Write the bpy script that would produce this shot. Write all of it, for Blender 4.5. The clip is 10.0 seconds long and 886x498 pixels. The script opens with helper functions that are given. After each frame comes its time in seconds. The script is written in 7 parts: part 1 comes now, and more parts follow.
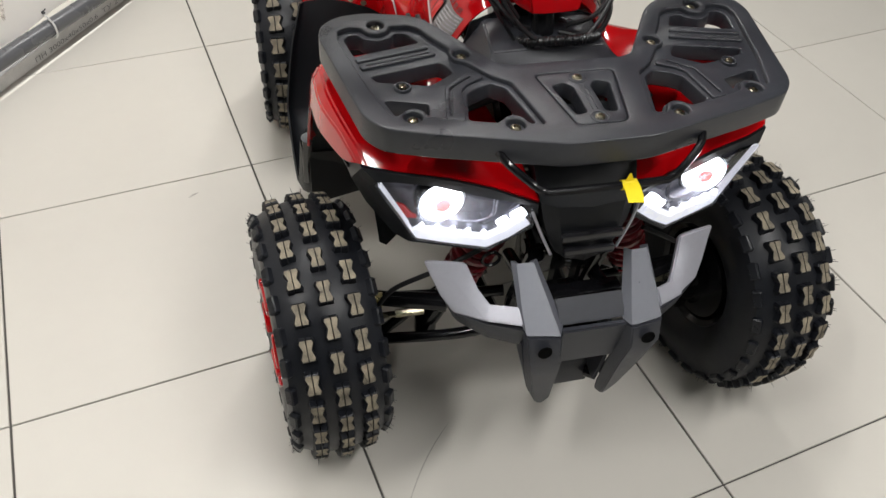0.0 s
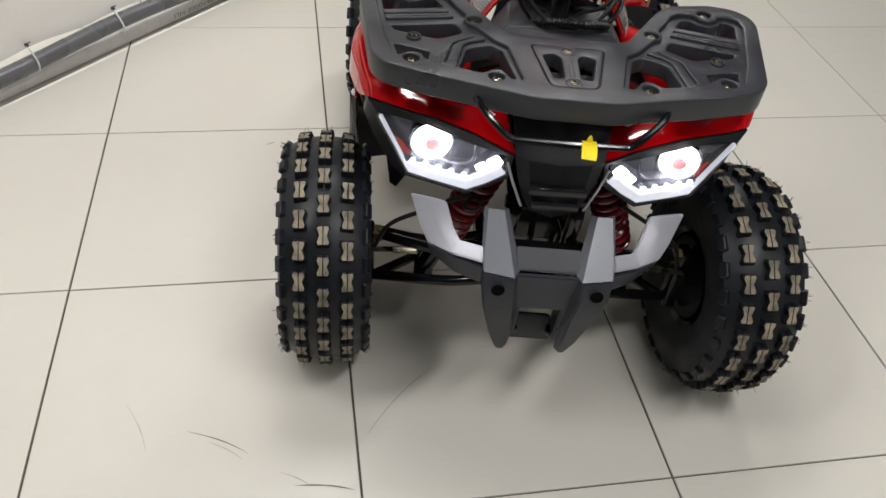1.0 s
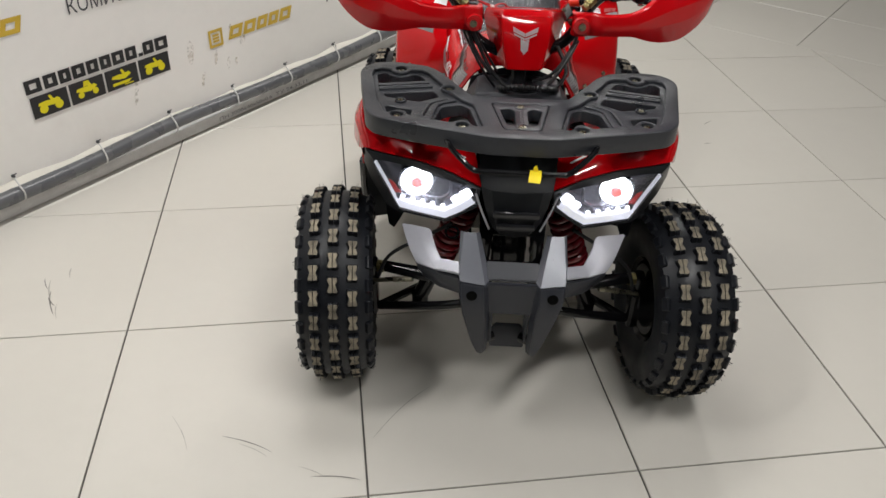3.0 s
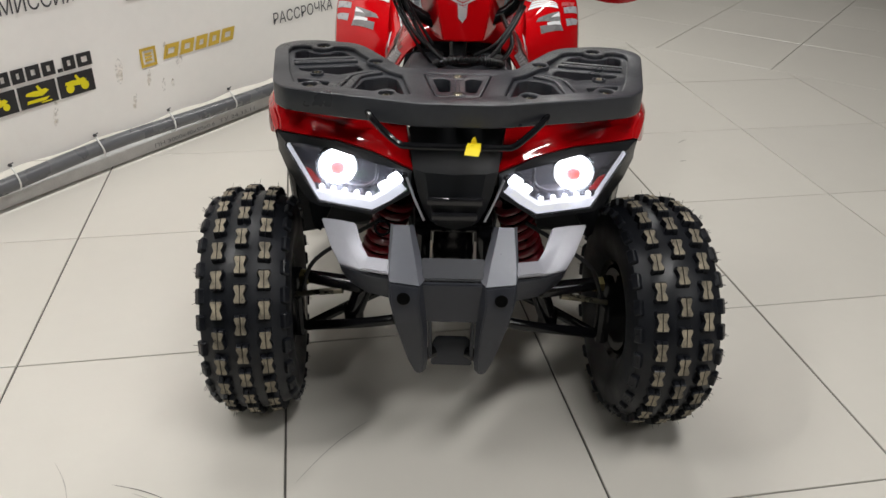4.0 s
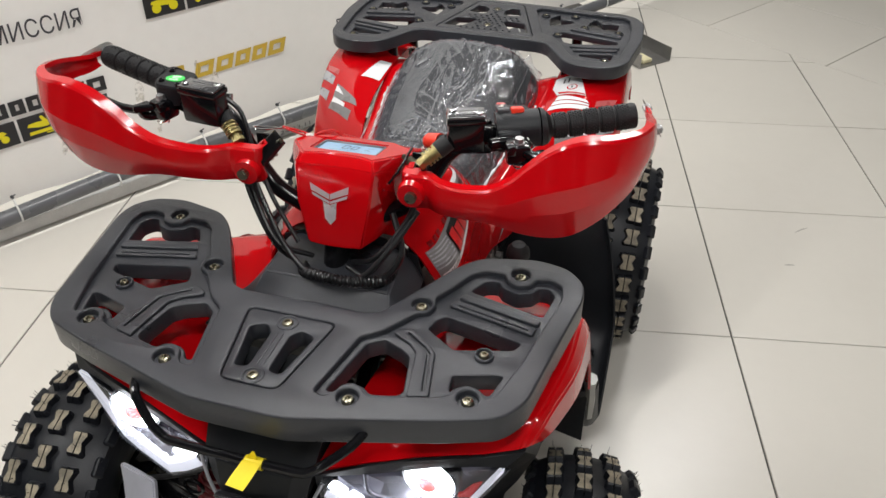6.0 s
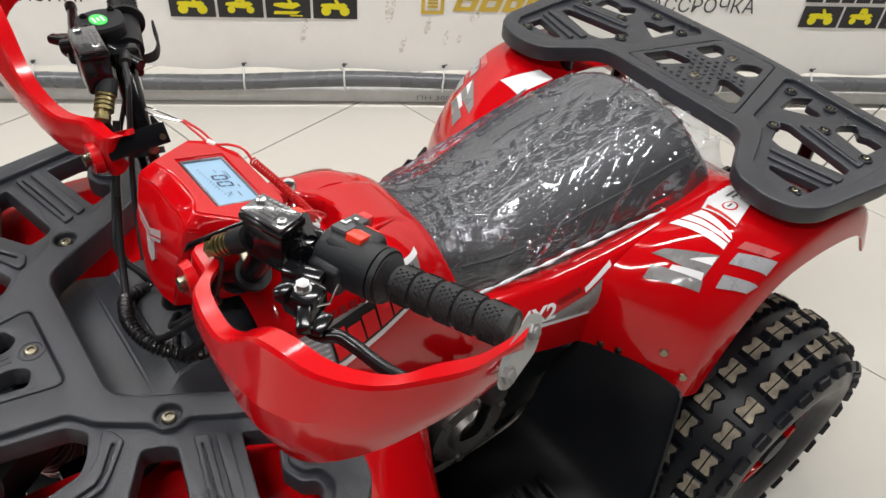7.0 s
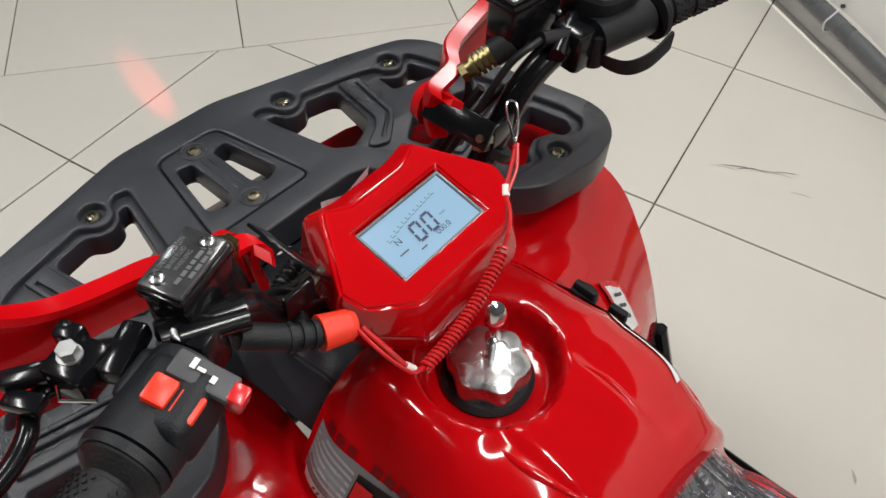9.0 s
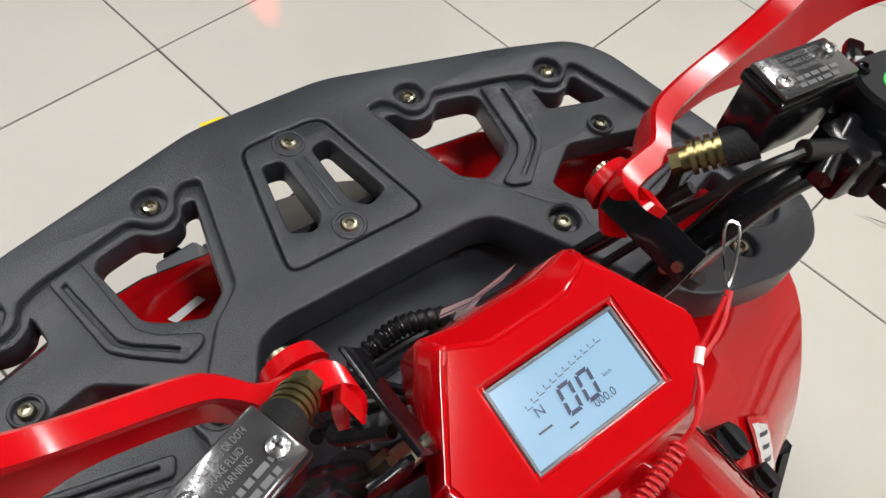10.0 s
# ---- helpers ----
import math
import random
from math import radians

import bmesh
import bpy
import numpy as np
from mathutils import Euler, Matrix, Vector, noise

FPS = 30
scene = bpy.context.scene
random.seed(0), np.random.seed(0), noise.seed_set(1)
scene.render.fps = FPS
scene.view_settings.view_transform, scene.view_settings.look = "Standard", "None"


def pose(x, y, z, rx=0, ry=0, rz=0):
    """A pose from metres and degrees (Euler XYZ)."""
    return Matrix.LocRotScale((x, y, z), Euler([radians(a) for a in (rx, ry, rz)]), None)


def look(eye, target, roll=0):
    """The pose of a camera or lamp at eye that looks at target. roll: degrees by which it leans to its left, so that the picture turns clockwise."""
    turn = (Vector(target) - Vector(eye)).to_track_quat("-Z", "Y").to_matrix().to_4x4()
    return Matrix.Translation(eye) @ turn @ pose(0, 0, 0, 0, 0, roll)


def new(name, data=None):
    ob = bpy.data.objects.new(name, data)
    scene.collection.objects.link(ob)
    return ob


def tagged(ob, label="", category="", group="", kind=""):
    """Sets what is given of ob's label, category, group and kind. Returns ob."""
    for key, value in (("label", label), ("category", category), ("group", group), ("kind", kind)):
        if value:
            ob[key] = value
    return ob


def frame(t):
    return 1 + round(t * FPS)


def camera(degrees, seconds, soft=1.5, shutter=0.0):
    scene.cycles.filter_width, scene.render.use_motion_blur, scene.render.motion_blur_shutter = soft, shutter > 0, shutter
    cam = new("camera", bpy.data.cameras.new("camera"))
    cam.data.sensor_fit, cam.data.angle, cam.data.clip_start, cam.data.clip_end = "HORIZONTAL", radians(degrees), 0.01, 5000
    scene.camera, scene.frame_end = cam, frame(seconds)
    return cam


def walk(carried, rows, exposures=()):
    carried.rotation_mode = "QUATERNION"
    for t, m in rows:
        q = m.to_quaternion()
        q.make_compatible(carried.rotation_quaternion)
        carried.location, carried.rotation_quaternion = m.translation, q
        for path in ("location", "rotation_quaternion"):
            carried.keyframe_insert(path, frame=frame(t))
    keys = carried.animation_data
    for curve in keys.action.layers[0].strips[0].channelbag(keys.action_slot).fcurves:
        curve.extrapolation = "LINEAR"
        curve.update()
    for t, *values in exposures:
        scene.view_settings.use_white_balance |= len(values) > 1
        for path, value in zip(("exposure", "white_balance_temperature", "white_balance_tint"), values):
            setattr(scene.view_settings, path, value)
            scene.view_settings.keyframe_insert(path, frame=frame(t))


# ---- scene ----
cam = camera(58.8, 10.0)
PATH = [
    (0, (-0.232, -0.42, 1.33), (0.39, 0.834, -0.098), 4.5),
    (0.5, (-0.151, -0.604, 1.332), (0.318, 0.718, -0.093), 5.4),
    (1, (-0.08, -0.709, 1.326), (0.265, 0.712, -0.039), 6.5),
    (1.5, (-0.007, -0.863, 1.343), (0.154, 0.639, 0.033), 8.7),
    (2, (-0.049, -0.962, 1.348), (-0.007, 0.591, 0.089), 6.6),
    (2.5, (-0.061, -1.02, 1.371), (0.038, 0.576, 0.169), 3.6),
    (3, (-0.031, -1.081, 1.384), (0.228, 0.544, 0.247), 2.1),
    (3.2, (-0.019, -1.102, 1.382), (0.307, 0.532, 0.276), 2.0),
    (4.3, (0.131, -0.894, 1.017), (0.405, 0.826, 0.032), 0.7),
    (4.5, (0.144, -0.886, 0.976), (0.387, 0.826, -0.028), 0.1),
    (5, (0.225, -0.824, 1.05), (0.388, 0.863, -0.012), -1.0),
    (5.5, (0.387, -0.649, 1.292), (0.398, 1.016, 0.185), -1.8),
    (6, (0.62, -0.342, 1.373), (0.455, 1.256, 0.182), -0.1),
    (6.2, (0.717, -0.247, 1.369), (0.432, 1.293, 0.126), 1.4),
    (7.3, (1.026, 0.422, 1.355), (-0.131, 1.322, -0.005), 4.9),
    (7.5, (1.035, 0.523, 1.351), (-0.256, 1.225, -0.006), 4.4),
    (8, (1.016, 0.744, 1.349), (-0.48, 0.765, 0.021), 2.7),
    (8.5, (0.884, 0.837, 1.311), (-0.52, 0.487, -0.069), 4.6),
    (9, (0.727, 0.789, 1.263), (-0.418, 0.161, -0.251), 2.7),
    (9.5, (0.571, 0.677, 1.211), (-0.4, 0.072, -0.429), 6.0),
    (10, (0.592, 0.625, 1.205), (-0.341, -0.015, -0.444), 11.6),
]
walk(cam, [(t, look(eye, target, roll)) for t, eye, target, roll in PATH], [(0.0, 0.22), (0.5, 0.09), (1.0, 0.1), (2.0, 0.0), (3.0, 0.0), (4.5, 0.08), (6.0, 0.18), (7.3, 0.3), (7.5, 0.28), (8.0, 0.05), (8.5, 0.0), (9.0, -0.05), (9.5, 0.05), (10.0, 0.15)])

from mathutils.bvhtree import BVHTree

# ---- light ----
scene.view_settings.exposure = 0.0
world = bpy.data.worlds.new("world")
scene.world = world
world.use_nodes = True
world.node_tree.nodes["Background"].inputs[0].default_value = (0.5, 0.55, 0.6, 1)
world.node_tree.nodes["Background"].inputs[1].default_value = 0.02

CEIL = 3.0
LAMP_POWER = 33.6
# Out of view; last two added to brighten the rear rack and seat film.
LAMP_ROWS = [(-0.7, -2.3), (0.8, -0.8), (-1.3, -0.1), (0.2, 1.4), (1.6, 3.0), (2.6, -2.0), (-0.4, -4.2), (-1.56, 2.58), (-0.48, 3.76), (-2.5, 1.54), (0.60, 4.94), (1.70, 6.10)]


# ---- materials ----
def nodes_of(name):
    m = bpy.data.materials.new(name)
    m.use_nodes = True
    return m, m.node_tree.nodes, m.node_tree.links, m.node_tree.nodes["Principled BSDF"]


def surf(name, col, rough=0.5, metal=0.0, var=0.12, scale=9.0, rvar=0.1, bump=0.0, bscale=300.0, coat=0.0, emit=0.0, emitcol=None, stain=0.0, staincol=(0.1, 0.08, 0.06), rand=0.0, spec=0.5):
    """A worn surface: a base colour with broad and fine variation, uneven gloss and fine relief."""
    m, n, l, b = nodes_of(name)
    tc = n.new("ShaderNodeTexCoord")
    where = n.new("ShaderNodeNewGeometry").outputs["Position"] if rand else tc.outputs["Object"]
    big = n.new("ShaderNodeTexNoise")
    big.inputs["Scale"].default_value, big.inputs["Detail"].default_value = scale, 5
    fine = n.new("ShaderNodeTexNoise")
    fine.inputs["Scale"].default_value, fine.inputs["Detail"].default_value = scale * 14, 3
    for q in (big, fine):
        l.new(where, q.inputs["Vector"])
    add = n.new("ShaderNodeMath")
    add.operation = "MULTIPLY_ADD"
    l.new(fine.outputs[0], add.inputs[0])
    add.inputs[1].default_value = 0.45
    l.new(big.outputs[0], add.inputs[2])
    ramp = n.new("ShaderNodeMapRange")
    l.new(add.outputs[0], ramp.inputs[0])
    ramp.clamp = False
    ramp.inputs[1].default_value, ramp.inputs[2].default_value = 0.45, 1.0
    ramp.inputs[3].default_value, ramp.inputs[4].default_value = 1 - var, 1 + var
    mul = n.new("ShaderNodeVectorMath")
    mul.operation = "SCALE"
    mul.inputs[0].default_value = col
    last = ramp.outputs[0]
    if rand:
        info = n.new("ShaderNodeObjectInfo")
        rr = n.new("ShaderNodeMapRange")
        l.new(info.outputs["Random"], rr.inputs[0])
        rr.inputs[3].default_value, rr.inputs[4].default_value = 1 - rand, 1 + rand
        m2 = n.new("ShaderNodeMath")
        m2.operation = "MULTIPLY"
        l.new(last, m2.inputs[0]), l.new(rr.outputs[0], m2.inputs[1])
        last = m2.outputs[0]
    l.new(last, mul.inputs["Scale"])
    colour = mul.outputs[0]
    if stain:
        st = n.new("ShaderNodeTexNoise")
        st.inputs["Scale"].default_value, st.inputs["Detail"].default_value, st.inputs["Roughness"].default_value = 2.3, 8, 0.65
        l.new(where, st.inputs["Vector"])
        sr = n.new("ShaderNodeMapRange")
        l.new(st.outputs[0], sr.inputs[0])
        sr.inputs[1].default_value, sr.inputs[2].default_value, sr.inputs[4].default_value = 0.55, 0.8, stain
        mx = n.new("ShaderNodeMix")
        mx.data_type = "RGBA"
        l.new(sr.outputs[0], mx.inputs[0])
        l.new(colour, mx.inputs[6])
        mx.inputs[7].default_value = (*staincol, 1)
        colour = mx.outputs[2]
    l.new(colour, b.inputs["Base Color"])
    rg = n.new("ShaderNodeMapRange")
    l.new(big.outputs[0], rg.inputs[0])
    rg.inputs[1].default_value, rg.inputs[2].default_value = 0.3, 0.7
    rg.inputs[3].default_value, rg.inputs[4].default_value = max(0.02, rough - rvar), min(1, rough + rvar)
    l.new(rg.outputs[0], b.inputs["Roughness"])
    b.inputs["Metallic"].default_value = metal
    b.inputs["Specular IOR Level"].default_value = spec
    b.inputs["Coat Weight"].default_value = coat
    b.inputs["Coat Roughness"].default_value = 0.04
    if bump:
        bt = n.new("ShaderNodeTexNoise")
        bt.inputs["Scale"].default_value, bt.inputs["Detail"].default_value = bscale, 3
        l.new(where, bt.inputs["Vector"])
        bp = n.new("ShaderNodeBump")
        bp.inputs["Strength"].default_value, bp.inputs["Distance"].default_value = bump, 0.002
        l.new(bt.outputs[0], bp.inputs["Height"])
        l.new(bp.outputs[0], b.inputs["Normal"])
    if emit:
        b.inputs["Emission Color"].default_value = (*(emitcol or col), 1)
        b.inputs["Emission Strength"].default_value = emit
    return m


TILE = surf("floor_tile_porcelain", (0.605, 0.577, 0.522), 0.30, var=0.02, scale=1.6, rvar=0.015, bump=0.05, bscale=90, rand=0.025, stain=0.10, staincol=(0.36, 0.32, 0.27))
GROUT = surf("grout", (0.085, 0.080, 0.072), 0.9, var=0.25, scale=12, bump=0.3, bscale=400)
RED = surf("red_gloss_plastic", (0.48, 0.0016, 0.0042), 0.09, var=0.04, scale=3, rvar=0.03, bump=0.02, bscale=30)
RED_GUARD = surf("red_moulded_plastic", (0.50, 0.002, 0.005), 0.15, var=0.05, scale=4, rvar=0.05, bump=0.04, bscale=60)
BLACK = surf("black_textured_plastic", (0.009, 0.010, 0.012), 0.44, spec=0.26, var=0.2, scale=8, bump=0.22, bscale=900)
RACK = surf("rack_black_plastic", (0.026, 0.028, 0.034), 0.36, var=0.22, scale=7, rvar=0.1, bump=0.25, bscale=850, stain=0.25, staincol=(0.06, 0.058, 0.055))
GREY = surf("bumper_grey_plastic", (0.030, 0.032, 0.040), 0.38, spec=0.35, var=0.1, scale=8, bump=0.15, bscale=900)
SILVER = surf("silver_painted_plastic", (0.40, 0.40, 0.44), 0.36, 0.35, var=0.06, scale=8, bump=0.06, bscale=900)
STEEL_BLACK = surf("black_gloss_paint", (0.005, 0.005, 0.006), 0.16, var=0.2, scale=12, rvar=0.06, bump=0.03, bscale=60, spec=0.34)
RUBBER = surf("tyre_rubber", (0.008, 0.009, 0.012), 0.42, spec=0.3, var=0.3, scale=14, rvar=0.14, bump=0.15, bscale=300)
TREAD_TOP = surf("tread_tan_rubber", (0.20, 0.172, 0.125), 0.75, var=0.7, scale=45, bump=0.3, bscale=600, rand=0.18)
GRIP = surf("grip_rubber", (0.010, 0.010, 0.011), 0.56, spec=0.3, var=0.25, scale=20, bump=0.3, bscale=500)
CABLE = surf("cable_sheath", (0.008, 0.008, 0.009), 0.34, var=0.15, scale=20)
CHROME = surf("chrome", (0.78, 0.78, 0.78), 0.12, 1.0, var=0.05, rvar=0.05)
ALU = surf("brushed_aluminium", (0.62, 0.62, 0.62), 0.28, 1.0, var=0.1, bump=0.08, bscale=400)
ZINC = surf("yellow_zinc_bolt", (0.27, 0.25, 0.185), 0.3, 1.0, var=0.2, scale=40, bump=0.1)
BRASS = surf("yellow_passivated_fitting", (0.29, 0.24, 0.11), 0.32, 1.0, var=0.25, scale=40, bump=0.1)
GALV = surf("galvanised_steel", (0.31, 0.305, 0.295), 0.36, 0.85, var=0.18, scale=18, bump=0.1, bscale=200, stain=0.2, staincol=(0.25, 0.24, 0.22))
PIPE = surf("grey_plastic_pipe", (0.115, 0.118, 0.125), 0.28, var=0.06, scale=10, rvar=0.04, bump=0.05, stain=0.06, staincol=(0.2, 0.19, 0.17))
ENGINE = surf("engine_grey_alloy", (0.23, 0.22, 0.21), 0.4, 0.8, var=0.25, scale=20, bump=0.3, bscale=250)
SPRING = surf("red_spring_paint", (0.16, 0.006, 0.012), 0.3, var=0.15, scale=12, coat=0.3)
SEAT = surf("seat_vinyl", (0.017, 0.018, 0.021), 0.5, var=0.15, scale=10, bump=0.2, bscale=500)
VINYL = surf("banner_vinyl", (0.88, 0.86, 0.825), 0.5, var=0.03, scale=2, bump=0.05, bscale=8, stain=0.16, staincol=(0.45, 0.36, 0.26))
INK = surf("black_ink", (0.02, 0.02, 0.022), 0.5, var=0.1)
STAMP_INK = surf("worn_stamp_ink", (0.15, 0.15, 0.155), 0.5, var=0.4, scale=60)
INK_GREY = surf("dark_grey_ink", (0.05, 0.05, 0.055), 0.5, var=0.1)
INK_GOLD = surf("gold_ink", (0.62, 0.42, 0.05), 0.5, var=0.08)
INK_YELLOW = surf("yellow_ink", (0.78, 0.68, 0.01), 0.5, var=0.06)
TIE_GREY = surf("pale_nylon_tie", (0.66, 0.66, 0.64), 0.35, var=0.08)
TIE = surf("white_nylon", (0.75, 0.74, 0.71), 0.4, var=0.05)
DECAL_GREY = surf("grey_decal", (0.19, 0.185, 0.185), 0.3, var=0.1, scale=30, coat=0.3)
DECAL_WHITE = surf("white_decal", (0.75, 0.75, 0.76), 0.3, var=0.06, coat=0.3)
DECAL_RED = surf("red_decal", (0.55, 0.012, 0.014), 0.3, var=0.06, coat=0.3)
DARK_RED = surf("dark_red_decal", (0.20, 0.004, 0.006), 0.3, var=0.1)
PALE_DECAL = surf("pale_silver_decal", (0.40, 0.40, 0.42), 0.3, 0.2, var=0.1, scale=40, coat=0.3)
DECAL_PINK = surf("faded_red_decal", (0.48, 0.10, 0.10), 0.3, var=0.1, scale=40, coat=0.3)
HEM = surf("gathered_film", (0.62, 0.64, 0.66), 0.25, var=0.35, scale=60, bump=0.5, bscale=200)
RECESS_SHADE = surf("painted_recess_shade", (0.003, 0.003, 0.003), 0.9, spec=0.05)
DECAL_BLACK = surf("black_decal", (0.012, 0.012, 0.012), 0.35, var=0.1)
ORANGE = surf("orange_red_switch", (0.75, 0.035, 0.012), 0.35, var=0.06)
YELLOW = surf("yellow_tape", (0.80, 0.62, 0.01), 0.5, var=0.08)
GREEN = surf("green_sticker", (0.05, 0.62, 0.10), 0.4, var=0.06)
WALL = surf("painted_wall", (0.22, 0.215, 0.20), 0.8, var=0.05, scale=1.5, bump=0.1, bscale=60)
CEILING = surf("ceiling_board", (0.10, 0.10, 0.105), 0.85, var=0.04, scale=1.5)
FRAME_ALU = surf("window_frame_grey", (0.30, 0.31, 0.32), 0.4, 0.4, var=0.1, scale=6, bump=0.05)
NIGHT = surf("night_outside", (0.012, 0.013, 0.014), 0.9, var=0.5, scale=1.2)
NEON = surf("green_light_strip", (0.02, 0.3, 0.05), 0.5, emit=0.8, emitcol=(0.02, 0.62, 0.10))
LED = surf("white_led", (0.9, 0.92, 0.95), 0.3, emit=4.0, emitcol=(0.93, 0.96, 1.0))
GUIDE = surf("light_guide", (0.60, 0.61, 0.66), 0.3, emit=0.42, emitcol=(0.88, 0.90, 1.0))
PROJECTOR = surf("projector_glass", (0.8, 0.7, 0.7), 0.2, emit=1.4, emitcol=(1.0, 0.82, 0.82))
RING = surf("ring_light", (0.9, 0.92, 0.95), 0.3, emit=9.0, emitcol=(0.90, 0.94, 1.0))
RED_EYE = surf("red_lamp_eye", (0.6, 0.03, 0.03), 0.3, emit=1.8, emitcol=(1.0, 0.09, 0.08))
LAMP_GREY = surf("lamp_reflector_grey", (0.10, 0.10, 0.125), 0.28, 0.5, var=0.1)
LAMP_DARK = surf("lamp_housing_black", (0.012, 0.012, 0.014), 0.2, var=0.1)
LCD = surf("lcd_backlight", (0.08, 0.12, 0.16), 0.2, emit=0.58, emitcol=(0.42, 0.68, 0.92), var=0.03)
LCD_INK = surf("lcd_segment", (0.02, 0.03, 0.08), 0.4)
LCD_FRAME = surf("lcd_bezel", (0.16, 0.165, 0.18), 0.3, 0.3)


def glass_like(name, gloss, tint=(1, 1, 1), rough=0.05, bump=0.0, bscale=30.0, stretch=(1, 1, 1), haze=0.0, bloom=0.0):
    """Clear film or pane: mostly see-through, with a sharp reflection."""
    m, n, l, b = nodes_of(name)
    n.remove(b)
    tr, gl, mix = n.new("ShaderNodeBsdfTransparent"), n.new("ShaderNodeBsdfGlossy"), n.new("ShaderNodeMixShader")
    tr.inputs[0].default_value = (*tint, 1)
    gl.inputs["Roughness"].default_value = rough
    lw = n.new("ShaderNodeFresnel")
    lw.inputs[0].default_value = 1.5
    ad = n.new("ShaderNodeMath")
    ad.operation = "ADD"
    ad.inputs[1].default_value = gloss
    ad.use_clamp = True
    l.new(lw.outputs[0], ad.inputs[0])
    l.new(ad.outputs[0], mix.inputs[0])
    l.new(tr.outputs[0], mix.inputs[1]), l.new(gl.outputs[0], mix.inputs[2])
    l.new(mix.outputs[0], n["Material Output"].inputs[0])
    if haze:
        gl.inputs[0].default_value = (0.80, 0.83, 0.89, 1)
        df, mh = n.new("ShaderNodeBsdfDiffuse"), n.new("ShaderNodeMixShader")
        df.inputs[0].default_value = (0.8, 0.82, 0.85, 1)
        mh.inputs[0].default_value = haze
        l.new(mix.outputs[0], mh.inputs[1]), l.new(df.outputs[0], mh.inputs[2])
        l.new(mh.outputs[0], n["Material Output"].inputs[0])
    # a translucent share that imitates the glow spreading round lit lamps
    if bloom:
        ml, mm = n.new("ShaderNodeBsdfTranslucent"), n.new("ShaderNodeMixShader")
        ml.inputs[0].default_value = (0.86, 0.9, 1.0, 1)
        mm.inputs[0].default_value = bloom
        l.new(mix.outputs[0], mm.inputs[1]), l.new(ml.outputs[0], mm.inputs[2])
        l.new(mm.outputs[0], n["Material Output"].inputs[0])
    if bump:
        tc, last = n.new("ShaderNodeTexCoord"), None
        # thin creases: the level lines of a stretched noise, at three sizes
        for k, (sc, wide, depth) in enumerate(((bscale, 0.06, 1.4), (bscale * 2.2, 0.05, 0.6), (bscale * 5, 0.032, 0.24))):
            mp, bt, ab, mr = n.new("ShaderNodeMapping"), n.new("ShaderNodeTexNoise"), n.new("ShaderNodeMath"), n.new("ShaderNodeMapRange")
            mp.inputs["Scale"].default_value = stretch
            mp.inputs["Rotation"].default_value = (0.2, 0.1, (0.5, 0.0, 0.75)[k])
            bt.inputs["Scale"].default_value, bt.inputs["Detail"].default_value, bt.inputs["Distortion"].default_value = sc, 0.6, 0.5
            l.new(tc.outputs["Object"], mp.inputs[0]), l.new(mp.outputs[0], bt.inputs["Vector"])
            ab.operation = "SUBTRACT"
            ab.inputs[1].default_value = 0.5
            l.new(bt.outputs[0], ab.inputs[0])
            ab2 = n.new("ShaderNodeMath")
            ab2.operation = "ABSOLUTE"
            l.new(ab.outputs[0], ab2.inputs[0])
            l.new(ab2.outputs[0], mr.inputs[0])
            mr.inputs[2].default_value, mr.inputs[3].default_value, mr.inputs[4].default_value = wide, depth, 0.0
            if last is None:
                last = mr.outputs[0]
            else:
                sm = n.new("ShaderNodeMath")
                l.new(last, sm.inputs[0]), l.new(mr.outputs[0], sm.inputs[1])
                last = sm.outputs[0]
        patch, pr, pm = n.new("ShaderNodeTexNoise"), n.new("ShaderNodeMapRange"), n.new("ShaderNodeMath")
        patch.inputs["Scale"].default_value, patch.inputs["Detail"].default_value = 11.0, 1.0
        l.new(tc.outputs["Object"], patch.inputs["Vector"]), l.new(patch.outputs[0], pr.inputs[0])
        pr.inputs[1].default_value, pr.inputs[2].default_value, pr.inputs[3].default_value = 0.48, 0.62, 0.08
        pm.operation = "MULTIPLY"
        l.new(last, pm.inputs[0]), l.new(pr.outputs[0], pm.inputs[1])
        bp = n.new("ShaderNodeBump")
        bp.inputs["Strength"].default_value, bp.inputs["Distance"].default_value = bump, 0.006
        l.new(pm.outputs[0], bp.inputs["Height"])
        l.new(bp.outputs[0], gl.inputs["Normal"]), l.new(bp.outputs[0], lw.inputs["Normal"])
    return m


# haze: a pale diffuse veil, part film milkiness, part painted ceiling sheen
FILM = glass_like("clear_wrap_film", 0.10, (0.95, 0.95, 0.96), 0.038, 1.0, 8.0, (3.2, 1.0, 2.0), 0.030)
LOOSE_FILM = glass_like("loose_wrap_film", 0.12, (0.96, 0.96, 0.97), 0.10, 0.5, 9.0, (2.0, 1.0, 2.0), 0.20)
# the lens itself is clear; its translucent share paints the lamps' bloom
LENS = glass_like("clear_lens", 0.0, (0.98, 0.98, 1.0), 0.03, bloom=0.10)
PANE = glass_like("window_glass", 0.02, (0.8, 0.85, 0.85), 0.03)


# ---- mesh helpers ----
def finish(name, mesh, mats, parent=None, label="", sharp=35.0):
    mats = mats if isinstance(mats, (list, tuple)) else [mats]
    for q in mats:
        mesh.materials.append(q)
    if sharp:
        mesh.shade_smooth()
        mesh.set_sharp_from_angle(angle=radians(sharp))
    ob = new(name, mesh)
    if parent:
        ob.parent = parent
    if label:
        tagged(ob, label)
    return ob


def part(name, bm, mats, parent=None, label="", sharp=35.0):
    bmesh.ops.recalc_face_normals(bm, faces=bm.faces[:])
    mesh = bpy.data.meshes.new(name)
    bm.to_mesh(mesh)
    bm.free()
    return finish(name, mesh, mats, parent, label, sharp)


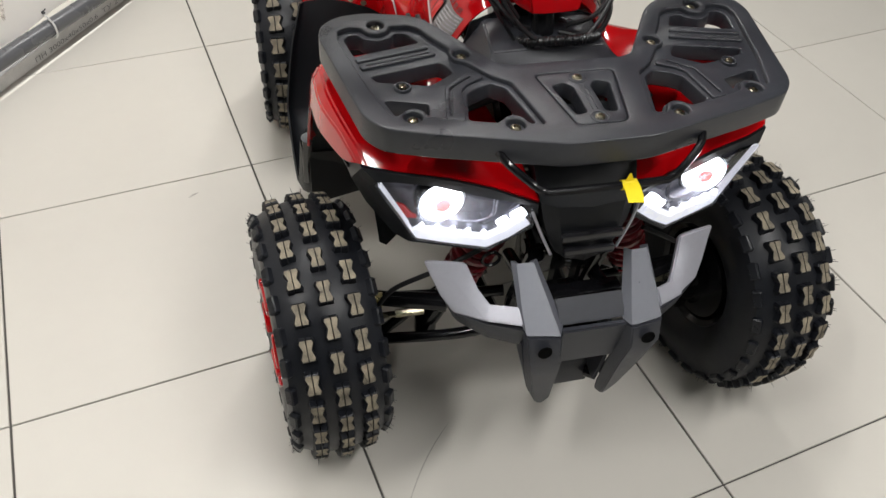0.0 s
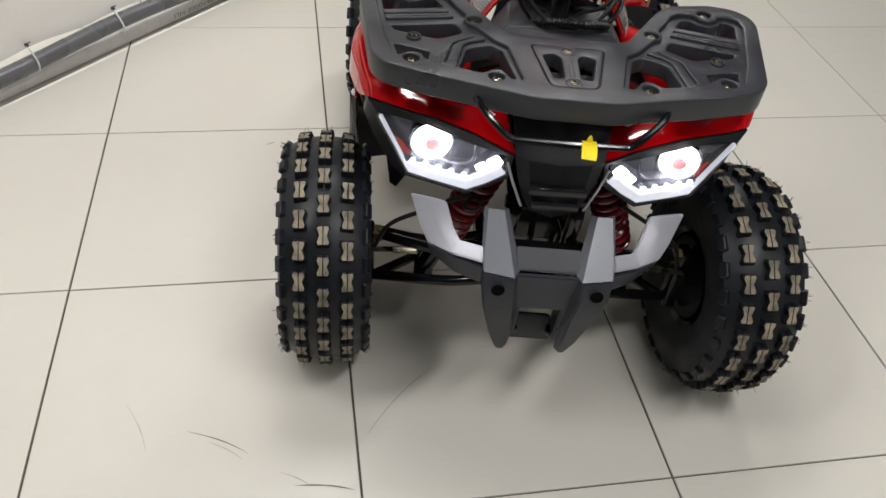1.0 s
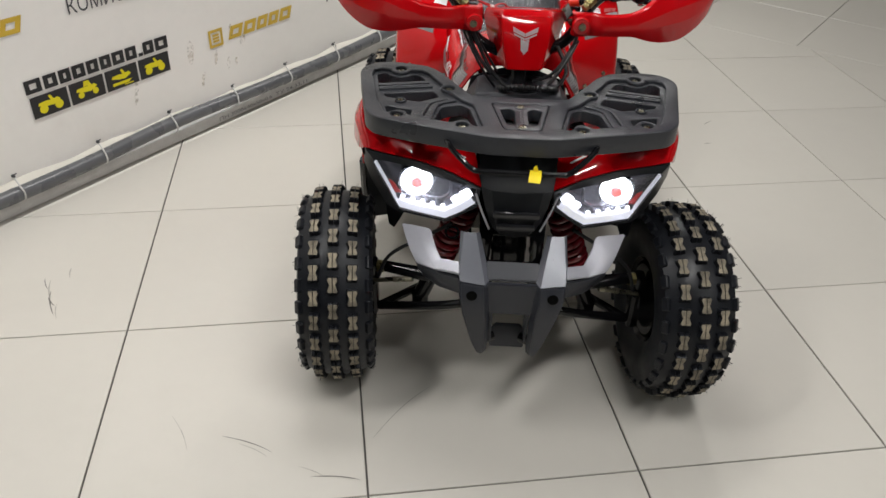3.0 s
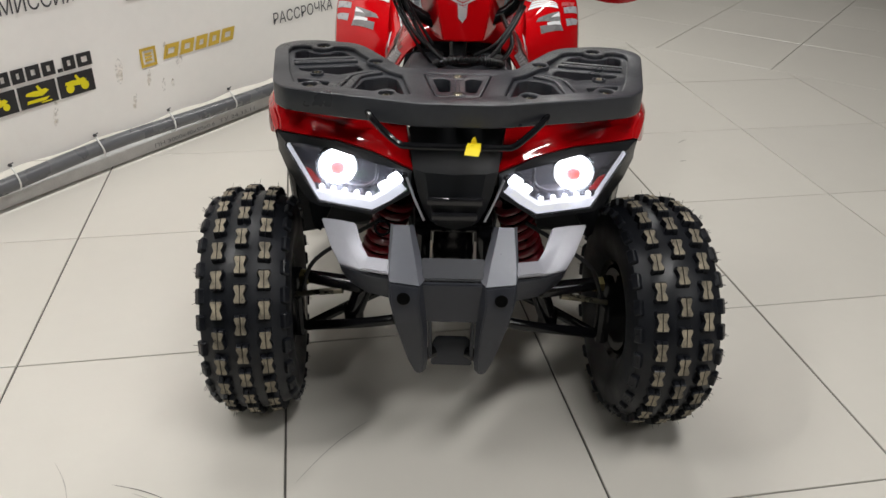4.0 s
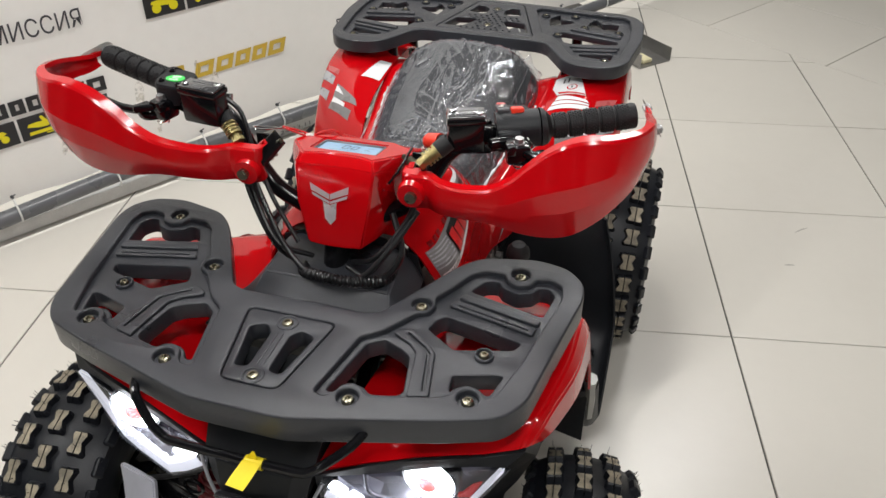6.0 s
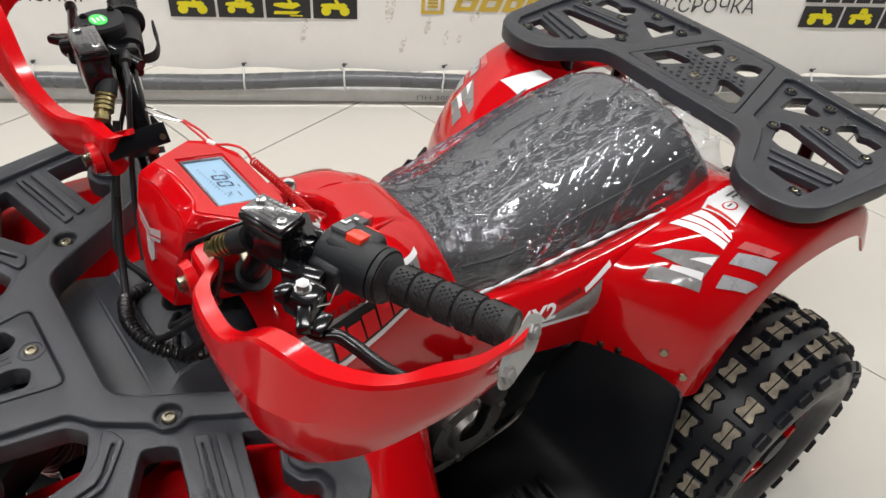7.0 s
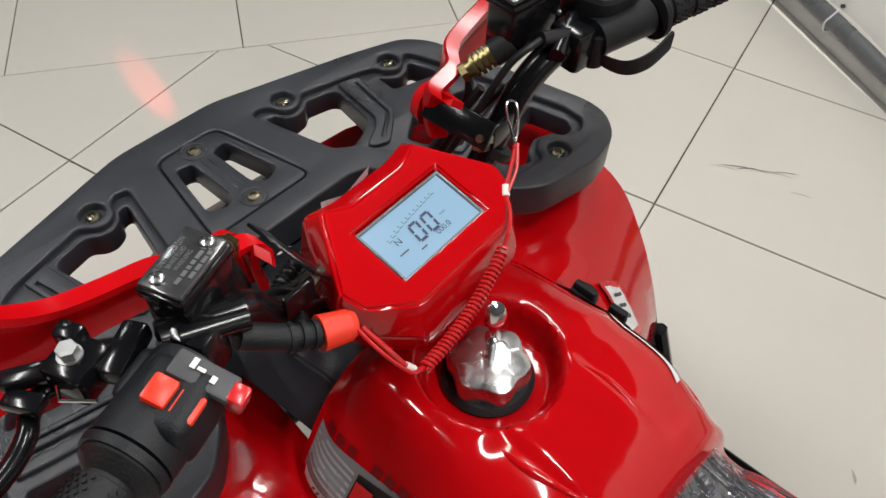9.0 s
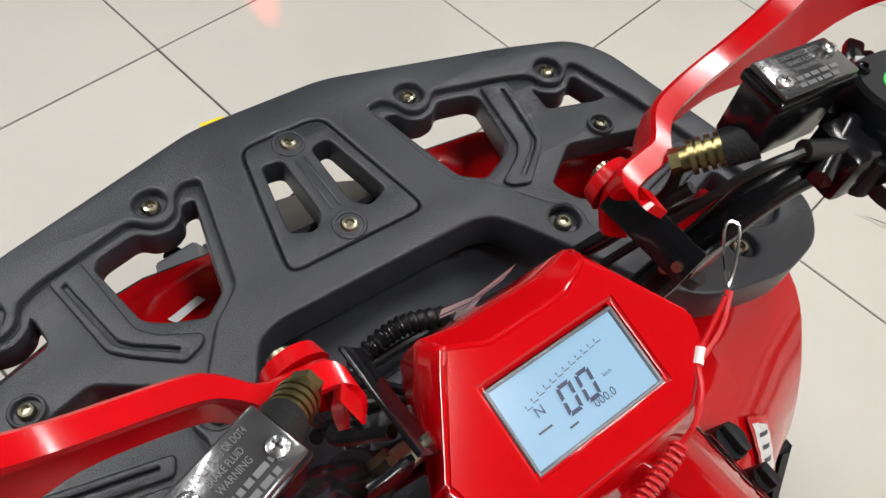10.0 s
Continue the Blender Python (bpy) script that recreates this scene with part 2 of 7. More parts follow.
def thing(name, label, category, m=None, group="", kind=""):
    ob = new(name)
    ob.empty_display_size = 0.1
    if m is not None:
        ob.matrix_basis = m
    return tagged(ob, label, category, group, kind)


def box(bm, c, s, rot=None, bevel=0.0, seg=2):
    m = Matrix.Translation(c) @ (rot.to_4x4() if rot else Matrix()) @ Matrix.Diagonal((*s, 1))
    r = bmesh.ops.create_cube(bm, size=1.0, matrix=m)
    if bevel:
        es = {e for v in r["verts"] for e in v.link_edges}
        bmesh.ops.bevel(bm, geom=list(es), offset=bevel, segments=seg, affect="EDGES", profile=0.5)


def rod(bm, a, b, r, r2=None, seg=14):
    a, b = Vector(a), Vector(b)
    m = Matrix.Translation((a + b) / 2) @ (b - a).to_track_quat("Z", "Y").to_matrix().to_4x4()
    bmesh.ops.create_cone(bm, cap_ends=True, segments=seg, radius1=r, radius2=r if r2 is None else r2, depth=(b - a).length, matrix=m)


def spline(pts, n=6):
    """A smooth run of points through the given ones."""
    p = [Vector(q) for q in pts]
    p = [2 * p[0] - p[1], *p, 2 * p[-1] - p[-2]]
    out = []
    for i in range(1, len(p) - 2):
        a, b, c, d = p[i - 1:i + 3]
        for k in range(n):
            t = k / n
            out.append(0.5 * (2 * b + (c - a) * t + (2 * a - 5 * b + 4 * c - d) * t * t + (3 * b - a - 3 * c + d) * t ** 3))
    return out + [p[-2]]


def tube(bm, pts, r, seg=10, n=6, smooth=True):
    path = spline(pts, n) if smooth else [Vector(q) for q in pts]
    rings, side = [], None
    for i, q in enumerate(path):
        way = (path[min(i + 1, len(path) - 1)] - path[max(i - 1, 0)]).normalized()
        side = way.orthogonal().normalized() if side is None else (side - way * side.dot(way)).normalized()
        up = way.cross(side)
        rr = r(i / (len(path) - 1)) if callable(r) else r
        rings.append([bm.verts.new(q + rr * (math.cos(a) * side + math.sin(a) * up)) for a in (k * math.tau / seg for k in range(seg))])
    for a, b in zip(rings, rings[1:]):
        for k in range(seg):
            bm.faces.new((a[k], a[(k + 1) % seg], b[(k + 1) % seg], b[k]))
    bm.faces.new(rings[0][::-1]), bm.faces.new(rings[-1])


def grid(bm, rows, closed=False, mat=0):
    vs = [[bm.verts.new(q) for q in row] for row in rows]
    for a, b in zip(vs, vs[1:]):
        n = len(a)
        for k in range(n if closed else n - 1):
            f = bm.faces.new((a[k], a[(k + 1) % n], b[(k + 1) % n], b[k]))
            f.material_index = mat
    return vs


def smooth_grid(rows, n=5, m=4):
    """Rows of points, made finer along and across."""
    rows = [spline(r, m) for r in rows]
    cols = [spline([r[k] for r in rows], n) for k in range(len(rows[0]))]
    return [[c[i] for c in cols] for i in range(len(cols[0]))]


def shell(bm, thick):
    """Gives an open sheet its thickness."""
    bmesh.ops.recalc_face_normals(bm, faces=bm.faces[:])
    bmesh.ops.solidify(bm, geom=bm.faces[:], thickness=thick)


def lathe(bm, prof, seg=40, axis="X", c=(0, 0, 0)):
    """Turns a profile of (along, radius) about an axis."""
    rings = []
    for a, r in prof:
        ring = []
        for k in range(seg):
            t = k * math.tau / seg
            p = (a, r * math.cos(t), r * math.sin(t)) if axis == "X" else (r * math.cos(t), r * math.sin(t), a)
            ring.append(bm.verts.new(Vector(p) + Vector(c)))
        rings.append(ring)
    for a, b in zip(rings, rings[1:]):
        for k in range(seg):
            bm.faces.new((a[k], a[(k + 1) % seg], b[(k + 1) % seg], b[k]))
    return rings


def rounded(pts, r, n=4):
    """The corners of a polygon, rounded off."""
    out = []
    for i, p in enumerate(pts):
        p, a, b = Vector(p), Vector(pts[i - 1]), Vector(pts[(i + 1) % len(pts)])
        da, db = (a - p), (b - p)
        k = min(r, da.length * 0.45, db.length * 0.45)
        s, e = p + da.normalized() * k, p + db.normalized() * k
        for j in range(n + 1):
            t = j / n
            out.append(s * (1 - t) ** 2 + p * 2 * t * (1 - t) + e * t * t)
    return out


def plate(outline, holes, thick, bevel=0.0, res=2, z=0.0):
    """A flat board in x and y with rounded rims and holes through it, as mesh data; its top lies at z."""
    cu = bpy.data.curves.new("plate", "CURVE")
    cu.dimensions, cu.fill_mode = "2D", "BOTH"
    cu.extrude, cu.bevel_depth, cu.bevel_resolution, cu.offset = thick / 2 - bevel, bevel, res, -bevel
    for ring in (outline, *holes):
        sp = cu.splines.new("POLY")
        sp.points.add(len(ring) - 1)
        for q, p in zip(sp.points, ring):
            q.co = (p[0], p[1], 0, 1)
        sp.use_cyclic_u = True
    ob = bpy.data.objects.new("plate", cu)
    scene.collection.objects.link(ob)
    mesh = bpy.data.meshes.new_from_object(ob.evaluated_get(bpy.context.evaluated_depsgraph_get()))
    bpy.data.objects.remove(ob)
    bpy.data.curves.remove(cu)
    bm = bmesh.new()
    bm.from_mesh(mesh)
    bmesh.ops.remove_doubles(bm, verts=bm.verts[:], dist=0.00005)
    bm.to_mesh(mesh)
    bm.free()
    mesh.transform(Matrix.Translation((0, 0, z - thick / 2)))
    mesh.materials.clear()
    return mesh


def text_mesh(body, size, extrude=0.0, shear=0.0, width=None, align="LEFT", bold=0.0):
    cu = bpy.data.curves.new("text", "FONT")
    cu.body, cu.size, cu.extrude, cu.shear, cu.align_x, cu.resolution_u, cu.offset = body, size, extrude, shear, align, 3, bold
    ob = bpy.data.objects.new("text", cu)
    scene.collection.objects.link(ob)
    mesh = bpy.data.meshes.new_from_object(ob.evaluated_get(bpy.context.evaluated_depsgraph_get()))
    bpy.data.objects.remove(ob)
    bpy.data.curves.remove(cu)
    mesh.materials.clear()
    if width and len(mesh.vertices):
        xs = [v.co.x for v in mesh.vertices]
        mesh.transform(Matrix.Diagonal((width / (max(xs) - min(xs)), 1, 1, 1)))
    return mesh


def mirror_pts(pts):
    """A right half outline, from the front middle round to the back middle, made whole."""
    left = [(-x, *rest) for x, *rest in reversed(pts) if abs(x) > 1e-6]
    return [tuple(p) for p in pts] + left


# ---- structure: the show room ----
BD = radians(47.6)
B_DIR, B_NRM, B_ORG = Vector((math.cos(BD), math.sin(BD), 0)), Vector((math.sin(BD), -math.cos(BD), 0)), Vector((-0.60, 1.70, 0))
X0, X1, Y0, Y1 = -5.2, 6.6, -5.0, 7.0
PITCH, JOINT = 0.6, 0.0046
EDGE_NEAR, EDGE_FAR = -1.11, 4.89      # x + y of the lines at which the tiles turn by 45 degrees

bm = bmesh.new()
box(bm, ((X0 + X1) / 2, (Y0 + Y1) / 2, -0.054), (X1 - X0 + 0.4, Y1 - Y0 + 0.4, 0.1))
floor = part("floor", bm, GROUT, None, "", 0)
tagged(floor, "greige porcelain floor tiles with dark joints and scuffs", "floor", kind="structure")
# Ceiling is unseen; it and the walls are toned dark to deepen contrast.
bm = bmesh.new()
box(bm, ((X0 + X1) / 2, (Y0 + Y1) / 2, CEIL + 0.05), (X1 - X0 + 0.4, Y1 - Y0 + 0.4, 0.1))
tagged(part("ceiling", bm, CEILING, None, "", 0), "plain dark ceiling of the show room", "ceiling", kind="structure")
for nm, c, s in (("wall_east", (X1 + 0.1, (Y0 + Y1) / 2, CEIL / 2), (0.2, Y1 - Y0, CEIL)), ("wall_west", (X0 - 0.1, (Y0 + Y1) / 2, CEIL / 2), (0.2, Y1 - Y0, CEIL)),
                 ("wall_north", ((X0 + X1) / 2, Y1 + 0.1, CEIL / 2), (X1 - X0 + 0.4, 0.2, CEIL)), ("wall_south", ((X0 + X1) / 2, Y0 - 0.1, CEIL / 2), (X1 - X0 + 0.4, 0.2, CEIL))):
    bm = bmesh.new()
    box(bm, c, s)
    tagged(part(nm, bm, WALL, None, "", 0), "plain grey painted show room wall", "wall", kind="structure")

# the shop window, set at 45 degrees across the corner
W_DIR, W_IN = Vector((-1, 1, 0)).normalized(), Vector((1, 1, 0)).normalized()
W_ORG = W_IN * (-1.91 / math.sqrt(2))
W_ROT = Matrix((W_DIR, W_IN, Vector((0, 0, 1)))).transposed()
window = thing("window_1", "grey aluminium shop window with dark night glass", "window", Matrix.Translation(W_ORG) @ W_ROT.to_4x4(), kind="structure")
bm = bmesh.new()
box(bm, (0, -0.05, 0.02), (6.0, 0.10, 0.04), bevel=0.006)
part("window_sill", bm, FRAME_ALU, window)
MULL = [-2.9, -1.58, -0.48, 0.62, 1.72, 2.9]
for x in MULL:
    bm = bmesh.new()
    box(bm, (x, -0.06, 1.52), (0.07, 0.07, 2.96), bevel=0.005)
    part("mullion", bm, FRAME_ALU, window)
for a, b in zip(MULL, MULL[1:]):
    bm = bmesh.new()
    box(bm, ((a + b) / 2, -0.06, 0.055), (b - a - 0.07, 0.06, 0.032), bevel=0.004)
    part("window_frame", bm, FRAME_ALU, window)
    bm = bmesh.new()
    box(bm, ((a + b) / 2, -0.07, 1.53), (b - a - 0.06, 0.008, 2.93))
    ob = part("pane", bm, PANE, window)
bm = bmesh.new()
box(bm, (0, -1.2, 1.5), (7.0, 0.05, 3.2))
box(bm, (0, -0.65, 0.02), (7.0, 1.1, 0.04))
tagged(part("backdrop", bm, NIGHT, None, "", 0), "dark night street outside the shop window", "backdrop", kind="structure").matrix_basis = Matrix.Translation(W_ORG) @ W_ROT.to_4x4()
for y in (-0.41, -0.48):
    bm = bmesh.new()
    box(bm, (0, y, 0.046), (6.6, 0.014, 0.012))
    ob = part("light_strip", bm, NEON, None, "", 0)
    tagged(ob, "thin glowing green light strip lying outside the window", "light strip", group="green light strips", kind="thing").matrix_basis = Matrix.Translation(W_ORG) @ W_ROT.to_4x4()

# ---- ceiling lamps ----
def ceiling_lamp(x, y):
    lamp = thing("ceiling_light", "long white linear ceiling light, switched on", "ceiling light", pose(x, y, CEIL, 0, 0, 45), group="ceiling lights")
    bm = bmesh.new()
    box(bm, (0, 0, -0.02), (1.25, 0.16, 0.04), bevel=0.004)
    part("housing", bm, TIE, lamp)
    li = bpy.data.lights.new("ceiling_tube", "AREA")
    li.shape, li.size, li.size_y, li.energy, li.color = "RECTANGLE", 1.2, 0.12, LAMP_POWER, (1.0, 0.985, 0.965)
    ob = new("ceiling_tube", li)
    ob.parent = lamp
    ob.matrix_basis = Matrix.Translation((0, 0, -0.045))


for x, y in LAMP_ROWS:
    ceiling_lamp(x, y)

# ---- the banner on its pipe ----
B_MAT = Matrix.Translation(B_ORG) @ Matrix((B_DIR, Vector((0, 0, 1)), B_NRM)).transposed().to_4x4()   # x along, y up, z towards the room
banner = thing("banner", "white printed vinyl banner with wrinkles, tied to a grey pipe", "banner", B_MAT)
BX0, BX1, BTOP = -1.95, 4.2, 2.0
bm = bmesh.new()


def sag(x, y):
    """How far the sheet bellies out."""
    return 0.006 * noise.noise((x * 1.7, y * 2.1, 0)) + 0.003 * noise.noise((x * 6, y * 3, 4)) * max(0, 1 - y / 0.5)


def hem(x):
    return 0.118 + 0.004 * math.cos(x / 0.3 * math.tau) + 0.004 * noise.noise((x * 2, 3, 1))


rows = []
for j in range(61):
    f = (j / 60) ** 1.5
    rows.append([(x, hem(x) + (BTOP - hem(x)) * f, sag(x, f * BTOP)) for x in (BX0 + (BX1 - BX0) * i / 320 for i in range(321))])
grid(bm, rows)
sheet = part("sheet", bm, VINYL, banner, "white vinyl sheet with brown smears")
bm = bmesh.new()
tube(bm, [(BX0 + 0.15 + 0.45 * i, 0.083 + 0.008 * math.sin(i * 1.9), 0.012 + 0.004 * math.sin(i * 2.7)) for i in range(14)], 0.024, 14)
part("pipe", bm, PIPE, banner, "dark grey plastic pipe along the lower hem")
for k in range(-5, 13):
    x = -0.038 + 0.3 * k
    bm = bmesh.new()
    lean = random.uniform(-0.006, 0.006)
    tube(bm, [(x + lean, hem(x) + 0.012, 0.006), (x + lean, 0.106, 0.030), (x, 0.090, 0.0385), (x, 0.076, 0.0385), (x, 0.062, 0.030), (x, 0.057, 0.012)], 0.0030, 6, 4)
    part("cable_tie", bm, TIE_GREY, banner)
    bm = bmesh.new()
    rod(bm, (x + lean, hem(x) + 0.014, 0.002), (x + lean, hem(x) + 0.014, 0.011), 0.0055, 0.004, 10)
    rod(bm, (x + lean - 0.006, hem(x) + 0.016, 0.007), (x + lean + 0.010, hem(x) + 0.021, 0.009), 0.0018, seg=6)
    part("tie_knot", bm, INK_GREY, banner)


def print_on(name, mesh, x, y, mat, label=""):
    """Lays a flat print on the sheet, following its waves."""
    for v in mesh.vertices:
        v.co = Vector((v.co.x + x, v.co.y + y, v.co.z + 0.003 + sag(v.co.x + x, v.co.y + y)))
    return finish(name, mesh, mat, banner, label, 0)


def flat(polys, z=0.0):
    me = bpy.data.meshes.new("flat")
    vs, fs = [], []
    for p in polys:
        fs.append(list(range(len(vs), len(vs) + len(p))))
        vs += [(q[0], q[1], z) for q in p]
    me.from_pydata(vs, [], fs)
    return me


def rect(x, y, w, h, lean=0.0):
    return [(x, y), (x + w, y), (x + w + lean, y + h), (x + lean, y + h)]


def disc(x, y, r, n=14):
    return [(x + r * math.cos(k * math.tau / n), y + r * math.sin(k * math.tau / n)) for k in range(n)]


def wordmark(x, y, w, h, widths, mat, lean=0.0, bold=0.30):
    """A row of plain hollow blocks of uneven width; a narrow one is a small solid square on the line."""
    unit = w / sum(widths)
    sk = lambda px, py: (px + lean * (py - y) / h, py)
    for k in widths:
        a, b = x, x + k * unit * 0.86
        x += k * unit
        if k < 0.5:
            me = flat([[sk(a, y), sk(b, y), sk(b, y + h * 0.26), sk(a, y + h * 0.26)]])
        else:
            t = bold * unit
            o = [sk(a, y), sk(b, y), sk(b, y + h), sk(a, y + h)]
            q = [sk(a + t, y + t * 0.8), sk(b - t, y + t * 0.8), sk(b - t, y + h - t * 0.8), sk(a + t, y + h - t * 0.8)]
            me = bpy.data.meshes.new("print")
            me.from_pydata([(*p, 0) for p in o + q], [], [(k2, (k2 + 1) % 4, 4 + (k2 + 1) % 4, 4 + k2) for k2 in range(4)])
        print_on("print", me, 0, 0, mat)


def vehicle(cx, cy, kind):
    """A small pictogram of a vehicle: wheels, body and bars."""
    out = []
    if kind != 2:
        r = 0.0145 if kind != 1 else 0.011
        out += [disc(cx - 0.026, cy - 0.012, r), disc(cx + 0.027, cy - 0.012, r)]
    else:
        out += [[(cx - 0.042, cy - 0.024), (cx + 0.02, cy - 0.024), (cx + 0.036, cy - 0.014), (cx - 0.04, cy - 0.014)], rect(cx + 0.004, cy - 0.030, 0.036, 0.004)]
    out.append([(cx - 0.042, cy + 0.002), (cx - 0.012, cy - 0.006), (cx + 0.012, cy - 0.008), (cx + 0.036, cy + 0.004), (cx + 0.026, cy + 0.013), (cx + 0.004, cy + 0.010), (cx - 0.014, cy + 0.012), (cx - 0.038, cy + 0.010)])
    out.append([(cx + 0.002, cy + 0.010), (cx + 0.014, cy + 0.010), (cx + 0.004, cy + 0.027), (cx - 0.004, cy + 0.025)])
    if kind == 1:
        out.append([(cx - 0.014, cy + 0.012), (cx + 0.016, cy + 0.012), (cx + 0.008, cy + 0.030), (cx - 0.010, cy + 0.030)])
    return out


def shop_mark(x, y):
    """The shop's mark: a row of letter shapes over four black squares with yellow pictograms."""
    wordmark(x - 0.005, y + 0.082, 0.545, 0.043, (1.2, 1.0, 0.9, 1.0, 0.95, 0.9, 1.0, 0.95, 0.4, 0.95, 1.15), INK, 0.0)
    for k in range(4):
        ob = print_on("panel", flat([rect(0, 0, 0.126, 0.070)]), x + 0.1335 * k, y, INK, "black square printed with a yellow vehicle pictogram")
        me = flat(vehicle(0.063, 0.036, k), 0.0008)
        for v in me.vertices:
            v.co.x, v.co.y, v.co.z = v.co.x + x + 0.1335 * k, v.co.y + y, v.co.z + 0.0036 + sag(v.co.x + x + 0.1335 * k, v.co.y + y)
        finish("pictogram", me, INK_YELLOW, ob, "", 0)


def gold_mark(x, y):
    ring = [rect(0, 0, 0.066, 0.010), rect(0, 0.056, 0.066, 0.010), rect(0, 0.010, 0.010, 0.046), rect(0.056, 0.010, 0.010, 0.046), rect(0.018, 0.018, 0.030, 0.008), rect(0.018, 0.029, 0.030, 0.008), rect(0.018, 0.040, 0.030, 0.008)]
    for r in ring:
        print_on("print", flat([r]), x, y, INK_GOLD)
    wordmark(x + 0.092, y + 0.010, 0.345, 0.048, (1.0, 0.95, 0.85, 0.85, 1.0), INK_GOLD, 0.016, 0.24)


def words(body, x, y, w, h):
    me = text_mesh(body, h * 1.37, width=w)
    print_on("lettering", me, x, y, INK_GREY)


def smear_material():
    """Thin dried dirt: brown that shows in flecks and lets the sheet through."""
    m, n, l, b = nodes_of("dried_brown_dirt")
    n.remove(b)
    df, tr, mix = n.new("ShaderNodeBsdfDiffuse"), n.new("ShaderNodeBsdfTransparent"), n.new("ShaderNodeMixShader")
    df.inputs[0].default_value = (0.46, 0.37, 0.25, 1)
    tc, nz, mr = n.new("ShaderNodeTexCoord"), n.new("ShaderNodeTexNoise"), n.new("ShaderNodeMapRange")
    nz.inputs["Scale"].default_value, nz.inputs["Detail"].default_value = 70.0, 4.0
    mr.inputs[1].default_value, mr.inputs[2].default_value, mr.inputs[4].default_value = 0.40, 0.68, 0.50
    l.new(tc.outputs["Object"], nz.inputs["Vector"]), l.new(nz.outputs[0], mr.inputs[0]), l.new(mr.outputs[0], mix.inputs[0])
    l.new(tr.outputs[0], mix.inputs[1]), l.new(df.outputs[0], mix.inputs[2]), l.new(mix.outputs[0], n["Material Output"].inputs[0])
    return m


DIRT = smear_material()
for x, y, long, wide, lean in ((0.266, 0.229, 0.020, 0.005, 0.2), (0.306, 0.226, 0.012, 0.005, 0.1), (0.210, 0.268, 0.022, 0.006, 0.3), (0.138, 0.204, 0.022, 0.006, 0.3), (-0.158, 0.232, 0.022, 0.006, 0.3), (-0.147, 0.267, 0.016, 0.005, 0.2), (0.098, 0.319, 0.034, 0.010, 0.1), (0.348, 0.298, 0.018, 0.010, 0.2), (0.296, 0.350, 0.020, 0.005, 0.0)):
    edge = []
    for k in range(16):
        a = k * math.tau / 16
        edge.append((2.0 * wide * math.cos(a) * (0.7 + 0.5 * noise.noise((x * 9 + math.cos(a), y * 9, math.sin(a)))) + lean * math.sin(a) * long, 1.3 * long * math.sin(a)))
    ob = print_on("smear", flat([edge]), x, y, DIRT)
    ob.visible_shadow = False


shop_mark(-0.524, 0.284)
gold_mark(0.188, 0.306)
words("ЛИЗИНГ", -0.972, 0.322, 0.232, 0.048)
words("КОМИССИЯ", -0.335, 0.566, 0.32, 0.05)
words("РАССРОЧКА", 0.836, 0.325, 0.36, 0.046)
shop_mark(0.170, 0.538)
gold_mark(-0.92, 0.545)
shop_mark(1.36, 0.284)
gold_mark(-1.62, 0.306)
words("КОМИССИЯ", 1.42, 0.566, 0.32, 0.05)
gold_mark(0.86, 0.545)

# wall behind the banner that closes the corner
bm = bmesh.new()
box(bm, (1.0, 1.5, -2.6), (6.5, 3.0, 0.1))
ob = part("wall_banner", bm, WALL, None, "", 0)
ob.matrix_basis = B_MAT
tagged(ob, "plain grey wall far behind the banner", "wall", kind="structure")

# the galvanised track lying along the banner's foot
track = thing("metal_track", "long galvanised steel profile lying on the floor along the banner", "metal profile", B_MAT)
bm = bmesh.new()
L0, L1 = -1.62, 2.3
rows = [[(x, 0.044, -0.048), (x, 0.046, -0.046), (x, 0.046, -0.006), (x, 0.043, -0.002), (x, 0.004, 0.0), (x, 0.002, -0.003), (x, 0.002, -0.050)] for x in (L0 + (L1 - L0) * i / 40 for i in range(41))]
grid(bm, rows)
shell(bm, 0.0012)
part("profile", bm, surf("bright_galvanised_sheet", (0.56, 0.555, 0.54), 0.45, 0.35, var=0.14, scale=18, bump=0.1, bscale=200, stain=0.25, staincol=(0.33, 0.31, 0.28)), track)
for word, x, w in (("ПН 3000x40x50x0.6", 0.185, 0.285), ("ТУ 24.33.11", 0.495, 0.19)):
    me = text_mesh(word, 0.021, width=w)
    me.transform(Matrix.Translation((x, 0.013, 0.0025)))
    finish("stamp", me, STAMP_INK, track, "grey stamped lettering", 0)

# a grey cable tray behind the quad bike and a white offcut near the window
tray = thing("cable_tray", "grey steel channel lying open on the floor", "steel channel", pose(1.198, 2.905, 0, 0, 0, 126))
bm = bmesh.new()
prof = [(-0.082, 0.062), (-0.085, 0.0605), (-0.085, 0.004), (-0.082, 0.0015), (0.082, 0.0015), (0.085, 0.004), (0.085, 0.0605), (0.082, 0.062)]
grid(bm, [[(x, a, b) for a, b in prof] for x in (0, 0.5, 1.0)])
shell(bm, 0.0015)
part("channel", bm, GALV, tray)
bm = bmesh.new()
box(bm, (0.06, 0.02, 0.012), (0.07, 0.05, 0.018), bevel=0.004)
part("foam_scrap", bm, surf("pale_foam", (0.72, 0.66, 0.42), 0.8, bump=0.4), tray, "pale yellow foam scrap")
off = thing("trim_offcut", "white plastic corner trim lying on the floor", "plastic trim", pose(-1.54, -0.02, 0, 0, 0, 135))
bm = bmesh.new()
grid(bm, [[(x, -0.05, 0.004), (x, 0.02, 0.006), (x, 0.035, 0.014), (x, 0.042, 0.03), (x, 0.045, 0.075)] for x in (0, 0.5)])
shell(bm, 0.004)
part("trim_strip", bm, TIE, off)

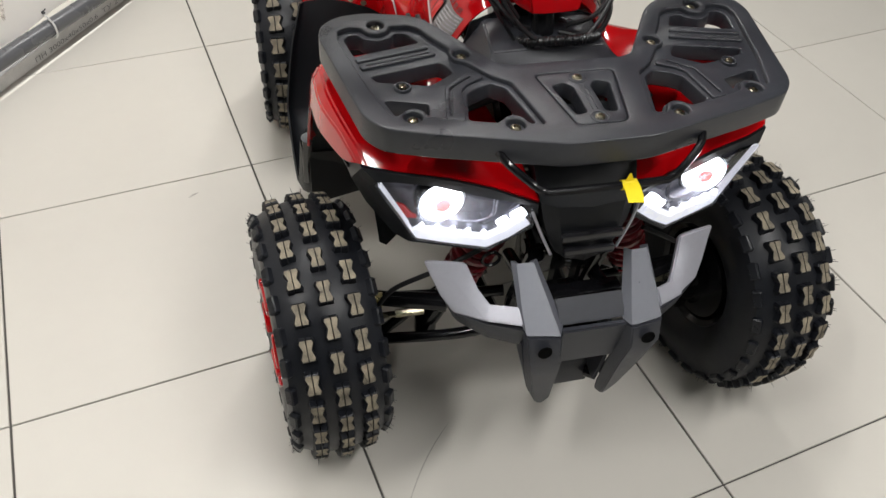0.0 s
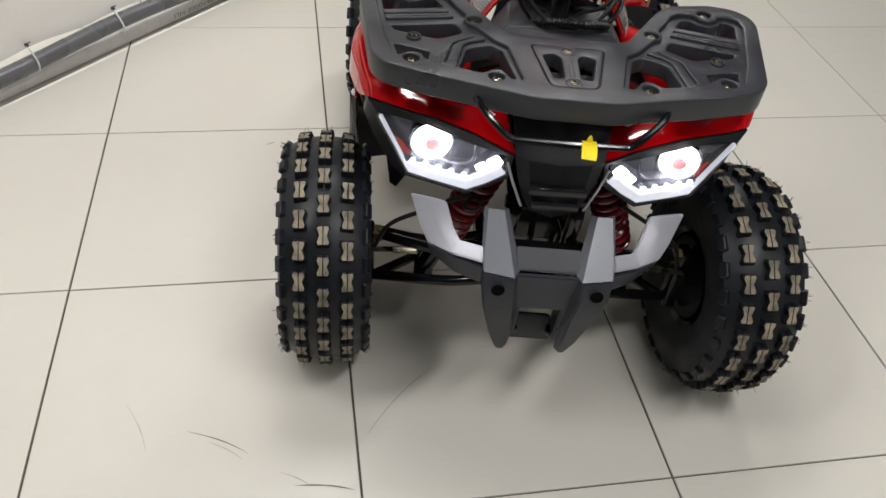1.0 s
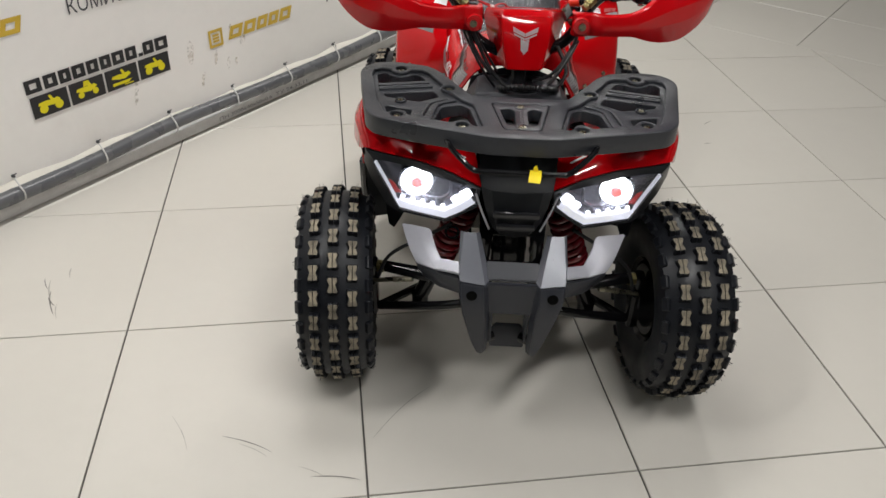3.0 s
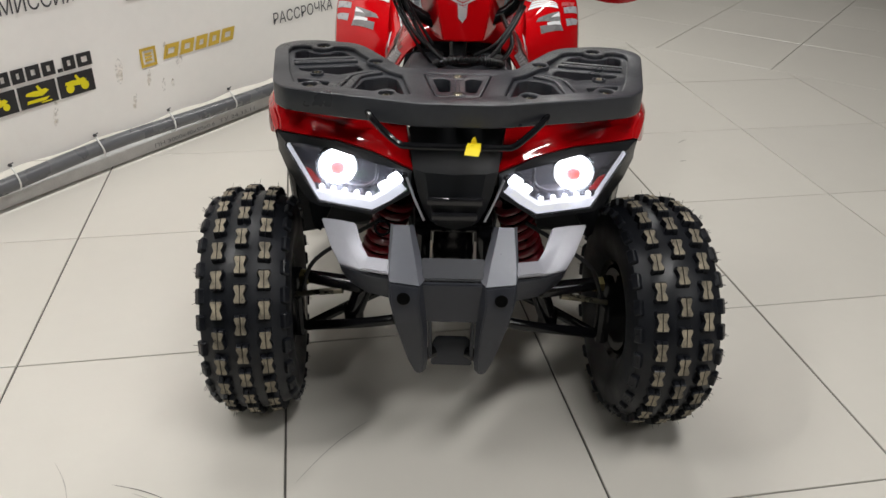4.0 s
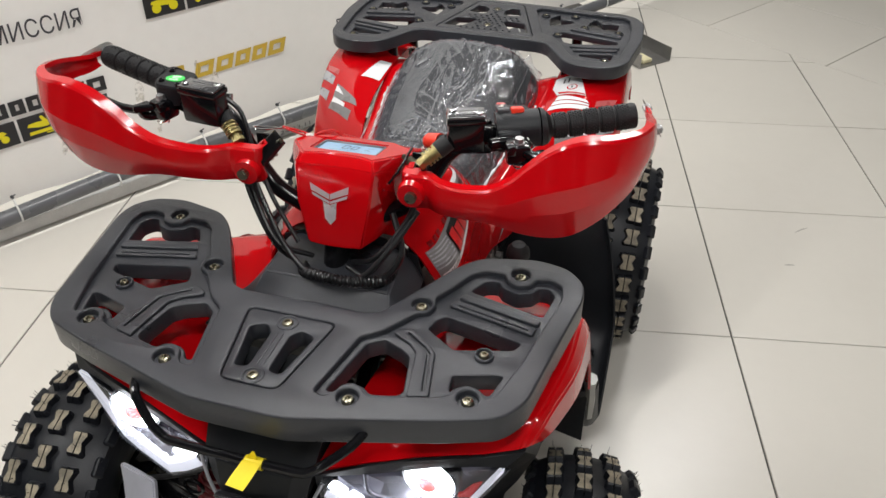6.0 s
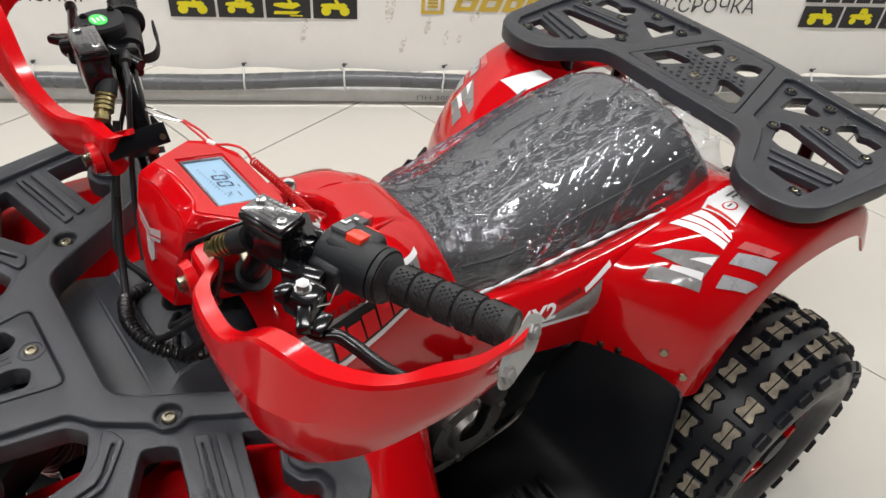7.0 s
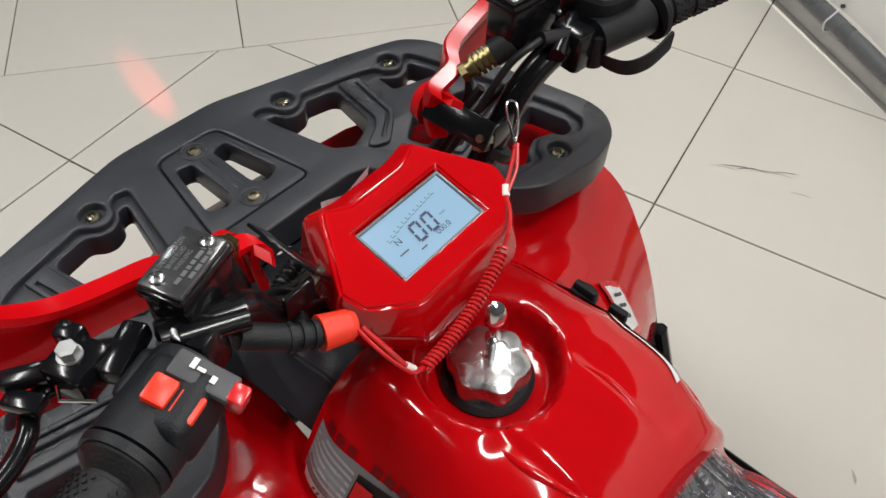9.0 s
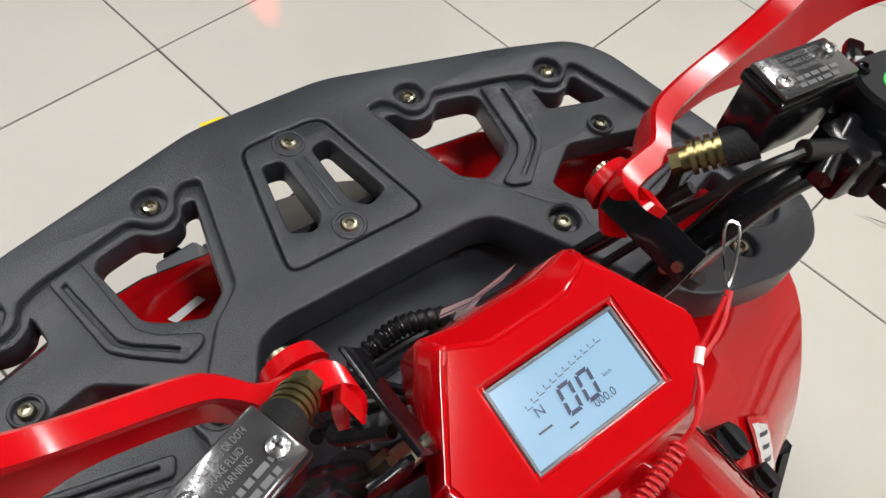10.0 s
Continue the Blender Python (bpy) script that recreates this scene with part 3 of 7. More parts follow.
# ---- scuffs on the floor ----
def scuff(x, y, ang, length, width, mat):
    bm = bmesh.new()
    n = 9
    rows = []
    for i in range(n):
        t = i / (n - 1)
        w = width * math.sin(math.pi * t) ** 0.6 * random.uniform(0.5, 1.0) + 0.0003
        k = length * (t - 0.5)
        bend = 0.012 * math.sin(t * 2.4) * length / 0.15
        rows.append([(k, bend - w / 2, 0.0008), (k, bend + w / 2, 0.0008)])
    grid(bm, rows)
    ob = part("scuff_mark", bm, mat, None, "", 0)
    ob.matrix_basis = pose(x, y, 0, 0, 0, ang)
    tagged(ob, "thin dark rubber scuff on the floor tile", "scuff", group="floor scuffs", kind="structure")


SCUFF = surf("scuff_rubber", (0.17, 0.16, 0.145), 0.6, var=0.3, scale=60)
SCUFF_LIGHT = surf("scuff_dust", (0.40, 0.38, 0.34), 0.6, var=0.2, scale=60)
for x, y, a, ln, w, m in ((-0.265, 0.168, -31, 0.13, 0.0025, SCUFF), (-0.25, 0.150, -38, 0.08, 0.002, SCUFF_LIGHT), (-0.068, 0.050, -14, 0.11, 0.0035, SCUFF), (-0.12, 0.075, -35, 0.07, 0.002, SCUFF_LIGHT), (0.10, 0.228, 42, 0.22, 0.003, SCUFF_LIGHT),
                          (-0.84, 0.80, 100, 0.10, 0.005, SCUFF_LIGHT), (-0.825, 0.745, 120, 0.05, 0.004, SCUFF), (-0.806, 0.877, 95, 0.05, 0.004, SCUFF_LIGHT), (-0.16, 1.13, 20, 0.03, 0.006, SCUFF_LIGHT), (-0.82, 0.74, 104, 0.12, 0.004, SCUFF),
                          (-0.80, 0.70, 100, 0.07, 0.003, SCUFF_LIGHT), (-0.86, 0.83, 108, 0.06, 0.003, SCUFF), (-0.42, 0.22, -70, 0.12, 0.002, SCUFF_LIGHT), (1.5, 1.7, 30, 0.06, 0.008, SCUFF_LIGHT), (1.42, 1.52, 0, 0.03, 0.008, SCUFF_LIGHT)):
    scuff(x, y, a, ln, w, m)

# ---- the quad bike ----
# its own axes: x to its left side, y from the front axle backwards, z up
quad = thing("quad_bike", "glossy red quad bike with black racks and lit headlights", "quad bike", pose(0.322, 0.215, 0, 0, 0, -10.5))
SIDES = (-1, 1)


def side(pts, s):
    return [(p[0] * s, *p[1:]) for p in pts]


# wheels
def tread_block(w, h, l):
    """One knob: two bone-shaped halves parted by a sipe, tan on top."""
    bm = bmesh.new()
    for s in SIDES:
        o = [(0.04, -0.5), (0.42, -0.5), (0.5, -0.36), (0.30, 0.0), (0.5, 0.36), (0.42, 0.5), (0.04, 0.5)]
        o = [(s * a * w, b * l) for a, b in o]
        top = [bm.verts.new((a * 0.9, b * 0.92, h)) for a, b in o]
        mid = [bm.verts.new((a * 1.02, b * 1.02, h * 0.8)) for a, b in o]
        low = [bm.verts.new((a * 1.15, b * 1.1, -0.006)) for a, b in o]
        bm.faces.new(top).material_index = 1
        for p, q in ((top, mid), (mid, low)):
            for k in range(len(o)):
                bm.faces.new((p[k], p[(k + 1) % len(o)], q[(k + 1) % len(o)], q[k]))
    bmesh.ops.recalc_face_normals(bm, faces=bm.faces[:])
    me = bpy.data.meshes.new("tread_block")
    bm.to_mesh(me)
    bm.free()
    me.materials.append(RUBBER), me.materials.append(TREAD_TOP)
    return me


def shoulder_block(w, h, l):
    bm = bmesh.new()
    box(bm, (0, 0, h / 2 - 0.004), (w, l, h + 0.008), bevel=0.003, seg=1)
    me = bpy.data.meshes.new("tread_block")
    bm.to_mesh(me)
    bm.free()
    me.materials.append(RUBBER)
    return me


KNOB, KNOB_WIDE, SHOULDER = tread_block(0.0235, 0.013, 0.035), tread_block(0.034, 0.014, 0.036), shoulder_block(0.020, 0.011, 0.034)


def tyre_radius(a, w, r):
    """The carcass's radius at a place across the tyre."""
    t = abs(a) / (w / 2)
    return r - 0.012 - 0.026 * t ** 2.3


def make_wheel(name, u, v, r, w, steer, out, rear=False):
    """Hub with its tyre, tread blocks, rim and spokes; out: +1 or -1, the side that faces outwards."""
    count = 26
    wheel_hub = bmesh.new()
    rod(wheel_hub, (-0.05, 0, 0), (0.05, 0, 0), 0.045, seg=20)
    rod(wheel_hub, (-out * 0.05, 0, 0), (-out * 0.062, 0, 0), 0.085, seg=28)
    hub = part(name, wheel_hub, STEEL_BLACK, quad)
    hub.matrix_basis = pose(u, v, r, 0, 0, math.degrees(steer))
    bm = bmesh.new()
    ri = 0.104
    prof = []
    n = 16
    for k in range(n + 1):
        a = -w / 2 * 0.93 + w * 0.93 * k / n
        prof.append((a, tyre_radius(a, w, r)))
    right = [(w * 0.49, r - 0.048), (w * 0.505, r - 0.07), (w * 0.49, r - 0.095), (w * 0.44, ri + 0.012), (w * 0.40, ri), (w * 0.34, ri - 0.004)]
    prof = [(-a, q) for a, q in reversed(right)] + prof + right
    lathe(bm, prof, 64)
    part("tyre", bm, RUBBER, hub, "black knobbly tyre")
    bm = bmesh.new()
    q = out
    lathe(bm, [(q * w * 0.36, ri + 0.006), (q * w * 0.40, ri - 0.002), (q * w * 0.36, ri - 0.012), (q * w * 0.1, ri - 0.022), (-q * w * 0.36, ri - 0.012), (-q * w * 0.40, ri - 0.002)], 48)
    part("rim", bm, STEEL_BLACK, hub)
    for k in range(6):
        a = k * math.tau / 6
        bm = bmesh.new()
        out_by = 0.28 if rear else 0.40
        box(bm, (q * (w * out_by), 0, 0.064), (0.018, 0.036, 0.07), bevel=0.006)
        box(bm, (q * (w * (out_by + 0.06)), 0, 0.086), (0.020, 0.060, 0.018), bevel=0.005)
        ob = part("spoke", bm, RED, hub, "red plastic spoke cover" if k == 0 else "")
        ob.matrix_basis = Matrix.Rotation(a, 4, "X")
    bm = bmesh.new()
    rod(bm, (q * w * 0.1, 0, 0), (q * w * 0.44, 0, 0), 0.036, 0.030, 24)
    part("hub_cap", bm, BLACK, hub)
    lanes = [(-0.0405, 0.5, KNOB), (0.0, 0.0, KNOB), (0.0405, 0.5, KNOB), (-w * 0.455, 0.0, SHOULDER), (w * 0.455, 0.0, SHOULDER)]
    if rear:
        lanes = [(-0.055, 0.5, KNOB_WIDE), (0.0, 0.0, KNOB_WIDE), (0.055, 0.5, KNOB_WIDE), (-w * 0.475, 0.0, SHOULDER), (w * 0.475, 0.0, SHOULDER)]
    whisk = bmesh.new()
    for a, off, me in lanes:
        for k in range(count):
            t = (k + off) * math.tau / count + random.uniform(-0.006, 0.006)
            edge = me is SHOULDER
            rad = r - 0.033 if edge else tyre_radius(a, w, r) - 0.001
            ob = new("tread_block", me)
            ob.parent = hub
            tilt = Matrix.Rotation(math.copysign(radians(52), a), 4, "Y") if edge else Matrix.Rotation(math.asin(max(-1, min(1, a / w * 0.5))), 4, "Y")
            ob.matrix_basis = Matrix.Rotation(t, 4, "X") @ Matrix.Translation((a, 0, rad)) @ tilt @ (Matrix.Diagonal((0.85, 0.85, 0.62, 1)) if edge else Matrix())
            for _ in range(0 if rear else 3 if edge else 1):
                m = ob.matrix_basis @ Matrix.Translation((random.uniform(-0.008, 0.008), random.uniform(-0.014, 0.014), 0))
                way = Vector((random.uniform(-0.3, 0.3), random.uniform(-0.4, 0.4), 1)).normalized()
                rod(whisk, m @ Vector((0, 0, 0.006)), m @ (Vector((0, 0, 0.006)) + way * random.uniform(0.012, 0.02)), 0.0007, 0.0003, 3)
    if whisk.verts:
        tagged(part("whisker_fringe", whisk, RUBBER, hub, "", 0), kind="stuff")
    else:
        whisk.free()
    return hub


for s in SIDES:
    make_wheel("front_wheel", s * 0.395, 0.167, 0.233, 0.165, 0.10, s)
    make_wheel("rear_wheel", s * 0.340, 1.118, 0.228, 0.20, 0.0, s, True)


# plates of the racks
def bolt(parent, x, y, z, r=0.0085, mat=ZINC):
    bm = bmesh.new()
    lathe(bm, [(0.0, r), (0.003, r), (0.005, r * 0.8), (0.0055, r * 0.48), (0.003, r * 0.4), (0.003, 0.0005)], 14, "Z", (x, y, z))
    return part("bolt", bm, mat, parent)


def boss(c, r, n=12):
    return [(c[0] + r * math.cos(k * math.tau / n), c[1] + r * math.sin(k * math.tau / n)) for k in range(n)]


def inset(poly, d):
    """The polygon drawn in by d, corner by corner."""
    out = []
    n = len(poly)
    area = sum(poly[i][0] * poly[(i + 1) % n][1] - poly[(i + 1) % n][0] * poly[i][1] for i in range(n))
    s = 1 if area > 0 else -1
    for i in range(n):
        p, a, b = Vector(poly[i][:2]), Vector(poly[i - 1][:2]), Vector(poly[(i + 1) % n][:2])
        e1, e2 = (p - a).normalized(), (b - p).normalized()
        n1, n2 = Vector((-e1.y, e1.x)) * s, Vector((-e2.y, e2.x)) * s
        bis = n1 + n2
        if bis.length < 1e-4:
            bis = n1
        bis.normalize()
        out.append(tuple(p + bis * (d / max(0.5, bis.dot(n1)))))
    return out


FR_TOP = 0.713


def moulded_rack(name, label, half, pocket, openings, panel, slots, strips, bosses, seats, mids, top, deep=0.040, wide=0.0120):
    """A moulded rack: a deep flat frame with a stepped pocket on either side, a lower web with openings, raised strips with a groove, bolts."""
    outline = rounded(mirror_pts(half), 0.016, 4)
    pockets = [rounded(side(pocket, s), 0.005, 3) for s in SIDES]
    rim = rounded(panel, 0.013, 4)
    body = finish(name, plate(outline, pockets + [rim] + [boss((x * s, y), 0.0125, 20) for x, y in bosses for s in SIDES], deep, 0.0030, 3, top), RACK, quad, label, 30)
    holes = [rounded(h, 0.006, 3) for h in slots]
    finish("centre_panel", plate(inset(rim, 0.0014), holes, deep - 0.014, 0.0022, 2, top - 0.0006), RACK, body, "", 30)
    finish("panel_bed", plate(inset(rim, -0.006), [inset(h, -0.004) for h in holes], 0.010, 0.0, 0, top - 0.006), RACK, body, "", 30)
    for s in SIDES:
        cut = [rounded(side(h, s), 0.005, 3) for h in openings]
        web = finish("web", plate(inset(rounded(side(pocket, s), 0.005, 3), -0.004), cut, deep - 0.014, 0.0022, 2, top - 0.0075), RACK, body, "", 30)
        for shape, groove in strips:
            finish("raised_strip", plate(rounded(side(shape, s), 0.004, 3), [rounded(side(groove, s), 0.0012, 2)] if groove else [], 0.010, 0.0018, 2, top - 0.0030), RACK, web, "", 30)
        for x, y in bosses:
            bm = bmesh.new()
            rod(bm, (x * s, y, top - 0.034), (x * s, y, top - 0.009), 0.0140, seg=18)
            part("bolt_seat", bm, RACK, body)
            bolt(body, x * s, y, top - 0.009, 0.0074)
        for x, y in seats:
            finish("bolt_boss", plate(boss((x * s, y), wide, 24), [boss((x * s, y), wide * 0.75, 18)], 0.010, 0.0016, 2, top - 0.0030), RACK, web, "", 30)
            bolt(web, x * s, y, top - 0.0075, wide * 0.50)
    for x, y in mids:
        finish("bolt_boss", plate(boss((x, y), 0.0140, 24), [boss((x, y), 0.0106, 18)], 0.008, 0.0012, 2, top + 0.0006), RACK, body, "", 30)
        bolt(body, x, y, top - 0.0035, 0.0074)
    return body


FRONT_PANEL = [(-0.037, 0.050), (0.037, 0.050), (0.061, 0.174), (-0.061, 0.174)]
front_rack = moulded_rack(
    "front_rack", "black moulded plastic front rack with openings",
    [(0, 0.013), (0.060, 0.013), (0.228, 0.058), (0.292, 0.080), (0.314, 0.110), (0.350, 0.310), (0.345, 0.340), (0.320, 0.366), (0.275, 0.374), (0.203, 0.358), (0.176, 0.332), (0.104, 0.210), (0.086, 0.203), (0, 0.203)],
    [(0.077, 0.062), (0.090, 0.058), (0.100, 0.067), (0.104, 0.080), (0.114, 0.086), (0.126, 0.084), (0.134, 0.076), (0.140, 0.072), (0.213, 0.091), (0.228, 0.099), (0.232, 0.112), (0.243, 0.119), (0.255, 0.117), (0.264, 0.108), (0.272, 0.104), (0.277, 0.110),
     (0.296, 0.172), (0.306, 0.221), (0.322, 0.300), (0.319, 0.324), (0.303, 0.334), (0.284, 0.330), (0.278, 0.316), (0.262, 0.309), (0.246, 0.316), (0.240, 0.330), (0.213, 0.329), (0.197, 0.316), (0.184, 0.289), (0.164, 0.256), (0.169, 0.242), (0.164, 0.227), (0.150, 0.221), (0.121, 0.180), (0.097, 0.161)],
    [[(0.087, 0.072), (0.098, 0.073), (0.102, 0.084), (0.114, 0.091), (0.128, 0.089), (0.138, 0.080), (0.168, 0.087), (0.174, 0.094), (0.163, 0.150), (0.150, 0.160), (0.124, 0.171), (0.106, 0.157)],
     [(0.224, 0.108), (0.229, 0.118), (0.242, 0.125), (0.256, 0.123), (0.265, 0.115), (0.270, 0.116), (0.279, 0.149), (0.270, 0.150), (0.221, 0.135)],
     [(0.170, 0.204), (0.176, 0.222), (0.185, 0.233), (0.288, 0.210), (0.281, 0.196), (0.210, 0.177)],
     [(0.203, 0.290), (0.218, 0.317), (0.234, 0.321), (0.241, 0.310), (0.262, 0.302), (0.283, 0.310), (0.290, 0.323), (0.303, 0.323), (0.312, 0.310), (0.304, 0.265)]],
    FRONT_PANEL,
    [[(0.013, 0.077), (0.030, 0.074), (0.043, 0.142), (0.024, 0.150), (0.013, 0.138)], [(-0.013, 0.077), (-0.030, 0.074), (-0.043, 0.142), (-0.024, 0.150), (-0.013, 0.138)]],
    [([(0.180, 0.086), (0.205, 0.092), (0.192, 0.162), (0.180, 0.174), (0.152, 0.196), (0.136, 0.190), (0.132, 0.182), (0.158, 0.168), (0.169, 0.156)], [(0.195, 0.098), (0.198, 0.099), (0.186, 0.160), (0.178, 0.168), (0.152, 0.187), (0.150, 0.185), (0.176, 0.166), (0.183, 0.158)]),
     ([(0.184, 0.250), (0.298, 0.224), (0.301, 0.238), (0.190, 0.263)], [(0.196, 0.2525), (0.291, 0.2310), (0.2915, 0.2330), (0.1965, 0.2545)]),
     ([(0.192, 0.268), (0.302, 0.243), (0.304, 0.254), (0.198, 0.279)], [])],
    [(0.261, 0.335), (0.150, 0.240), (0.249, 0.099), (0.118, 0.064)], [(0.249, 0.175)], [(0, 0.158), (0, 0.064)], FR_TOP)
bm = bmesh.new()
for x in (-0.0035, 0.0035):
    box(bm, (x, 0.110, FR_TOP - 0.0012), (0.0024, 0.056, 0.0030), bevel=0.0008)
part("rib", bm, RACK, front_rack)

RR_TOP = 0.716
rear_rack = moulded_rack(
    "rear_rack", "black moulded plastic rear rack with openings",
    [(0, 1.146), (0.132, 1.146), (0.152, 1.134), (0.196, 1.060), (0.222, 1.042), (0.266, 1.036), (0.308, 1.050), (0.330, 1.084), (0.348, 1.220), (0.344, 1.312), (0.324, 1.350), (0.290, 1.364), (0.200, 1.367), (0.080, 1.373), (0, 1.376)],
    [(0.130, 1.196), (0.160, 1.180), (0.178, 1.150), (0.206, 1.094), (0.246, 1.074), (0.292, 1.076), (0.308, 1.096), (0.318, 1.200), (0.318, 1.277), (0.310, 1.325), (0.296, 1.340), (0.232, 1.342), (0.102, 1.352), (0.090, 1.338), (0.110, 1.270)],
    [[(0.292, 1.101), (0.294, 1.134), (0.222, 1.117), (0.226, 1.106)], [(0.297, 1.190), (0.294, 1.208), (0.173, 1.234), (0.161, 1.227), (0.182, 1.175), (0.204, 1.169)],
     [(0.286, 1.264), (0.289, 1.308), (0.266, 1.311), (0.252, 1.304), (0.234, 1.326), (0.220, 1.305), (0.222, 1.282)], [(0.187, 1.294), (0.181, 1.306), (0.153, 1.309), (0.148, 1.338), (0.128, 1.308), (0.135, 1.262)]],
    [(-0.114, 1.168), (0.114, 1.168), (0.056, 1.360), (-0.056, 1.360)],
    [[(x * q, y) for x, y in h] for q in SIDES for h in ([(0.097, 1.190), (0.080, 1.241), (0.038, 1.248), (0.031, 1.237), (0.057, 1.190)], [(0.062, 1.288), (0.050, 1.332), (0.034, 1.332), (0.019, 1.314), (0.022, 1.285), (0.034, 1.281)])],
    [([(0.300, 1.143), (0.301, 1.153), (0.206, 1.133), (0.209, 1.124)], []), ([(0.304, 1.160), (0.304, 1.176), (0.196, 1.157), (0.199, 1.143)], []), ([(0.300, 1.220), (0.300, 1.236), (0.190, 1.257), (0.184, 1.243)], [(0.292, 1.2265), (0.292, 1.2290), (0.197, 1.2495), (0.196, 1.2470)])],
    [], [(0.280, 1.088), (0.162, 1.206), (0.293, 1.250), (0.215, 1.264), (0.116, 1.318), (0.184, 1.328)], [(0, 1.211), (0, 1.315)], RR_TOP, 0.028, 0.0105)
bm = bmesh.new()
for i in range(9):
    for j in range(11):
        x, y = (i - 4) * 0.014 + (0.007 if j % 2 else 0), 1.185 + j * 0.0135
        if abs(x) < 0.104 - 0.29 * (y - 1.170) and min(math.hypot(x, y - 1.211), math.hypot(x, y - 1.315)) > 0.016 and not (0.028 < abs(x) < 0.1 and 1.185 < y < 1.252) and not (0.013 < abs(x) < 0.068 and 1.275 < y < 1.338):
            box(bm, (x, y, RR_TOP - 0.0002), (0.005, 0.005, 0.003))
tagged(part("grip_studs", bm, RACK, rear_rack, "", 0), kind="stuff")
for s in SIDES:
    for y, z0 in ((1.12, 0.60), (1.27, 0.58)):
        bm = bmesh.new()
        rod(bm, (s * 0.20, y, z0), (s * 0.20, y, 0.696), 0.012)
        part("rack_support", bm, STEEL_BLACK, quad)


# ---- red body work ----
def sym_loft(stations, n=6, m=4):
    """Half sections from the crown down one side, mirrored into whole ones and joined along the bike."""
    rows = []
    for v, half in stations:
        right = spline([(a, v, b) for a, b in half], m)
        rows.append([Vector((-p.x, p.y, p.z)) for p in reversed(right[1:])] + right)
    cols = [spline([r[k] for r in rows], n) for k in range(len(rows[0]))]
    return [[c[i] for c in cols] for i in range(len(cols[0]))]


bm = bmesh.new()
body_rows = sym_loft([
    (0.365, [(0, 0.720), (0.050, 0.720), (0.076, 0.714), (0.100, 0.696), (0.120, 0.668), (0.136, 0.632), (0.132, 0.56), (0.112, 0.47)]),
    (0.392, [(0, 0.738), (0.050, 0.740), (0.078, 0.736), (0.105, 0.712), (0.127, 0.682), (0.147, 0.642), (0.143, 0.56), (0.124, 0.47)]),
    (0.425, [(0, 0.743), (0.050, 0.745), (0.080, 0.741), (0.107, 0.716), (0.130, 0.685), (0.151, 0.644), (0.148, 0.56), (0.130, 0.46)]),
    (0.470, [(0, 0.746), (0.050, 0.747), (0.082, 0.743), (0.107, 0.720), (0.129, 0.690), (0.149, 0.645), (0.150, 0.56), (0.136, 0.46)]),
    (0.505, [(0, 0.745), (0.050, 0.746), (0.082, 0.742), (0.106, 0.724), (0.126, 0.696), (0.147, 0.643), (0.150, 0.56), (0.140, 0.45)]),
    (0.560, [(0, 0.738), (0.048, 0.738), (0.080, 0.732), (0.104, 0.718), (0.120, 0.694), (0.142, 0.635), (0.149, 0.575), (0.148, 0.520)]),
    (0.606, [(0, 0.716), (0.046, 0.714), (0.076, 0.706), (0.100, 0.690), (0.118, 0.664), (0.138, 0.620), (0.150, 0.565), (0.152, 0.522)]),
    (0.622, [(0, 0.690), (0.050, 0.690), (0.078, 0.684), (0.104, 0.668), (0.122, 0.650), (0.140, 0.612), (0.152, 0.560), (0.154, 0.522)]),
    (0.645, [(0, 0.615), (0.055, 0.615), (0.088, 0.615), (0.106, 0.615), (0.120, 0.611), (0.138, 0.598), (0.156, 0.555), (0.158, 0.520)]),
    (0.750, [(0, 0.59), (0.06, 0.59), (0.095, 0.592), (0.116, 0.596), (0.132, 0.598), (0.150, 0.590), (0.170, 0.55), (0.170, 0.482)]),
    (0.880, [(0, 0.60), (0.07, 0.60), (0.112, 0.605), (0.134, 0.612), (0.152, 0.615), (0.172, 0.606), (0.190, 0.56), (0.176, 0.45)]),
    (1.000, [(0, 0.62), (0.08, 0.62), (0.134, 0.625), (0.156, 0.635), (0.172, 0.640), (0.190, 0.628), (0.206, 0.58), (0.192, 0.49)]),
    (1.110, [(0, 0.63), (0.08, 0.63), (0.134, 0.637), (0.158, 0.645), (0.176, 0.650), (0.196, 0.642), (0.212, 0.60), (0.200, 0.52)]),
    (1.190, [(0, 0.60), (0.08, 0.60), (0.134, 0.606), (0.158, 0.612), (0.176, 0.618), (0.196, 0.612), (0.212, 0.58), (0.200, 0.52)])], 12, 12)


def ease(x, a, b):
    t = max(0.0, min(1.0, (x - a) / (b - a)))
    return t * t * (3 - 2 * t)


for r in body_rows:
    for p in r:
        if p.z > 0.69:
            # round well about the filler cap, and the pressed step beside it
            p.z -= 0.028 * ease(-math.hypot(p.x - 0.008, p.y - 0.457), -0.060, -0.049)
            p.z -= 0.0035 * ease(abs(p.x - 0.004), 0.040, 0.046) * ease(p.y, 0.490, 0.515) * ease(-p.y, -0.602, -0.585)
grid(bm, body_rows)
bmesh.ops.recalc_face_normals(bm, faces=bm.faces[:])
BODY_TREE = BVHTree.FromBMesh(bm)
shell(bm, 0.004)
body = part("tank_cover", bm, RED, quad, "glossy red tank cover and side panels", 50)

bm = bmesh.new()
grid(bm, smooth_grid([[(0.104, 0.366, 0.69), (0.03, 0.372, 0.712), (-0.03, 0.372, 0.712), (-0.104, 0.366, 0.69)], [(0.12, 0.362, 0.62), (0.04, 0.345, 0.62), (-0.04, 0.345, 0.62), (-0.12, 0.362, 0.62)]], 3, 3))
shell(bm, 0.004)
part("front_closing_panel", bm, BLACK, quad)


FRONT_FENDERS, FRONT_TREES = {}, {}


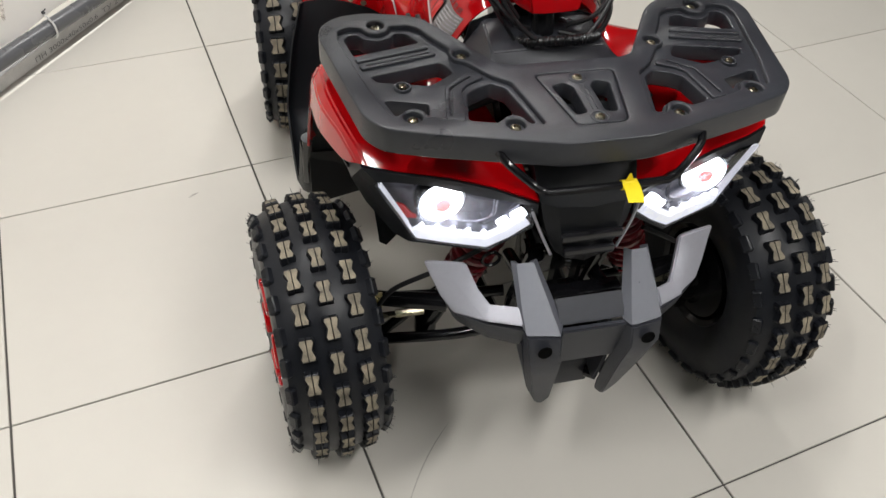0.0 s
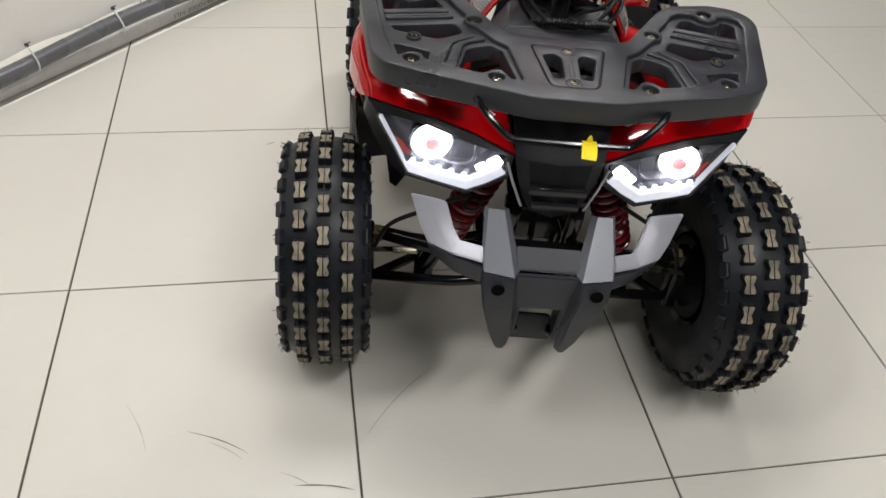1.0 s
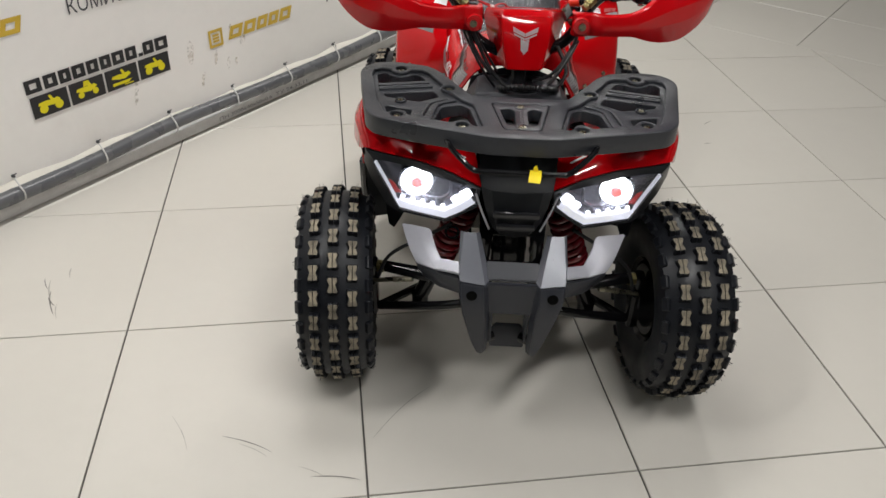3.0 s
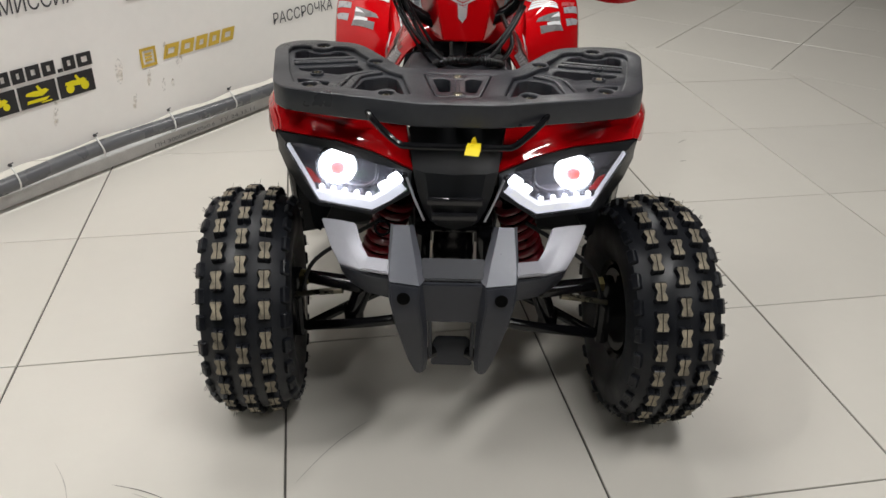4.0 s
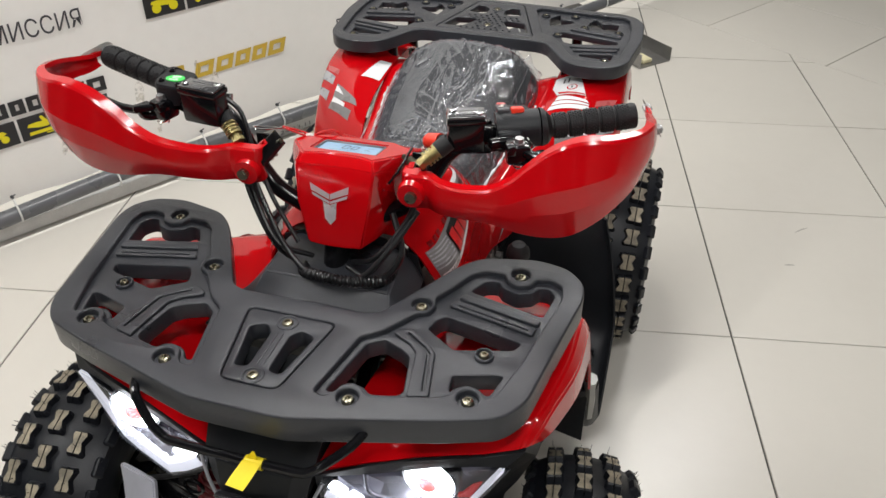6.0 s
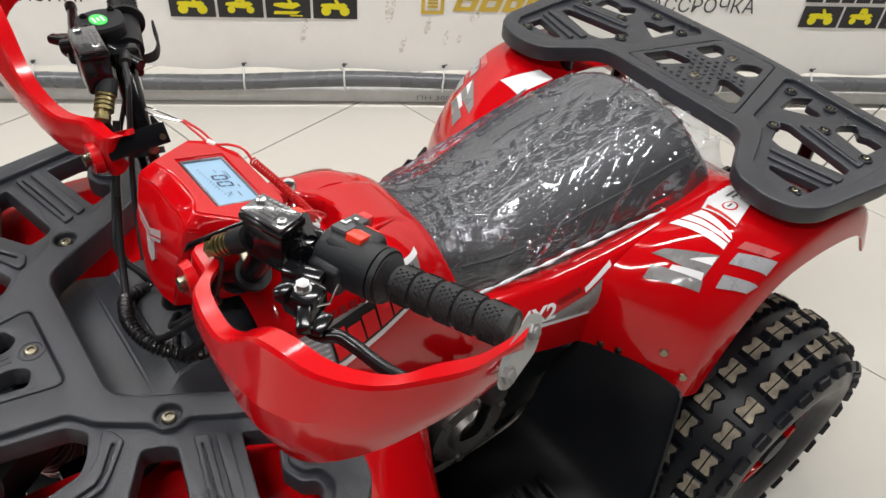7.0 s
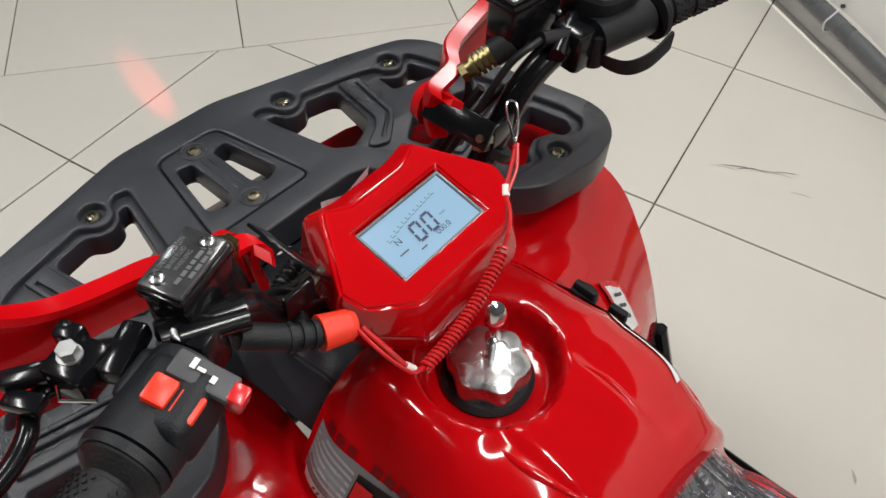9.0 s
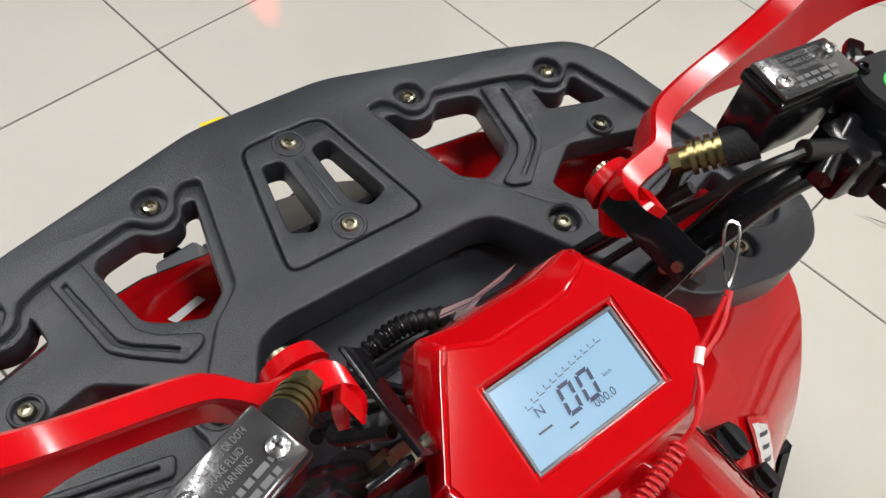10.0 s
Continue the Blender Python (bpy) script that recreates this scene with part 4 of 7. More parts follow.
def red_fender_front(s):
    rows = [
        [(0.072, 0.046, 0.586), (0.140, 0.058, 0.612), (0.200, 0.074, 0.624), (0.270, 0.098, 0.624), (0.312, 0.120, 0.622), (0.322, 0.132, 0.618), (0.326, 0.145, 0.608)],
        [(0.080, 0.076, 0.600), (0.140, 0.084, 0.621), (0.205, 0.098, 0.632), (0.275, 0.118, 0.634), (0.316, 0.138, 0.634), (0.330, 0.150, 0.628), (0.334, 0.162, 0.600)],
        [(0.085, 0.130, 0.606), (0.140, 0.132, 0.625), (0.210, 0.138, 0.638), (0.280, 0.148, 0.644), (0.328, 0.168, 0.648), (0.340, 0.180, 0.638), (0.344, 0.188, 0.596)],
        [(0.100, 0.260, 0.606), (0.150, 0.260, 0.624), (0.220, 0.260, 0.640), (0.295, 0.260, 0.650), (0.346, 0.260, 0.650), (0.358, 0.260, 0.632), (0.362, 0.262, 0.585)],
        [(0.112, 0.360, 0.610), (0.150, 0.362, 0.630), (0.220, 0.364, 0.640), (0.295, 0.364, 0.642), (0.348, 0.362, 0.634), (0.360, 0.360, 0.614), (0.366, 0.355, 0.560)],
        [(0.125, 0.440, 0.622), (0.160, 0.440, 0.628), (0.228, 0.430, 0.612), (0.300, 0.424, 0.585), (0.350, 0.420, 0.566), (0.362, 0.412, 0.548), (0.368, 0.400, 0.512)],
        [(0.136, 0.530, 0.575), (0.170, 0.510, 0.570), (0.234, 0.490, 0.535), (0.302, 0.474, 0.498), (0.350, 0.464, 0.474), (0.364, 0.455, 0.462), (0.370, 0.436, 0.450)],
        [(0.144, 0.560, 0.500), (0.180, 0.540, 0.495), (0.240, 0.512, 0.466), (0.304, 0.490, 0.434), (0.352, 0.476, 0.416), (0.366, 0.468, 0.410), (0.372, 0.452, 0.404)]]
    bm = bmesh.new()
    grid(bm, smooth_grid([side(r, s) for r in rows], 5, 1))
    bmesh.ops.recalc_face_normals(bm, faces=bm.faces[:])
    es = [e for e in bm.edges if len(e.link_faces) == 2 and e.calc_face_angle(0) > 0.35]
    bmesh.ops.bevel(bm, geom=es, offset=0.0035, segments=2, affect="EDGES", clamp_overlap=True)
    bmesh.ops.recalc_face_normals(bm, faces=bm.faces[:])
    FRONT_TREES[s] = BVHTree.FromBMesh(bm)
    shell(bm, 0.0045)
    FRONT_FENDERS[s] = part("front_fender", bm, RED, quad, "glossy red front fender", 24)


def front_liner(s):
    """The black liner under the front fender, down to its pointed flap."""
    rows = [
        [(0.15, 0.10, 0.56), (0.25, 0.13, 0.57), (0.330, 0.175, 0.58)],
        [(0.15, 0.25, 0.58), (0.25, 0.25, 0.59), (0.352, 0.25, 0.59)],
        [(0.15, 0.37, 0.57), (0.25, 0.37, 0.58), (0.360, 0.37, 0.56)],
        [(0.15, 0.47, 0.50), (0.25, 0.455, 0.50), (0.366, 0.44, 0.49)],
        [(0.15, 0.52, 0.38), (0.25, 0.50, 0.38), (0.368, 0.485, 0.37)],
        [(0.15, 0.54, 0.24), (0.25, 0.53, 0.22), (0.368, 0.52, 0.20)]]
    bm = bmesh.new()
    grid(bm, smooth_grid([side(r, s) for r in rows], 4, 3))
    shell(bm, 0.004)
    return part("fender_liner", bm, BLACK, quad)


def cheek(s):
    """The black surround of one headlight, reaching back along the fender."""
    ring_out = [(0.074, 0.042, 0.582), (0.140, 0.054, 0.609), (0.200, 0.070, 0.621), (0.270, 0.094, 0.621), (0.316, 0.120, 0.618), (0.326, 0.160, 0.568), (0.308, 0.140, 0.536), (0.272, 0.108, 0.496), (0.252, 0.092, 0.490), (0.142, 0.046, 0.496), (0.078, 0.040, 0.540)]
    ring_in = [(0.082, 0.046, 0.578), (0.151, 0.060, 0.592), (0.215, 0.076, 0.606), (0.270, 0.092, 0.608), (0.298, 0.100, 0.606), (0.302, 0.108, 0.596), (0.286, 0.100, 0.570), (0.256, 0.088, 0.522), (0.242, 0.084, 0.500), (0.143, 0.048, 0.503), (0.082, 0.043, 0.546)]
    back = [(a * 1.0 + (0.012 if a > 0.25 else 0), b + 0.10, c) for a, b, c in ring_out]
    deep = [(a, b + 0.035, c) for a, b, c in ring_in]
    bm = bmesh.new()
    grid(bm, [side(r, s) for r in (back, ring_out, ring_in, deep)], True)
    part("headlight_surround", bm, BLACK, quad, "", 30)
    bm = bmesh.new()
    q = [(0.330, 0.200, 0.566), (0.290, 0.190, 0.490), (0.278, 0.200, 0.385), (0.266, 0.200, 0.376), (0.232, 0.170, 0.455), (0.240, 0.140, 0.500), (0.270, 0.140, 0.510)]
    vs = [bm.verts.new(p) for p in side(q, s)]
    bm.faces.new(vs)
    shell(bm, 0.005)
    part("inner_flap", bm, BLACK, quad)


def headlight(s):
    back = [(0.090, 0.074, 0.576), (0.151, 0.092, 0.592), (0.270, 0.124, 0.606), (0.300, 0.132, 0.602), (0.242, 0.112, 0.500), (0.142, 0.080, 0.512), (0.096, 0.074, 0.548)]
    bm = bmesh.new()
    bm.faces.new([bm.verts.new(p) for p in side(back, s)])
    shell(bm, 0.004)
    lamp = part("headlight", bm, LAMP_GREY, quad, "slanted headlight with lit white rings and light strips", 0)
    c = Vector((s * 0.207, 0.086, 0.570))
    face = Vector((s * -0.10, -1, 0.02)).normalized()
    m = Matrix.Translation(c) @ face.to_track_quat("Z", "Y").to_matrix().to_4x4()
    bm = bmesh.new()
    lathe(bm, [(-0.02, 0.036), (0.0, 0.038), (0.004, 0.036), (0.0, 0.033), (-0.02, 0.030)], 36, "Z")
    part("lamp_bowl", bm, LAMP_DARK, lamp).matrix_basis = m
    bm = bmesh.new()
    lathe(bm, [(0.004, 0.020), (0.008, 0.022), (0.009, 0.027), (0.006, 0.032), (0.002, 0.033), (0.001, 0.018)], 36, "Z")
    part("ring_light", bm, RING, lamp, "glowing white ring").matrix_basis = m
    bm = bmesh.new()
    lathe(bm, [(0.0, 0.0185), (0.005, 0.017), (0.010, 0.011), (0.012, 0.004), (0.012, 0.0003)], 24, "Z")
    part("projector_lens", bm, PROJECTOR, lamp, "bright projector lens").matrix_basis = m
    bm = bmesh.new()
    lathe(bm, [(0.0108, 0.0122), (0.0130, 0.0105), (0.0155, 0.0055), (0.0160, 0.0003)], 18, "Z")
    part("red_eye", bm, RED_EYE, lamp, "small red glowing centre").matrix_basis = m
    # the red wedge beside the lens
    bm = bmesh.new()
    bm.faces.new([bm.verts.new(p) for p in side([(0.268, 0.108, 0.556), (0.254, 0.102, 0.530), (0.228, 0.094, 0.531), (0.246, 0.100, 0.538), (0.257, 0.104, 0.552)], s)])
    shell(bm, 0.003)
    part("red_reflector", bm, DECAL_RED, lamp, "red reflector inside the lens", 0)
    # the broad light guide below, which turns up towards the nose, and its thin silver run to the outer corner
    foot = [(0.242, 0.082, 0.505), (0.205, 0.066, 0.506), (0.144, 0.044, 0.507), (0.112, 0.040, 0.527), (0.084, 0.039, 0.549)]
    lip = [(0.250, 0.088, 0.520), (0.206, 0.070, 0.519), (0.146, 0.046, 0.521), (0.118, 0.042, 0.540), (0.092, 0.041, 0.562)]
    lower = [(0.240, 0.090, 0.524), (0.206, 0.078, 0.526), (0.147, 0.054, 0.527), (0.122, 0.050, 0.544), (0.100, 0.048, 0.566)]
    bm = bmesh.new()
    grid(bm, [side(r, s) for r in ([(a, b + 0.010, z) for a, b, z in foot], foot, lip, lower)])
    part("light_guide", bm, GUIDE, lamp, "bright white daytime light strip", 20)
    # ledge above the guide on which the lamps sit
    bm = bmesh.new()
    grid(bm, [side(r, s) for r in (lower, [(a, b + 0.004, z + 0.014) for a, b, z in lower], [(a, b + 0.030, z + 0.016) for a, b, z in lower])])
    part("lamp_ledge", bm, LAMP_GREY, lamp, "", 20)
    # the trim is no lamp; the guide's glow stands for its bright reflections
    bm = bmesh.new()
    grid(bm, [side(r, s) for r in ([(0.296, 0.104, 0.603), (0.238, 0.090, 0.504)], [(0.296, 0.096, 0.601), (0.242, 0.082, 0.505)], [(0.294, 0.095, 0.606), (0.256, 0.085, 0.528)], [(0.292, 0.103, 0.605), (0.250, 0.096, 0.526)])])
    part("trim_strip", bm, GUIDE, lamp, "silver lens trim with a glow added for its reflections", 20)
    for k in range(5):
        t = k / 4
        c0 = Vector((0.236 - 0.086 * t, 0.080 - 0.030 * t, 0.5325 + 0.001 * t))
        bm = bmesh.new()
        lathe(bm, [(0.0, 0.0046), (0.0025, 0.0043), (0.0042, 0.0028), (0.0048, 0.0004)], 14, "Z")
        part("led", bm, LED, lamp).matrix_basis = Matrix.Translation((s * c0.x, c0.y, c0.z)) @ Vector((s * -0.25, -1, 0.05)).to_track_quat("Z", "Y").to_matrix().to_4x4()
    for p, sz in (((0.103, 0.043, 0.568), (0.022, 0.006, 0.020)), ((0.123, 0.049, 0.552), (0.018, 0.006, 0.015))):
        bm = bmesh.new()
        box(bm, (s * p[0], p[1], p[2]), sz, Matrix.Rotation(s * 0.62, 3, "Y"), bevel=0.004)
        part("led", bm, LED, lamp, "square corner light")
    # grey frame between the corner lights and the ring
    bm = bmesh.new()
    tube(bm, side([(0.134, 0.058, 0.588), (0.137, 0.056, 0.560), (0.156, 0.062, 0.545), (0.176, 0.070, 0.541)], s), 0.0032, 8)
    part("lamp_divider", bm, LAMP_GREY, lamp)
    bm = bmesh.new()
    rim = [(0.082, 0.040, 0.580), (0.151, 0.053, 0.594), (0.270, 0.086, 0.610), (0.302, 0.098, 0.604), (0.245, 0.079, 0.502), (0.142, 0.041, 0.504), (0.080, 0.036, 0.548)]
    bm.faces.new([bm.verts.new(p) for p in side(rim, s)])
    ob = part("lens", bm, LENS, lamp, "clear plastic lens", 0)
    ob.visible_shadow = False
    bm = bmesh.new()
    tube(bm, side([(0.083, 0.040, 0.572), (0.070, 0.028, 0.540), (0.052, 0.018, 0.502)], s), 0.0022, 8)
    part("edge_trim", bm, SILVER, lamp, "thin silver edge beside the nose")
    sp = bpy.data.lights.new("headlight_beam", "SPOT")
    sp.energy, sp.spot_size, sp.spot_blend, sp.shadow_soft_size, sp.color = 3.0, radians(75), 0.8, 0.03, (0.95, 0.97, 1.0)
    lo = new("headlight_beam", sp)
    lo.parent = lamp
    lo.matrix_basis = look((s * 0.20, 0.02, 0.565), (s * 0.22, -1.0, 0.30))
    if s < 0:
        # the red eye's own narrow beam, which falls on the floor ahead
        sp = bpy.data.lights.new("eye_beam", "SPOT")
        sp.energy, sp.spot_size, sp.spot_blend, sp.shadow_soft_size, sp.color = 70.0, radians(10), 0.9, 0.004, (1.0, 0.06, 0.05)
        lo = new("eye_beam", sp)
        lo.parent = lamp
        lo.matrix_basis = look((-0.207, 0.030, 0.570), (-0.450, -0.96, 0.0)) @ Matrix.Diagonal((0.5, 1.0, 1.0, 1.0))


for s in SIDES:
    red_fender_front(s), front_liner(s), cheek(s), headlight(s)

# nose
bm = bmesh.new()
nose = [[(0.086, 0.136, 0.690), (0.0, 0.128, 0.690)], [(0.081, 0.092, 0.648), (0.0, 0.084, 0.648)], [(0.073, 0.040, 0.588), (0.0, 0.022, 0.586)], [(0.064, 0.030, 0.550), (0.0, 0.008, 0.548)],
        [(0.054, 0.026, 0.520), (0.0, 0.004, 0.516)], [(0.042, 0.026, 0.498), (0.0, 0.010, 0.488)], [(0.036, 0.060, 0.486), (0.0, 0.060, 0.478)]]
rows = []
for (a, b) in nose:
    a, b = Vector(a), Vector(b)
    k1, k2 = a.lerp(b, 0.30) + Vector((0, -0.008, 0)), a.lerp(b, 0.72) + Vector((0, -0.002, 0))
    half = [Vector((a.x, a.y + 0.05, a.z)), a, k1, k2, b]
    rows.append(half + [Vector((-p.x, p.y, p.z)) for p in reversed(half[:-1])])
grid(bm, rows)
shell(bm, 0.005)
nose_ob = part("nose_panel", bm, BLACK, quad, "black textured plastic nose", 25)
for z, w, d in ((0.546, 0.094, 0.006), (0.518, 0.078, 0.004)):
    bm = bmesh.new()
    box(bm, (0, d, z), (w, 0.012, 0.014), bevel=0.003)
    part("nose_grille", bm, LAMP_DARK, nose_ob)

# wire guard and its yellow tag
bm = bmesh.new()
tube(bm, [(-0.150, 0.05, 0.692), (-0.138, 0.024, 0.682), (-0.110, 0.004, 0.662), (-0.092, -0.002, 0.650), (-0.075, -0.004, 0.648), (0.0, -0.005, 0.648), (0.075, -0.004, 0.648), (0.092, -0.002, 0.650), (0.110, 0.004, 0.662), (0.138, 0.024, 0.682), (0.150, 0.05, 0.692)], 0.0058, 10, 5)
part("wire_guard", bm, STEEL_BLACK, quad, "thin black steel guard bar")
tag = thing("yellow_tag", "yellow tape tag wrapped on the black guard bar", "tape tag", quad.matrix_basis @ Matrix.Translation((0.028, -0.005, 0.648)))
bm = bmesh.new()
lathe(bm, [(-0.011, 0.0072), (0.011, 0.0072)], 14)
grid(bm, [[(-0.012, -0.004, 0.0062), (0.011, -0.004, 0.0066)], [(-0.013, -0.016, 0.0066), (0.010, -0.017, 0.0062)], [(-0.015, -0.030, 0.0048), (0.008, -0.032, 0.0040)], [(-0.016, -0.038, 0.0030), (0.006, -0.040, 0.0022)]])
grid(bm, [[(-0.006, -0.001, 0.0070), (0.005, -0.001, 0.0070)], [(-0.004, 0.000, 0.014), (0.003, 0.000, 0.014)], [(-0.001, 0.001, 0.018), (0.001, 0.001, 0.018)]])
shell(bm, 0.0008)
part("tape", bm, YELLOW, tag, "", 30)

# ---- bumper ----
def solid(name, front, depth, mats, parent, label=""):
    """A faceted moulding: rows of points on its front, drawn back by depth."""
    bm = bmesh.new()
    vs = grid(bm, front)
    bmesh.ops.recalc_face_normals(bm, faces=bm.faces[:])
    bmesh.ops.solidify(bm, geom=bm.faces[:], thickness=depth)
    es = [e for e in bm.edges if len(e.link_faces) == 2 and e.calc_face_angle(0) > 0.25]
    bmesh.ops.bevel(bm, geom=es, offset=0.0022, segments=2, affect="EDGES", clamp_overlap=True)
    return part(name, bm, mats, parent, label, 40)


bumper = bmesh.new()
box(bumper, (0, 0.02, 0.40), (0.16, 0.03, 0.03), bevel=0.004)
rod(bumper, (-0.062, 0.0, 0.330), (0.062, 0.0, 0.330), 0.011)
for s in SIDES:
    rod(bumper, (s * 0.06, 0.02, 0.40), (s * 0.06, 0.16, 0.36), 0.012)
bumper = part("bumper", bumper, STEEL_BLACK, quad, "grey and silver faceted plastic bumper on a black steel frame")
for s in SIDES:
    post_up = [[(0.110, 0.026, 0.490), (0.104, 0.016, 0.493), (0.078, 0.014, 0.494), (0.070, 0.024, 0.490)], [(0.111, -0.030, 0.452), (0.107, -0.044, 0.450), (0.062, -0.052, 0.448), (0.052, -0.036, 0.447)],
               [(0.110, -0.056, 0.437), (0.106, -0.072, 0.432), (0.056, -0.080, 0.430), (0.047, -0.062, 0.430)]]
    post_low = [[(0.110, -0.058, 0.436), (0.106, -0.075, 0.431), (0.056, -0.083, 0.429), (0.047, -0.064, 0.429)], [(0.108, -0.072, 0.400), (0.103, -0.090, 0.398), (0.056, -0.094, 0.396), (0.046, -0.074, 0.396)],
                [(0.099, -0.066, 0.345), (0.093, -0.082, 0.345), (0.050, -0.088, 0.345), (0.041, -0.068, 0.345)], [(0.080, -0.056, 0.270), (0.074, -0.070, 0.266), (0.048, -0.076, 0.262), (0.040, -0.058, 0.264)],
                [(0.066, -0.052, 0.238), (0.062, -0.064, 0.234), (0.052, -0.066, 0.234), (0.042, -0.056, 0.238)]]
    leg_side = [[(0.046, -0.062, 0.400), (0.046, -0.010, 0.400)], [(0.041, -0.068, 0.345), (0.041, -0.016, 0.335)], [(0.040, -0.058, 0.264), (0.040, -0.020, 0.262)]]
    solid("bumper_leg", [side(r, s) for r in leg_side], 0.006, GREY, bumper)
    leg_out = [[(0.108, -0.066, 0.400), (0.104, -0.014, 0.396)], [(0.099, -0.066, 0.345), (0.095, -0.018, 0.340)], [(0.080, -0.056, 0.270), (0.076, -0.022, 0.268)], [(0.066, -0.052, 0.240), (0.062, -0.026, 0.244)]]
    solid("bumper_leg", [side(r, s) for r in leg_out], 0.006, GREY, bumper)
    wing_up = [[(0.236, 0.052, 0.484), (0.204, 0.046, 0.484), (0.174, 0.040, 0.482)], [(0.228, 0.040, 0.464), (0.192, 0.026, 0.462), (0.160, 0.012, 0.452)], [(0.216, 0.020, 0.440), (0.174, -0.002, 0.440), (0.146, -0.012, 0.440)], [(0.200, 0.000, 0.420), (0.156, -0.030, 0.425), (0.106, -0.050, 0.437)]]
    wing_top = [[(0.146, -0.012, 0.440), (0.106, -0.030, 0.446)], [(0.156, -0.030, 0.425), (0.106, -0.054, 0.432)]]
    wing_low = [[(0.232, 0.054, 0.474), (0.198, 0.000, 0.418), (0.156, -0.032, 0.423), (0.106, -0.060, 0.431)], [(0.218, 0.040, 0.440), (0.196, 0.008, 0.398), (0.155, -0.030, 0.402), (0.106, -0.060, 0.406)], [(0.195, 0.030, 0.395), (0.185, 0.020, 0.372), (0.150, -0.022, 0.376), (0.106, -0.052, 0.384)]]
    solid("bumper_wing", [side(r, s) for r in wing_top], 0.010, SILVER, bumper)
    solid("bumper_post", [side(r, s) for r in post_up], 0.012, surf("bumper_silver_grey", (0.12, 0.125, 0.145), 0.36, 0.2, var=0.06, bump=0.08, bscale=900) if s < 0 else bpy.data.materials["bumper_silver_grey"], bumper, "silver grey post tip")
    pl = solid("bumper_leg", [side(r, s) for r in post_low], 0.014, GREY, bumper)
    solid("bumper_wing", [side(r, s) for r in wing_up], 0.010, SILVER, bumper, "silver painted wing")
    solid("bumper_wing", [side(r, s) for r in wing_low], 0.010, GREY, bumper)
    # no hole is cut: a near-black disc paints the shade inside it
    bm = bmesh.new()
    lathe(bm, [(0.0, 0.0112), (0.0014, 0.0105), (0.0014, 0.0088), (0.0002, 0.0084), (0.0002, 0.0003)], 22, "Z")
    bmesh.ops.transform(bm, matrix=Matrix.Translation((s * 0.0815, -0.0918, 0.4115)) @ Vector((0, -1, 0.15)).to_track_quat("Z", "Y").to_matrix().to_4x4(), verts=bm.verts[:])
    part("bolt_hole", bm, RECESS_SHADE, pl, "bolt hole with its shaded depth painted black")
    rod_bm = bmesh.new()
    rod(rod_bm, (s * 0.030, -0.03, 0.258), (s * 0.046, -0.04, 0.258), 0.011)
    part("bracket_bolt", rod_bm, STEEL_BLACK, bumper)
solid("bumper_centre", [[(-0.054, -0.030, 0.456), (0.054, -0.030, 0.456)], [(-0.054, -0.062, 0.432), (0.054, -0.062, 0.432)]], 0.010, GREY, bumper)
solid("bumper_centre", [[(-0.052, -0.064, 0.430), (0.052, -0.064, 0.430)], [(-0.052, -0.062, 0.352), (0.052, -0.062, 0.352)]], 0.010, GREY, bumper)
solid("lower_plate", [[(-0.026, -0.020, 0.286), (0.030, -0.020, 0.286)], [(-0.034, -0.028, 0.274), (0.038, -0.028, 0.274)], [(-0.036, -0.030, 0.226), (0.040, -0.030, 0.226)]], 0.008, GREY, bumper)

# ---- suspension and frame ----
frame_bm = bmesh.new()
for s in SIDES:
    tube(frame_bm, [(s * 0.055, 0.06, 0.46), (s * 0.06, 0.10, 0.32), (s * 0.07, 0.12, 0.22), (s * 0.09, 0.40, 0.20), (s * 0.10, 0.75, 0.20), (s * 0.09, 1.0, 0.30)], 0.014)
    tube(frame_bm, [(s * 0.055, 0.06, 0.48), (s * 0.07, 0.20, 0.56), (s * 0.07, 0.36, 0.62), (s * 0.08, 0.80, 0.54), (s * 0.10, 1.25, 0.56)], 0.014)
for z, y in ((0.24, 0.12), (0.34, 0.09), (0.46, 0.08)):
    rod(frame_bm, (-0.07, y, z), (0.07, y, z), 0.012)
box(frame_bm, (0, 0.16, 0.40), (0.08, 0.06, 0.14), bevel=0.008)
rod(frame_bm, (0, 0.20, 0.42), (0, 0.33, 0.74), 0.018)
for x in (-0.018, 0.018):
    box(frame_bm, (x, 0.06, 0.40), (0.008, 0.02, 0.10))
rod(frame_bm, (-0.26, 1.118, 0.228), (0.26, 1.118, 0.228), 0.018)
part("frame", frame_bm, STEEL_BLACK, quad, "black tubular steel frame")


